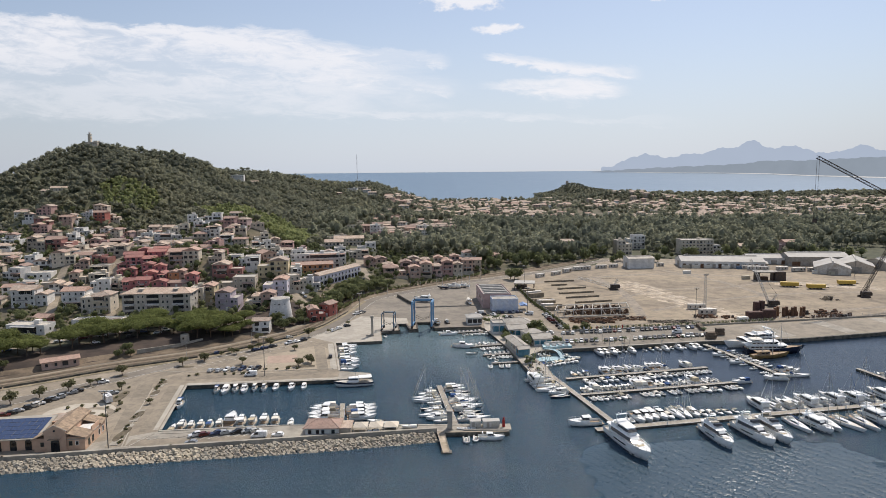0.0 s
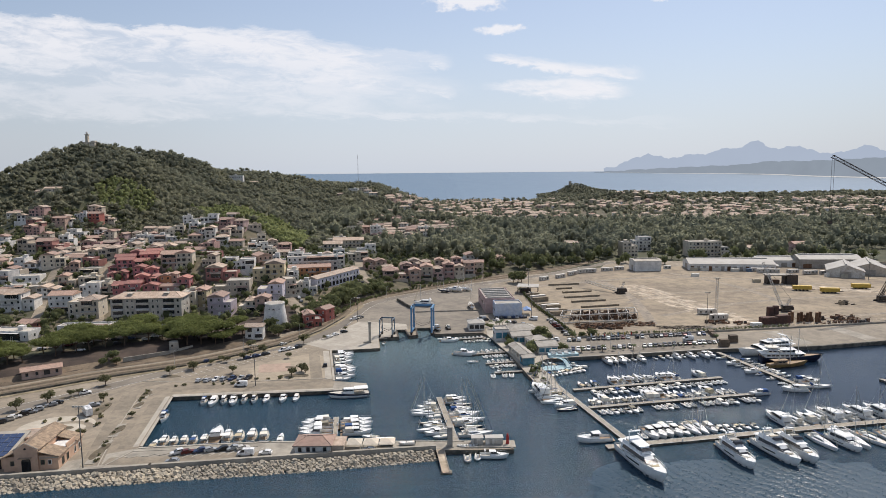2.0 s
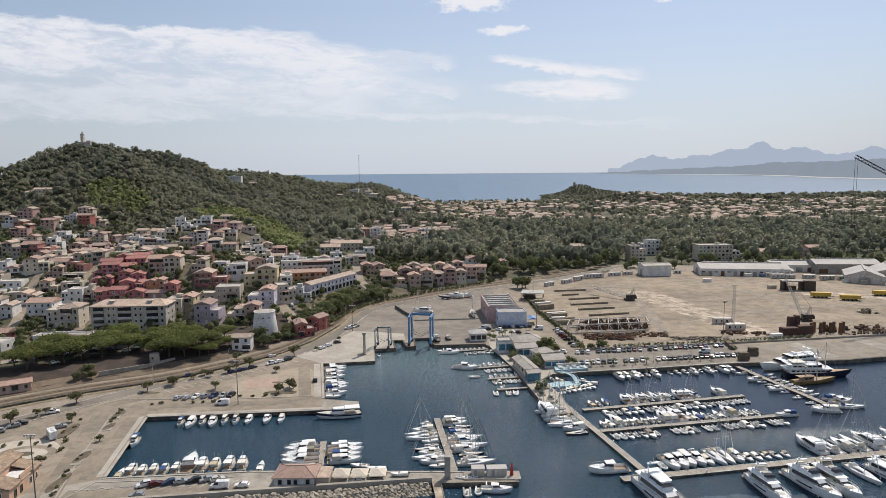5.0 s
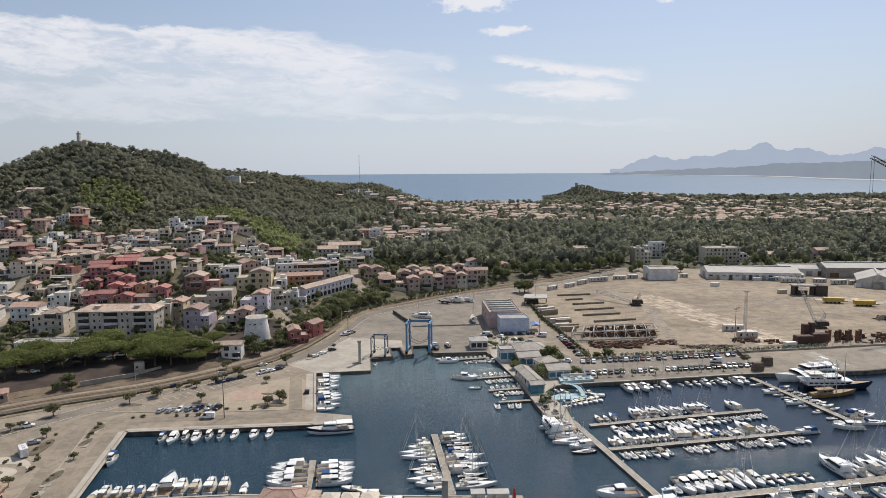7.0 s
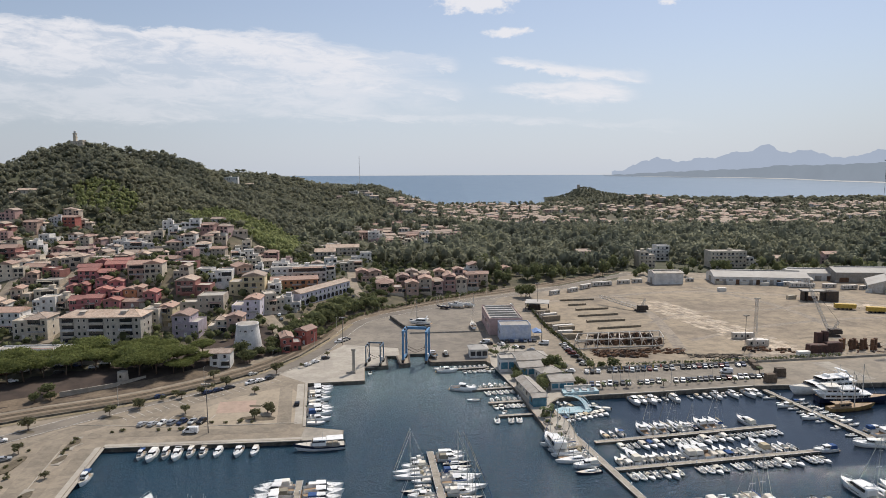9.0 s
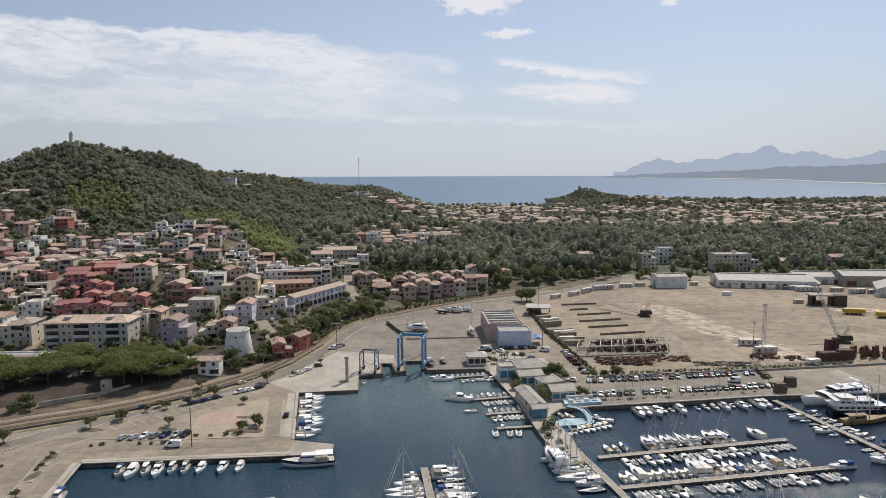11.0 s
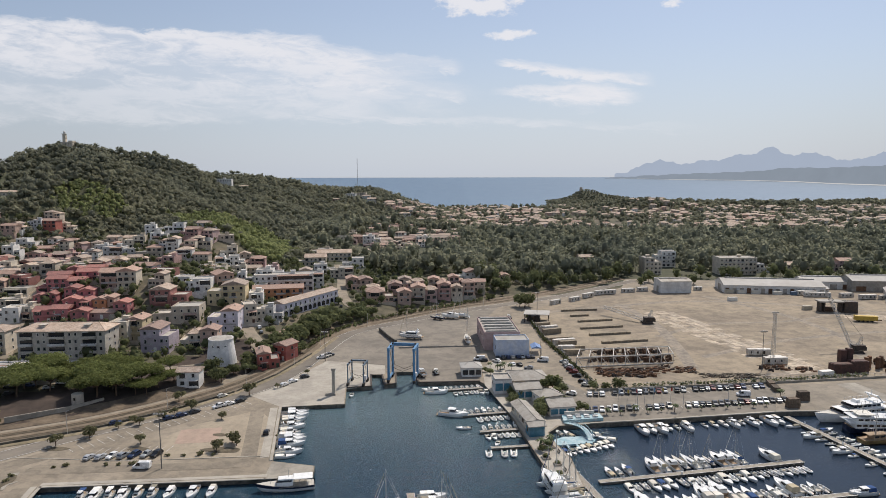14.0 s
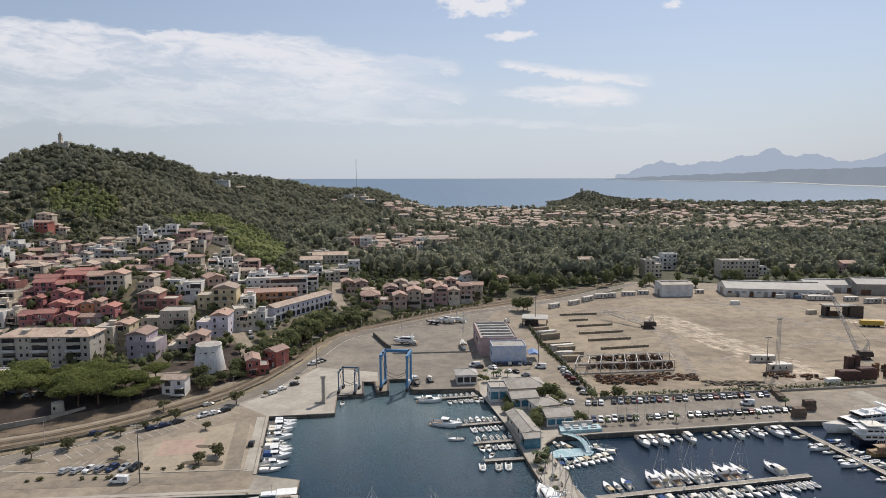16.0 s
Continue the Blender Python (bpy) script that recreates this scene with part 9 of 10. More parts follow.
def street_lamp(x, y, turn):
    key = "street_lamp"
    m = Matrix.Translation((x, y, ground(x, y))) @ Matrix.Rotation(radians(turn), 4, "Z")
    if key in TEMPLATES:
        return copy_thing(TEMPLATES[key], m)
    ob = thing("street_lamp", m, "grey steel street lamp with curved arm beside the road", "street lamp", "street lamps")
    part("pole", Geo().tube((0, 0, 0), (0, 0, 8), 0.1, 0.07, 6).tube((0, 0, 8), (1.4, 0, 8.5), 0.06, n=5), M["steel_white"], ob)
    part("lamp_head", Geo().box((1.6, 0, 8.5), (0.7, 0.28, 0.14)), M["dark_steel"], ob)
    TEMPLATES[key] = ob
    return ob


for x, y, a in ((-122, 303, 0), (-98, 327, 0), (-76, 352, 0), (-64, 385, 0), (-59, 420, 0), (-40, 462, -40), (-5, 497, -40), (30, 524, -40), (60, 324, 90), (78, 326, 90), (96, 329, 90), (114, 332, 90), (40, 300, 180), (38, 276, 180), (30, 345, 180)):
    street_lamp(x, y, a)


def flagpole(x, y, h, c):
    ob = thing("flagpole", Matrix.Translation((x, y, 1.5)), "thin white flagpole with hanging flag on the quay", "flagpole", "flagpoles on the quay")
    part("pole", Geo().tube((0, 0, 0), (0, 0, h), 0.06, n=5), M["steel_white"], ob)
    part("flag", Geo().raw([(0.06, 0, h - 0.1), (0.7, 0.1, h - 0.5), (0.65, 0.05, h - 1.9), (0.06, 0, h - 1.5)], [(0, 1, 2, 3), (3, 2, 1, 0)]), c, ob)


for i, c in enumerate(("blue_wall", "crane_yellow", "red", "wall_white", "lift_blue", "crane_yellow", "red")):
    flagpole(71 + i * 3.4, 326.4 + i * 0.55, 8.5, M[c])


def travel_lift(name, x0, x1, y0, y1, h, mtl, label, leg):
    cx, cy = (x0 + x1) / 2, (y0 + y1) / 2
    ob = thing(name, Matrix.Translation((cx, cy, 1.5)) @ Matrix.Rotation(radians(-6), 4, "Z"), label, "boat lift")
    w, d = (x1 - x0) / 2, (y1 - y0) / 2
    for sx in (-1, 1):
        for sy in (-1, 1):
            part("leg", Geo().box((sx * w, sy * d, h / 2 + 0.6), (leg, leg, h - 1.2), taper=0.85), mtl, ob)
            wh = part("wheel_bogie", Geo().box((sx * w, sy * d, 1.15), (leg * 1.2, 2.4, 0.6)), M["dark_steel"], ob)
            for o in (-0.75, 0.75):
                part("wheel", Geo().tube((sx * w - 0.35, sy * d + o, 0.62), (sx * w + 0.35, sy * d + o, 0.62), 0.62, n=12), M["tyre"], wh)
        part("side_beam", Geo().box((sx * w, 0, h), (leg * 1.1, 2 * d + leg, leg * 1.3)), mtl, ob)
        part("lower_beam", Geo().box((sx * w, 0, 1.9), (leg * 0.8, 2 * d, leg * 0.8)), mtl, ob)
        for sy in (-0.5, 0.5):
            part("winch", Geo().tube((sx * w * 0.9 - 0.3, sy * d, h + leg), (sx * w * 0.9 + 0.3, sy * d, h + leg), 0.35, n=8), M["dark_steel"], ob)
    part("cross_beam", Geo().box((0, d, h), (2 * w, leg, leg * 1.3)), mtl, ob)
    for sy in (-0.45, 0.45):
        sl = Geo()
        pts = [(-w, sy * d, h - 0.5), (-w * 0.75, sy * d, h * 0.42), (0, sy * d, h * 0.3), (w * 0.75, sy * d, h * 0.42), (w, sy * d, h - 0.5)]
        for a, b in zip(pts, pts[1:]):
            sl.tube(a, b, 0.09, n=4)
        part("sling", sl, M["dark_steel"], ob)
    part("operator_cab", Geo().box((w, -d * 0.2, 2.9), (1.2, 1.5, 1.8)), M["wall_white"], ob)


travel_lift("travel_lift", -17.2, -6.3, 359, 368, 14.5, M["lift_blue"], "large blue four-legged travel lift standing over its dock", 0.95)
travel_lift("small_travel_lift", -34, -27.3, 355, 362, 9.0, mat("grey_lift_paint", (0.14, 0.20, 0.26), 0.5, 0.1), "smaller grey travel lift on the quay", 0.5)
kerb("kerb", [(-34.3, 352.8), (-24.4, 354.8), (-26.7, 370.6)], 0.7, 0.3, M["dark_steel"], "dark fendered quay edge")
kerb("kerb", [(-21.7, 370.6), (-18.8, 356.4), (-14.5, 358.3), (-16, 374)], 0.7, 0.3, M["dark_steel"], "dark fendered quay edge")
kerb("kerb", [(-8, 375), (-4.8, 360), (21, 362)], 0.7, 0.3, M["dark_steel"], "dark fendered quay edge")

ob = thing("monument_pillar", Matrix.Translation((-38.3, 344.5, 1.5)), "tall pale concrete pillar with capping block on the quay", "pillar")
part("shaft", Geo().box((0, 0, 5), (1.25, 1.25, 10), taper=0.9), M["pale_concrete"], ob)
part("capping", Geo().box((0, 0, 10.4), (1.7, 1.7, 1.0)), M["pale_concrete"], ob)
part("plinth", Geo().box((-1.2, 0, 0.4), (4.5, 3.0, 0.8), taper=0.8), M["concrete"], ob)


def pavilion(x, y, rot, w, d, h, kind, wall, roof, label, glass=False, cat="building", plain=False):
    ob = thing("pavilion", Matrix.Translation((x, y, 1.5)) @ Matrix.Rotation(radians(rot), 4, "Z"), label, cat, "marina pavilions")
    FOOT.append((x, y, math.hypot(w, d) / 2))
    part("wall", Geo().box((0, 0, h / 2), (w, d, h)), M[wall], ob)
    part("roof", roof_geo(w, d, h, kind), [M[roof], M["flat_roof"]], ob)
    n = 0 if plain else max(1, int(w / 2.6))
    for i in range(n):
        part("glazing", Geo().box((-w / 2 + (i + 0.5) * w / n, -d / 2 - 0.03, h * 0.5), (w / n - 0.5, 0.08, h * 0.55)), M["teal_glass" if glass else "pane"], ob)
    for i in range(max(1, int(d / 4))):
        k = max(1, int(d / 4))
        for sx in (-1, 1):
            part("window", WIN, None, ob, m=Matrix.Translation((sx * (w / 2 + 0.01), -d / 2 + (i + 0.5) * d / k, h * 0.55)) @ Matrix.Rotation(sx * math.pi / 2, 4, "Z"))
    return ob


pavilion(17.5, 372, 5, 8.5, 8, 4.0, "hip", "wall_white", "metal_roof", "small white kiosk with pale hip roof by the slipway")
pavilion(38, 405, 4, 16, 11, 7.8, "flat", "blue_wall", "blue_wall", "pale blue rendered boatyard building with flat roof", plain=True)
pavilion(33, 430, 4, 18, 36, 8.6, "flat", "wall_rosepale", "wall_rosepale", "long pale boatyard workshop with flat ribbed roof", plain=True)
g = Geo()
ob = thing("roof_beams", Matrix.Translation((33, 430, 10.2)) @ Matrix.Rotation(radians(4), 4, "Z"), "row of pale roof light strips on the workshop", "roof lights")
for i in range(6):
    part("roof_light", Geo().box((0, -15 + i * 6, 0.5), (16, 1.5, 0.8), taper=0.9), M["metal_roof"], ob)
ob = thing("boat_canopy", Matrix.Translation((50.5, 408, 1.5)), "bright blue tarpaulin canopy beside the workshop", "canopy")
part("tarpaulin", Geo().raw([(-2.5, -4, 3.0), (2.5, -4, 3.0), (2.5, 4, 3.0), (-2.5, 4, 3.0), (0, -4, 4.2), (0, 4, 4.2)], [(0, 4, 5, 3), (4, 1, 2, 5), (0, 1, 4), (2, 3, 5), (3, 2, 1, 0)]), mat("blue_tarpaulin", (0.20, 0.31, 0.55), 0.6), ob)
for sx in (-2.4, 2.4):
    for sy in (-3.8, 3.8):
        part("post", Geo().tube((sx, sy, 0), (sx, sy, 3), 0.08), M["steel_white"], ob)
pavilion(29.5, 350, 6, 7, 8, 5.5, "flat", "wall_white", "metal_roof", "two-storey white cafe with flat pale roof and terrace", True)
pavilion(41, 359, 8, 15, 13, 3.6, "hip", "wall_beige", "grey_roof", "low marina building with wide grey hip roof")
pavilion(38.5, 343, 12, 10, 8, 4.2, "gable", "wall_white", "grey_roof", "white marina pavilion with grey gable roof", True)
pavilion(46, 336, 20, 9, 8, 3.8, "hip", "wall_white", "grey_roof", "white marina pavilion with grey hip roof")
pavilion(49, 326, 10, 9.5, 9, 3.5, "gable", "wall_white", "grey_roof", "marina clubroom with grey gable roof and blue glazing", True)
pavilion(36.2, 317, 12, 5.6, 20, 3.3, "gable", "wall_cream", "grey_roof", "long marina arcade with grey roof and teal glazed end", True)
pavilion(37.6, 304.6, 12, 5.4, 4.4, 3.6, "gable", "teal_glass", "grey_roof", "teal glazed front pavilion with grey roof", True)

# the turquoise floating terrace, its lounge deck and the arched bridge between them
ob = thing("floating_terrace", Matrix.Identity(4), "pale turquoise floating terrace with a curved arched bridge", "terrace")
part("terrace_deck", Geo().prism([(44, 297), (56, 299), (57.5, 302), (54, 304.5), (47, 304), (43, 301)], 0.3, 0.85), M["turquoise"], ob)
part("lounge_deck", Geo().prism([(48.8, 314.5), (63.5, 317), (63, 321.5), (49, 320)], 1.5, 2.6), M["turquoise"], ob)
part("lounge_bar", Geo().prism([(50, 319.4), (61, 320.9), (61, 321.4), (50, 319.9)], 2.6, 3.9), M["steel_white"], ob)
deckline = []
for i in range(15):
    t = i / 14
    deckline.append(Vector((49.5 + 6.2 * t + 1.6 * math.sin(math.pi * t), 314 - 13.5 * t, 2.0 - 0.9 * t + 1.3 * math.sin(math.pi * t))))
edge = [Vector((b.y - a.y, a.x - b.x, 0)).normalized() * 0.9 for a, b in zip(deckline, deckline[1:])]
edge.append(edge[-1])
ring = [p + o for c, d in zip(deckline, edge) for p, o in ((c - d, Vector()), (c + d, Vector()), (c + d, Vector((0, 0, -0.18))), (c - d, Vector((0, 0, -0.18))))]
walkway = Geo().raw(ring, [(4 * i + j, 4 * i + (j + 1) % 4, 4 * i + 4 + (j + 1) % 4, 4 * i + 4 + j) for i in range(14) for j in range(4)] + [(3, 2, 1, 0), (56, 57, 58, 59)])
part("bridge_deck", walkway, M["turquoise"], ob)
for side in (-0.95, 0.95):
    g = Geo()
    for a, b in zip(deckline, deckline[1:]):
        d = Vector((a.y - b.y, b.x - a.x, 0)).normalized() * side
        g.tube(a + d + Vector((0, 0, 0.95)), b + d + Vector((0, 0, 0.95)), 0.09, n=5)
        g.tube(a + d, a + d + Vector((0, 0, 0.95)), 0.05, n=4)
    part("bridge_rail", g, M["turquoise"], ob)
for i in range(6):
    part("deck_post", Geo().tube((49.6 + i * 2.7, 314.9 + i * 0.42, 0), (49.6 + i * 2.7, 314.9 + i * 0.42, 1.5), 0.14), M["steel_white"], ob)
for i in range(7):
    x, y = 51.5 + i % 4 * 3.1, 316.4 + i % 4 * 0.5 + i // 4 * 1.7
    part("sofa", Geo().box((x, y, 2.85), (1.9, 0.8, 0.5)).box((x, y + 0.38, 3.15), (1.9, 0.2, 0.5)), M["wall_white"], ob)
for i in range(3):
    part("float_arm", Geo().box((47.5 + i * 3.2, 296.4 + i * 0.55, 0.45), (0.7, 4.6, 0.5), 0.15), M["turquoise"], ob)
# planters, benches and shrubs along the marina walk
for x, y, w, d in ((40.6, 294.5, 3.4, 4.6), (38.6, 285.5, 2.6, 2.6), (41.5, 281, 2.2, 2.2), (41.0, 273.5, 2.4, 2.4)):
    pl = thing("planter", Matrix.Translation((x, y, 1.5)) @ Matrix.Rotation(radians(12), 4, "Z"), "beige stone planter filled with low shrubs", "planter", "planters of the marina")
    part("planter_wall", Geo().box((0, 0, 0.3), (w, d, 0.6)), M["wall_beige"], pl)
    part("soil", Geo().box((0, 0, 0.61), (w - 0.4, d - 0.4, 0.04)), M["bed"], pl)
for x, y, a in ((43.2, 290, 12), (37.4, 279, 12), (43, 277, 12), (39.6, 269.5, 12)):
    bn = thing("bench", Matrix.Translation((x, y, 1.5)) @ Matrix.Rotation(radians(a), 4, "Z"), "weathered timber bench on the marina walk", "bench", "benches of the marina")
    part("seat", Geo().box((0, 0, 0.45), (0.5, 1.8, 0.08)), M["timber"], bn)
    part("backrest", Geo().box((0.24, 0, 0.75), (0.06, 1.8, 0.4)), M["timber"], bn)
    for sy in (-0.7, 0.7):
        part("leg", Geo().box((0, sy, 0.21), (0.4, 0.08, 0.42)), M["dark_steel"], bn)

# boats ashore in the yard
for kind, x, y, a, v, k in (("sail", -15, 441, 70, 1, 1.0), ("yacht", -13, 434, 80, 2, 0.9), ("sail", 0, 481, 60, 1, 1.0), ("cruiser", 8, 484, 70, 2, 1.1), ("sail", 14.5, 487, 60, 0, 0.9), ("sail", 17.0, 429, 5, 2, 0.95), ("cruiser", -4, 369, 20, 1, 0.7), ("open", 2, 372, 10, 2, 0.9), ("open", 44, 486, 5, 1, 1.0)):
    b = boat(kind, x, y, a, v, k)
    b.location.z = 2.6
    cr = thing("boat_cradle", Matrix.Translation((x, y, 1.5)) @ Matrix.Rotation(radians(a), 4, "Z"), "steel cradle propping a boat ashore", "cradle", "boat cradles")
    part("bearer", Geo().box((0, 2, 0.35), (2.6, 0.3, 0.7)).box((0, -2, 0.35), (2.6, 0.3, 0.7)).box((0, 0, 0.12), (0.4, 5, 0.24)), M["dark_steel"], cr)
    for sx in (-1, 1):
        for sy in (-2, 2):
            part("prop", Geo().tube((sx * 1.3, sy, 0), (sx * 1.05, sy, 1.7), 0.07, n=5), M["dark_steel"], cr)
kerb("yard_wall", [(-32, 452), (-22.5, 428), (-20, 424)], 0.6, 2.0, M["quay_wall"], "dark low wall in the boatyard", category="wall")
kerb("yard_wall", [(-18, 415), (22, 419)], 0.10, 0.7, M["grey_roof"], "low grey fence across the boatyard", category="wall")
kerb("terrace_wall", [(-149, 311), (-141, 316.5), (-133, 322), (-125, 332)], 0.6, 2.0, M["concrete"], "pale retaining wall below the pines", z=2.2, category="wall")
ob = thing("round_hut", Matrix.Translation((-132, 327, 4.2)), "small pale round stone hut below the pines", "hut")
part("hut_wall", Geo().tube((0, 0, -1), (0, 0, 3.4), 2.2, 2.1, 12), M["pale_concrete"], ob)
part("hut_opening", Geo().box((0, -2.15, 1.8), (0.7, 0.15, 1.0)), M["darkglass"], ob)
house(-176, 293, 32, 15, 6, 3.0, "salmon", "rose", 1, "low railway shed with faded terracotta roof beside the tracks", rich=False)
house(-100, 354, 5, 9, 7, 6.2, "white", "tan", 2, "small white two-storey house below the tower", rich=False)
house(-180, 362, 4, 40, 6, 3.4, "grey", "flat", 1, "long low grey street wall of shops", rich=False)

# ---------------------------------------------------------------- storage yard
for x0, y0, x1, y1 in ((79, 506, 103, 510), (82, 490, 95, 493), (84, 475, 106, 480), (82, 457, 108, 463), (84, 442, 108, 447), (87, 425, 113, 431)):
    ob = thing("block_row", Matrix.Translation((x0, y0, 1.5)) @ Matrix.Rotation(math.atan2(y1 - y0, x1 - x0), 4, "Z"), "long row of stacked weathered concrete blocks on gravel", "blocks", "block rows in the yard")
    L = math.hypot(x1 - x0, y1 - y0)
    me = Geo().box((0, 0, 0.6), (1.9, 1.7, 1.2)).mesh("block", M["pallet"])
    for i in range(int(L / 2.0)):
        part("block", me, None, ob, m=Matrix.Translation((1 + i * 2.0, car_rnd.uniform(-0.1, 0.1), 0)) @ Matrix.Rotation(car_rnd.uniform(-0.04, 0.04), 4, "Z"))


def lattice(g, a, b, w, seg, r0, r1, up=Vector((0, 0, 1)), slot=0):
    """A square lattice girder from a to b."""
    a, b = Vector(a), Vector(b)
    d = (b - a).normalized()
    s = d.cross(up).normalized() * w / 2
    u = s.cross(d).normalized() * w / 2
    n = max(2, int((b - a).length / seg))
    cor = [s + u, s - u, -s - u, -s + u]
    for c in cor:
        g.tube(a + c, b + c, r0, n=4, slot=slot)
    for i in range(n):
        p, q = a + (b - a) * (i / n), a + (b - a) * ((i + 1) / n)
        for k in range(4):
            g.tube(p + cor[k], q + cor[(k + 1) % 4], r1, n=3, slot=slot, cap=False)
    return g


ob = thing("steel_framework", Matrix.Identity(4), "large white lattice steel framework lying in the yard", "steel frame")
for (ax, ay), (bx, by) in (((66, 382), (112, 389)), ((70, 396), (114, 402))):
    part("top_girder", Geo().tube((ax, ay, 6.2), (bx, by, 6.2), 0.35, n=6), M["steel_white"], ob)
    part("bottom_girder", Geo().tube((ax, ay, 1.9), (bx, by, 1.9), 0.35, n=6), M["steel_white"], ob)
    for i in range(9):
        t, t2 = i / 8, (i + 0.5) / 8
        p = Vector((ax + (bx - ax) * t, ay + (by - ay) * t, 0))
        q = Vector((ax + (bx - ax) * t2, ay + (by - ay) * t2, 0))
        part("post", Geo().tube(p + Vector((0, 0, 1.6)), p + Vector((0, 0, 6.2)), 0.2, n=5), M["steel_white"], ob)
        if i < 8:
            part("diagonal", Geo().tube(p + Vector((0, 0, 6.2)), q + Vector((0, 0, 1.9)), 0.14, n=5), M["steel_white"], ob)
for i in range(9):
    t = i / 8
    part("cross_tie", Geo().tube((66 + 46 * t, 382 + 7 * t, 6.2), (70 + 44 * t, 396 + 6 * t, 6.2), 0.2, n=5), M["steel_white"], ob)
yr = random.Random(31)


def scrap(x0, x1, y0, y1, n, hmax, mtl="rust", label="rusty steel offcuts and bundles heaped on the gravel"):
    ob = thing("scrap_heap", Matrix.Translation(((x0 + x1) / 2, (y0 + y1) / 2, 1.5)), label, "scrap", "scrap in the yard")
    for pile, share in (("scrap_timber", 0.7), ("scrap_steel", 0.3)):
        g = Geo()
        for i in range(int(n * share) + 1):
            w, d, h = yr.uniform(0.6, 3.2), yr.uniform(0.4, 1.5), yr.uniform(0.3, hmax)
            at = Matrix.Translation((yr.uniform(-1, 1) * (x1 - x0) / 2, yr.uniform(-1, 1) * (y1 - y0) / 2, h / 2)) @ Matrix.Rotation(yr.uniform(-0.7, 0.7), 4, "Z")
            g.box((0, 0, 0), (w, d, h), taper=yr.uniform(0.6, 1.0), m=at)
            g.tube(at @ Vector((-w, 0, h * 0.4)), at @ Vector((w, 0.3, h * 0.7)), 0.1, n=4)
        tagged(part(pile, g, M[mtl] if pile == "scrap_timber" else M["dark_steel"], ob), kind="stuff")


scrap(74, 98, 368, 379, 110, 1.6)
scrap(74, 112, 391, 396, 70, 2.6)
scrap(76, 112, 404, 409, 50, 2.4)
scrap(100, 118, 374, 384, 50, 1.0)
scrap(118, 146, 366, 372, 60, 0.9, "pallet", "timber and concrete offcuts along the yard edge")
scrap(148, 162, 376, 384, 18, 1.8)
scrap(192, 240, 376, 392, 80, 2.4)
scrap(252, 262, 426, 432, 14, 2.2, "pallet", "stacked spools and blocks on the gravel")
scrap(165, 172, 374, 380, 8, 1.4)


def container(x, y, rot, z=1.5, L=6.06, mtl="container", label="weathered steel shipping container", win=False, h=2.6):
    ob = thing("site_cabin" if win else "shipping_container", Matrix.Translation((x, y, z)) @ Matrix.Rotation(radians(rot), 4, "Z"), label, "cabin" if win else "container", "cabins in the yard" if win else "containers in the yard")
    n = max(4, int(L / 0.6))
    rib = [(-L / 2 + L * i / (2 * n), 1.22 + 0.05 * (i // 1 % 2)) for i in range(2 * n + 1)]
    g = Geo().prism([(x, -y) for x, y in rib] + [(x, y) for x, y in reversed(rib)], 0, h)
    part("shell", g, M[mtl], ob)
    if win:
        for i in range(int(L / 3)):
            part("window", WIN, None, ob, m=Matrix.Translation((-L / 2 + 1.5 + i * 3, -1.29, 1.5)))
    return ob


for x, y, r, L in ((158, 403, -2, 11), (159, 388.5, 3, 10.5), (160.5, 392, 3, 6), (270, 557, -6, 18), (266, 563, -6, 14), (94, 541, 40, 10), (106, 554, 40, 11), (121, 566, 20, 17), (79, 530, 40, 9), (140, 575, 10, 10), (152, 580, 10, 8), (195, 584, 0, 6), (312, 548, 10, 9), (322, 540, 10, 9), (300, 548, 8, 12), (290, 556, 8, 10)):
    container(x, y, r, 1.9 if L > 10 else 1.55, L, "steel_white", "white site cabin with small windows on blocks", True, 3.0)
for x, y, r in ((142, 357, 80), (141, 351, 82), (138, 331.5, 5), (146, 339.5, 5), (139.5, 334, 5), (203.5, 542, 2), (239, 512, 10), (222, 571, -8), (232, 570, -8), (246, 566, -8), (258, 564, -8), (308, 536, 20), (318, 530, 20), (214, 573, -8), (172, 370, 12)):
    if y < 360 and x < 150:
        container(x, y, r, L=4.4, h=1.9, mtl="crate", label="dark brown weathered timber crate stack on the quay")
    else:
        container(x, y, r)
for x, y, z in ((138, 331.5, 4.12), (146, 339.5, 4.12)):
    container(x, y, 5, 3.42, L=4.0, h=1.7, mtl="crate", label="dark brown weathered timber crate stack on the quay")
for i, (x, y, r, L, h) in enumerate(((63, 451, 22, 11, 3.4), (64, 446, 22, 11, 3.0), (61, 461, 22, 9, 3.0), (67, 424, 15, 12, 2.8), (66, 430, 15, 14, 2.4), (68, 418, 15, 9, 3.4), (66, 410, 8, 8, 3.0), (68, 404, 6, 9, 2.6), (71, 412, 8, 9, 2.4))):
    container(x, y, r, 1.55, L, "pallet" if i % 3 else "steel_white", "covered stack of beige crates beside the hedge", False, h)
ob = thing("open_shed", Matrix.Translation((60, 479, 1.5)) @ Matrix.Rotation(radians(-10), 4, "Z"), "open-sided storage shed with pale flat roof", "shed")
part("roof", Geo().box((0, 0, 5), (15, 13, 0.4)), M["metal_roof"], ob)
for sx in (-7, 0, 7):
    for sy in (-6, 6):
        part("post", Geo().box((sx, sy, 2.5), (0.35, 0.35, 5)), M["dark_steel"], ob)
part("stored_goods", Geo().box((-2, 1, 1.3), (8, 7, 2.6), taper=0.9), M["dark_steel"], ob)


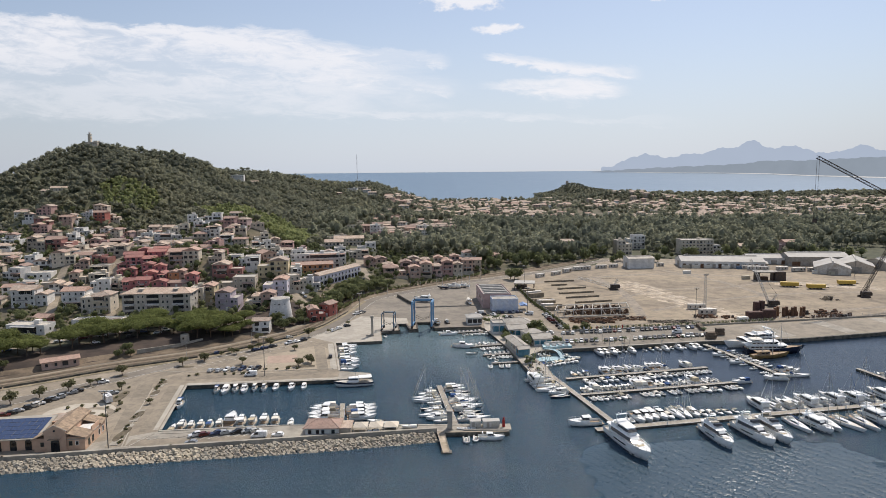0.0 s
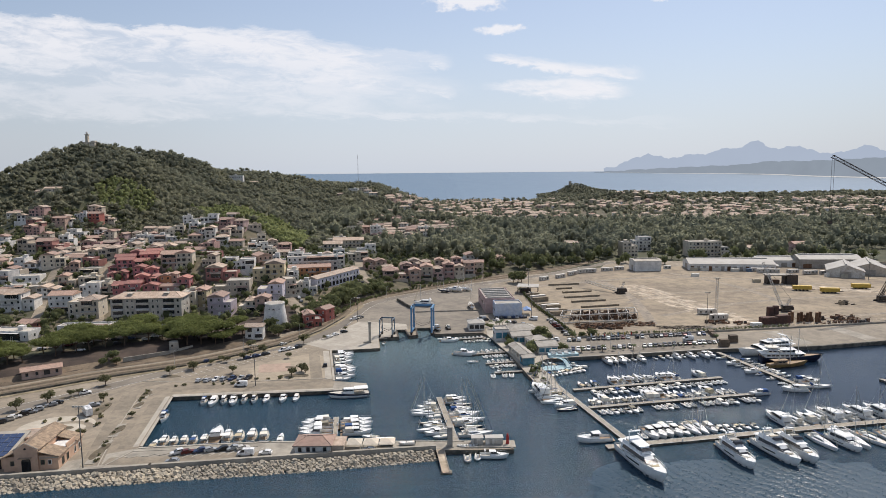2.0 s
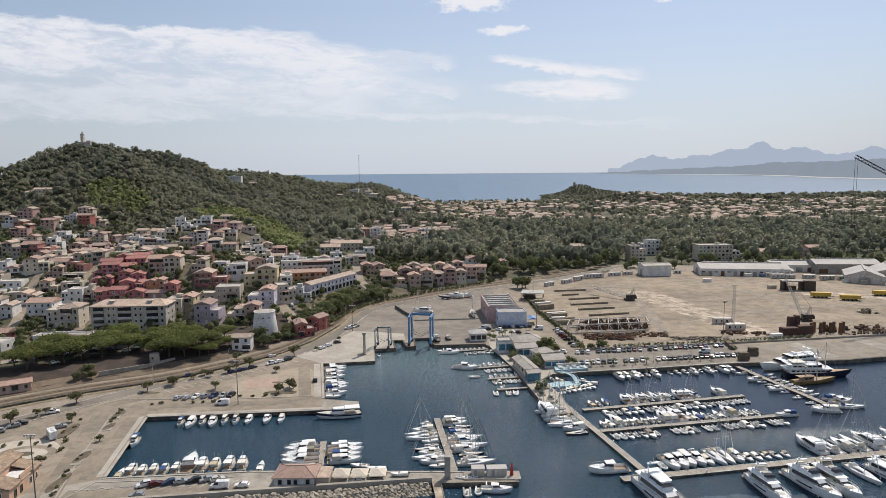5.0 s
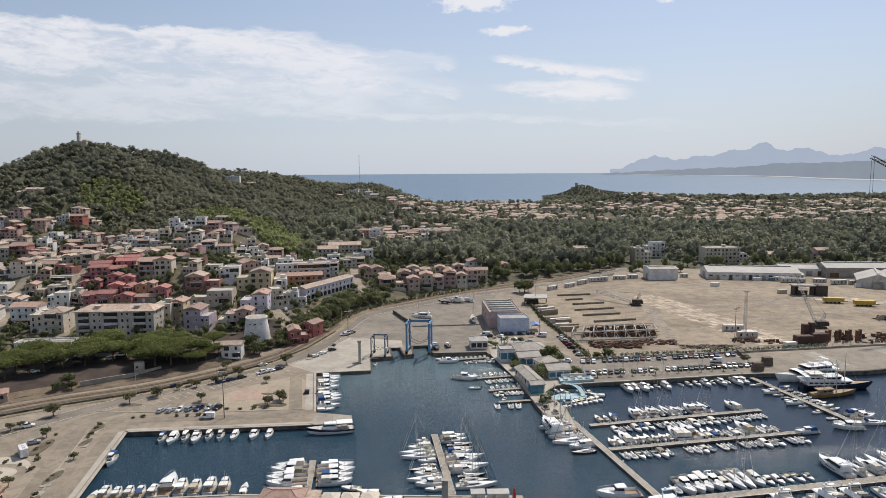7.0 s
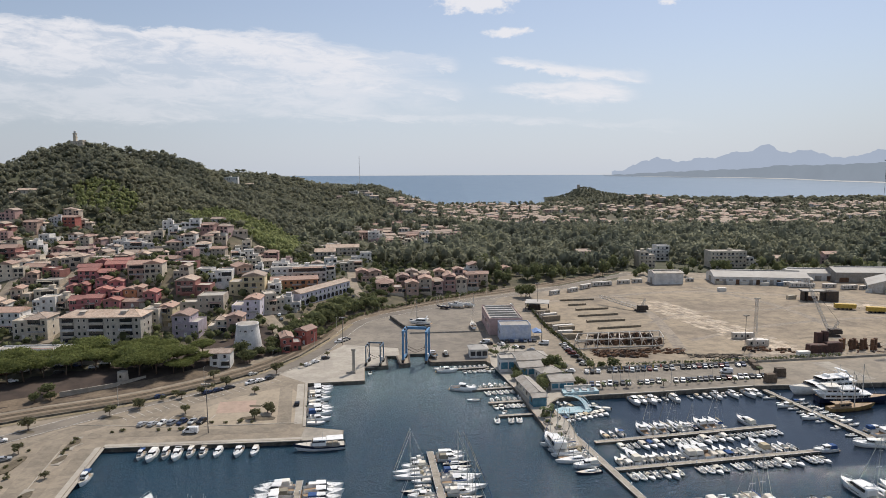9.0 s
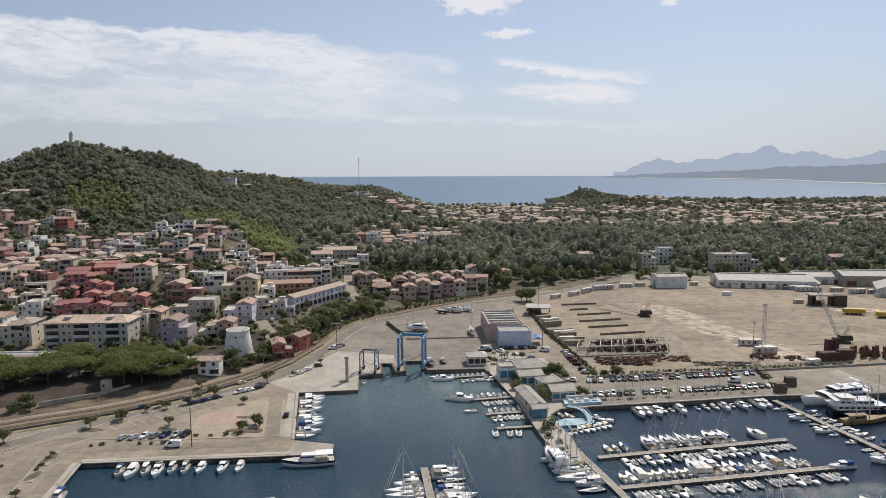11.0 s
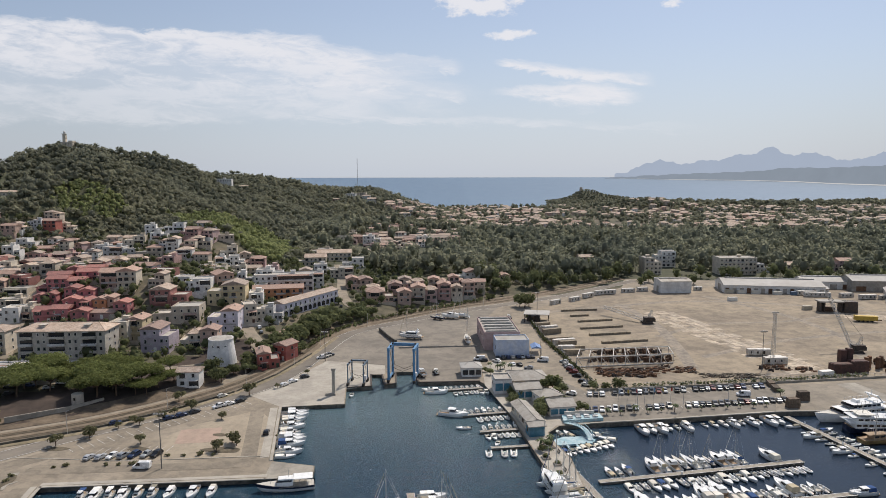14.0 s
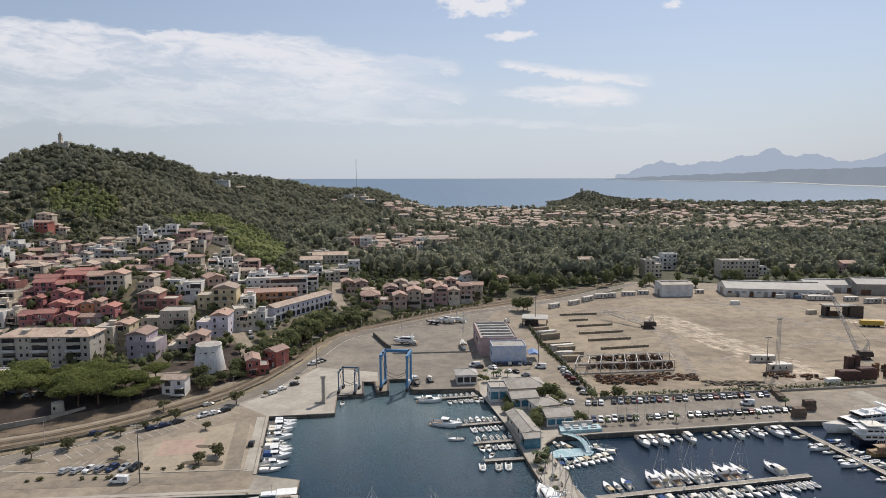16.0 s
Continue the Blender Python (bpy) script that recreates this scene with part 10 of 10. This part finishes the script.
def hangar(x, y, rot, w, d, h, rise, wall, roof, label, bays=0):
    ob = thing("warehouse", Matrix.Translation((x, y, 1.5)) @ Matrix.Rotation(radians(rot), 4, "Z"), label, "warehouse", "warehouses")
    FOOT.append((x, y, math.hypot(w, d) / 2))
    g = Geo().box((0, 0, h / 2), (w, d, h))
    for sx in (-1, 1):
        g.face([(sx * w / 2, -sx * d / 2, h), (sx * w / 2, sx * d / 2, h), (sx * w / 2, 0, h + rise)])
    part("wall", g, M[wall], ob)
    o = 0.5
    v = [(-w / 2 - o, -d / 2 - o, h - 0.1), (w / 2 + o, -d / 2 - o, h - 0.1), (w / 2 + o, d / 2 + o, h - 0.1), (-w / 2 - o, d / 2 + o, h - 0.1), (-w / 2 - o, 0, h + rise + 0.2), (w / 2 + o, 0, h + rise + 0.2)]
    for a, f in (("roof_slope", [(0, 1, 5, 4)]), ("roof_slope", [(2, 3, 4, 5)])):
        r = Geo().raw(v, f)
        n = int(w / 3)
        part(a, r, M[roof], ob)
    part("ridge_vent", Geo().box((0, 0, h + rise + 0.35), (w * 0.9, 1.4, 0.7)), M[roof], ob)
    for i in range(bays):
        part("bay_door", Geo().box((-w / 2 + (i + 0.5) * w / bays, -d / 2 - 0.04, 1.9), (w / bays * 0.55, 0.12, 3.8)), M["grey_roof" if i % 3 else "rust"], ob)
    part("end_door", Geo().box((-w / 2 - 0.04, 0, 2.4), (0.12, d * 0.3, 4.8)), M["grey_roof"], ob)
    return ob


hangar(247, 582, -8, 70, 26, 6.0, 3.2, "wall_white", "metal_roof", "long white warehouse with low pale sheet roof", 14)
hangar(249, 573, -8, 68, 8, 4.6, 1.2, "wall_beige", "metal_roof", "lean-to warehouse aisle with pale roof", 14)
hangar(326, 545, 62, 34, 26, 5.5, 4.5, "steel_white", "metal_roof", "white sheet-roofed storage hangar", 0)
hangar(352, 556, 62, 40, 26, 5.5, 4.5, "wall_beige", "metal_roof", "pale sheet-roofed storage hangar", 0)
hangar(335, 588, -4, 52, 20, 8.0, 3.0, "grey_roof", "metal_roof", "grey industrial hall with pale roof", 4)
hangar(296, 598, -6, 36, 18, 6.0, 2.4, "wall_white", "metal_roof", "white industrial hall with pale roof", 4)
hangar(395, 570, 30, 60, 22, 6.0, 3.4, "wall_beige", "metal_roof", "pale industrial hall beside the yard", 5)
hangar(174, 578, 4, 23, 13, 9.0, 1.0, "wall_white", "flat_roof", "white three-storey port office building", 0)


def trailer(x, y, rot):
    ob = thing("yellow_trailer", Matrix.Translation((x, y, 1.5)) @ Matrix.Rotation(radians(rot), 4, "Z"), "yellow steel heavy-haul trailer on the gravel", "trailer", "yellow trailers")
    part("bed", Geo().box((0, 0, 2.2), (12, 3.2, 2.4)).box((0, 0, 3.5), (12.3, 3.4, 0.3)), M["crane_yellow"], ob)
    part("drawbar", Geo().box((7.2, 0, 1.2), (3, 0.4, 0.4)), M["dark_steel"], ob)
    for i in range(4):
        for sy in (-1.3, 1.3):
            part("wheel", Geo().tube((-4 + i * 2.4, sy - 0.3, 0.6), (-4 + i * 2.4, sy + 0.3, 0.6), 0.6, n=10), M["tyre"], ob)


for x, y, r in ((255, 477, -12), (269, 467, -10), (300, 482, -8)):
    trailer(x, y, r)
ob = thing("steel_mould", Matrix.Translation((254, 506, 1.5)) @ Matrix.Rotation(radians(-6), 4, "Z"), "tall dark open steel portal frame standing in the yard", "steel frame")
for lx in (-10, -8, 2.5):
    part("portal_leg", Geo().box((lx, 0, 3.2), (0.7, 6, 6.4)), M["dark_steel"], ob)
part("portal_deck", Geo().box((-2, 0, 6.8), (19, 7.4, 0.8)), M["grey_roof"], ob)
part("side_plate", Geo().box((7.2, -1, 3.6), (8, 7, 7.2), taper=0.96), M["dark_steel"], ob)
part("ballast_block", Geo().box((-4, 1, 1.4), (7, 3, 2.8)), M["rust"], ob)
ob = thing("steel_tanks", Matrix.Translation((184, 375, 1.5)) @ Matrix.Rotation(radians(6), 4, "Z"), "dark brown steel ballast tanks on the gravel", "tanks")
for x, y, w, d, h in ((-3, 0, 9, 4, 4.5), (6, 1.5, 8, 4, 5), (1, 5, 3, 2.5, 9), (4.5, 5.4, 2.4, 2.4, 9.5)):
    part("tank", Geo().box((x, y, h / 2), (w, d, h)).box((x, y, h), (w * 0.9, d * 0.8, 0.4)), M["maroon"], ob)
ob = thing("pipe_stand", Matrix.Translation((196, 381, 1.5)), "row of upright rusty brown pipe sections", "pipes")
for i in range(8):
    part("pipe", Geo().tube((i * 2.6, (i % 2) * 2.0, 0), (i * 2.6, (i % 2) * 2.0, 5.5), 0.9, n=10), M["rust"], ob)


def crawler_crane(x, y, tip, label, body, mtl, w=1.1, ropes=None, via=None):
    ob = thing("crawler_crane", Matrix.Identity(4), label, "crane", "crawler cranes")
    o = Vector((x, y, 1.5))
    for s in (-1, 1):
        part("track", Geo().box(o + Vector((0, s * 2.1, 0.6)), (6.5, 1.1, 1.2), taper=0.85), M["dark_steel"], ob)
    part("machinery_house", Geo().box(o + Vector((1.2, 0, 2.6)), (6, 3.2, 2.6)).box(o + Vector((3.9, 0, 2.2)), (1.4, 3.4, 1.8)), M[body], ob)
    part("cab", Geo().box(o + Vector((-1.8, -1.4, 2.4)), (1.6, 1.2, 2.0), taper=0.9), M["darkglass"], ob)
    foot = o + Vector((-1.5, 0, 2.0))
    pts = [foot] + ([Vector(via)] if via else []) + [Vector(tip)]
    for a, b in zip(pts, pts[1:]):
        part("lattice_boom", lattice(Geo(), a, b, w, w * 1.4, 0.10 * w, 0.05 * w, Vector((0.02, 1, 0.05))), M[mtl], ob)
    mast = o + Vector((3.0, 0, 8))
    part("mast", lattice(Geo(), o + Vector((0.5, 0, 3)), mast, 0.9, 1.2, 0.1, 0.05, Vector((0, 1, 0))), M[mtl], ob)
    part("pendant", Geo().tube(mast, pts[-1] if not via else pts[1], 0.06, n=4).tube(mast, o + Vector((3.6, 0, 3)), 0.06, n=4), M["dark_steel"], ob)
    if ropes:
        part("hoist_rope", Geo().tube(pts[-1], pts[-1] - Vector((0, 0, ropes)), 0.09, n=4).tube(pts[-1] + Vector((1.6, 0, 0)), pts[-1] + Vector((1.6, 0, -ropes)), 0.09, n=4), M["dark_steel"], ob)
        part("hook_block", Geo().box(pts[-1] + Vector((0.8, 0, -ropes)), (2.6, 0.8, 2.2)), M["dark_steel"], ob)


crawler_crane(124, 472, (104, 497, 6.5), "dark crawler crane with its lattice boom lowered", "dark_steel", "steel_white", 1.5)
crawler_crane(208, 409, (200, 423, 30), "dark crawler crane with raised pale lattice boom", "dark_steel", "steel_white", 1.1)
crawler_crane(284, 436, (240, 424, 95.5), "very tall dark crawler crane with luffing lattice jib", "dark_steel", "dark_steel", 1.7, 41, (312, 436, 62))

# ---------------------------------------------------------------- fence of the yard
ob = thing("yard_fence", Matrix.Identity(4), "grey mesh fence on posts along the yard", "fence")
post = Geo().tube((0, 0, 0), (0, 0, 2.4), 0.06, n=5).mesh("post", M["railing"])
line = [(56, 470), (58.5, 432), (64.5, 392), (69, 350.8), (146, 361), (192, 368.5), (256, 380), (330, 397)]
for (ax, ay), (bx, by) in zip(line, line[1:]):
    n = int(math.hypot(bx - ax, by - ay) / 5)
    for i in range(n):
        part("post", post, None, ob, m=Matrix.Translation((ax + (bx - ax) * i / n, ay + (by - ay) * i / n, 1.5)))
    for z in (1.9, 2.6, 3.3, 3.85):
        part("wire", Geo().tube((ax, ay, z), (bx, by, z), 0.035, n=4), M["railing"], ob)
kerb("yard_kerb", [(68.5, 350), (146, 360.2), (192, 367.5), (256, 378.6), (330, 395)], 0.5, 0.9, M["concrete"], "low concrete plinth wall of the yard", category="wall")

# ---------------------------------------------------------------- ships at the east quay
def ship(x, y, turn, L, B, F, hull_mat, label, tiers, house_mat="white", mast=None, awning=None):
    """A larger vessel; tiers are (stern, front, width share, height, rake) of each deckhouse."""
    ob = thing("ship", Matrix.Translation((x, y, 0)) @ Matrix.Rotation(radians(turn), 4, "Z"), label, "ship", "ships at the quay")
    part("hull", hull_geo(L, B, F, 1.2, 0.55, 0.8, 2.4, 14), M[hull_mat], ob, smooth=True)
    part("deck", deck_geo(L, B, F, 0.02, 0.98, 0.2, 0.55, 0.8, 2.4, 10), M["deck" if hull_mat == "white" else "teak"], ob)
    z = F - 0.1
    for a, b, w, h, rake in tiers:
        body = part("deckhouse", cabin_geo(a * L, b * L, B * w, B * w * 0.78, z, z + h, rake, 0.05), M[house_mat], ob)
        for sx in (-1, 1):
            n = int((b - a) * L / 2.1)
            for i in range(n):
                part("window", Geo().box((sx * (B * w / 2 - 0.02) * (1 - 0.10 * max(0, i - n * 0.6) / n), a * L + 1.2 + i * 2.05, z + h * 0.55), (0.08, 1.5, h * 0.34)), M["darkglass"], body)
        part("windscreen", cabin_geo(b * L - h * rake - 1.2, b * L - 0.12, B * w * 0.9, B * w * 0.72, z + h * 0.5, z + h * 0.88, rake, 0.0), M["darkglass"], body)
        part("deck_edge", cabin_geo(a * L - 2.0, b * L - h * rake + 0.5, B * w * 1.06, B * w * 0.9, z + h, z + h + 0.14, 0.2, 0.0), M[house_mat], ob)
        z += h + 0.1
    a, b, w, h, rake = tiers[-1]
    rail = Geo()
    for sx in (-1, 1):
        for k in range(7):
            y0 = (a + (b - a) * k / 6 * 0.8) * L
            rail.tube((sx * B * w * 0.48, y0, z), (sx * B * w * 0.48, y0, z + 1.0), 0.04, n=4)
        rail.tube((sx * B * w * 0.48, a * L, z + 1.0), (sx * B * w * 0.48, (a + (b - a) * 0.8) * L, z + 1.0), 0.05, n=4)
    part("railing", rail, M["alloy"], ob)
    if mast:
        for my, mh in mast:
            part("mast", Geo().tube((0, my * L, F), (0, my * L, F + mh), 0.22, 0.09, 6).box((0, my * L, F + mh * 0.62), (2.6, 0.25, 0.18)).tube((0, my * L, F + mh * 0.95), (0, my * L + L * 0.2, F + 1), 0.04, n=4).tube((0, my * L, F + mh * 0.95), (0, my * L - L * 0.2, F + 2.5), 0.04, n=4), M["steel_white"], ob)
    else:
        arch = Geo()
        for sx in (-1, 1):
            arch.tube((sx * B * w * 0.46, a * L - 1.0, z - 0.2), (sx * B * w * 0.40, a * L + 1.6, z + 2.3), 0.22, n=5)
        arch.box((0, a * L + 1.7, z + 2.35), (B * w * 0.86, 1.3, 0.22)).tube((0, a * L + 1.7, z + 2.4), (0, a * L + 1.7, z + 4.4), 0.08, n=5)
        part("radar_arch", arch, M[house_mat], ob)
        part("console", cabin_geo(b * L - 5.5, b * L - 3.5, B * w * 0.5, B * w * 0.4, z, z + 1.0, 0.4, 0.1), M[house_mat], ob)
    if awning:
        part("awning", Geo().box((0, awning[0] * L, awning[2]), (B * 0.8, awning[1] * L, 0.12)), M["canvas"], ob)
    return ob


ship(155.5, 324.0, 105, 27, 7.2, 2.5, "white", "large white three-deck motor yacht moored along the quay", ((-0.44, 0.28, 0.90, 1.9, 1.0), (-0.38, 0.12, 0.80, 1.7, 1.0)))
ship(160.0, 312.0, -92, 26, 6.8, 2.1, "navy", "dark-hulled old passenger vessel with white decks and a tall mast", ((-0.45, 0.24, 0.92, 1.9, 0.12), (-0.42, 0.08, 0.80, 1.7, 0.1)), mast=((0.16, 13), (0.02, 10), (-0.3, 7)), awning=(-0.30, 0.22, 6.6))
ship(154.5, 303.5, -80, 18, 4.8, 1.4, "hull_ochre", "weathered ochre wooden hull moored among the yachts", ((-0.30, 0.0, 0.6, 1.7, 0.15),), "teak", mast=((0.1, 12), (-0.2, 9)))

# ---------------------------------------------------------------- armour stones of the mole
def rock_mesh(seed):
    """A blunt quarried block: a box with shifted corners and several corners knocked off."""
    r = random.Random(seed)
    bm = bmesh.new()
    bmesh.ops.create_cube(bm, size=2.0)
    k = (r.uniform(0.95, 1.2), r.uniform(0.75, 1.0), r.uniform(0.65, 0.85))
    for v in bm.verts:
        v.co = Vector([c * s * r.uniform(0.78, 1.08) for c, s in zip(v.co, k)])
    for sx, sy, sz in ((-1, -1, 1), (1, -1, 1), (1, 1, 1), (-1, 1, 1), (1, -1, -1), (-1, -1, -1)):
        n = Vector((sx * r.uniform(0.5, 1.2), sy * r.uniform(0.5, 1.2), sz * r.uniform(0.4, 1.2))).normalized()
        cut = bmesh.ops.bisect_plane(bm, geom=bm.verts[:] + bm.edges[:] + bm.faces[:], plane_co=n * r.uniform(0.78, 0.98), plane_no=n, clear_outer=True)
        bmesh.ops.contextual_create(bm, geom=[e for e in cut["geom_cut"] if isinstance(e, bmesh.types.BMEdge)])
    bmesh.ops.recalc_face_normals(bm, faces=bm.faces[:])
    me = bpy.data.meshes.new("rock")
    bm.to_mesh(me)
    bm.free()
    me.materials.append(M["rock"])
    return me


ROCKS = [rock_mesh(i) for i in range(10)]
rk = random.Random(77)
mound = thing("rock_armour", Matrix.Identity(4), "sloping breakwater of pale rough armour stones above dark water", "breakwater")
top = [(-170, 187), (-137, 192.9), (-88, 200.5), (-35, 207.8), (-3, 212.4)]
bank = Geo()
for (ax, ay), (bx, by) in zip(top, top[1:]):
    bank.face([(ax, ay + 0.5, 1.6), (ax + 0.9, ay - 5.5, -1.4), (bx + 0.9, by - 5.5 + (2.5 if bx > -10 else 0), -1.4), (bx, by + 0.5, 1.6)])
part("core_bank", bank, M["wetrock"], mound)
count = 0
extra = []
for row in range(7):
    for (ax, ay), (bx, by) in zip(top, top[1:]):
        L = math.hypot(bx - ax, by - ay)
        n = int(L / 1.35)
        for i in range(n):
            t = (i + rk.uniform(-0.25, 0.25) + 0.5 * (row % 2)) / n
            depth = row / 6
            x, y = ax + (bx - ax) * t + depth * 0.9, ay + (by - ay) * t - 0.3 - depth * 4.6 * (1 if ax < -40 else 1 - 0.35 * t)
            z = 1.5 - depth * 1.75 + rk.uniform(-0.15, 0.2)
            m = Matrix.Translation((x, y, z)) @ Euler((rk.uniform(-0.5, 0.5), rk.uniform(-0.5, 0.5), rk.uniform(0, 6.28))).to_matrix().to_4x4() @ Matrix.Scale(rk.choice((0.55, 0.65, 0.75, 0.85)), 4)
            me = rk.choice(ROCKS)
            if row < 6 and -112 < x < -78 and count < 300:
                part("rock", me, None, mound, m=m)
                count += 1
            else:
                extra.append((me, m))
g = Geo()
for me, m in extra:
    g.raw([m @ v.co for v in me.vertices], [tuple(p.vertices) for p in me.polygons])
tagged(part("rock_rest", g, M["rock"], mound), kind="stuff")


# cars on the street under the pines, and the low wall between railway and road
for x, y, t in ((-232, 294, 40), (-226, 299, 40), (-213, 311, 42), (-203, 321, 45), (-197, 326, 48), (-188, 333, 50), (-181, 338, 55), (-170, 343.5, 68), (-163, 345.5, 72), (-152, 349, 75)):
    car(x + 2.2, y - 2.0, -t)
for (ax, ay), (bx, by) in zip(RAIL_LINE[:7], RAIL_LINE[1:8]):
    dx, dy = bx - ax, by - ay
    k = 6.2 / math.hypot(dx, dy)
    kerb("railway_wall", [(ax + dy * k, ay - dx * k), (bx + dy * k, by - dx * k)], 0.35, 1.0, M["quay_wall"], "low dark wall between the railway and the road", z=1.3, category="wall")
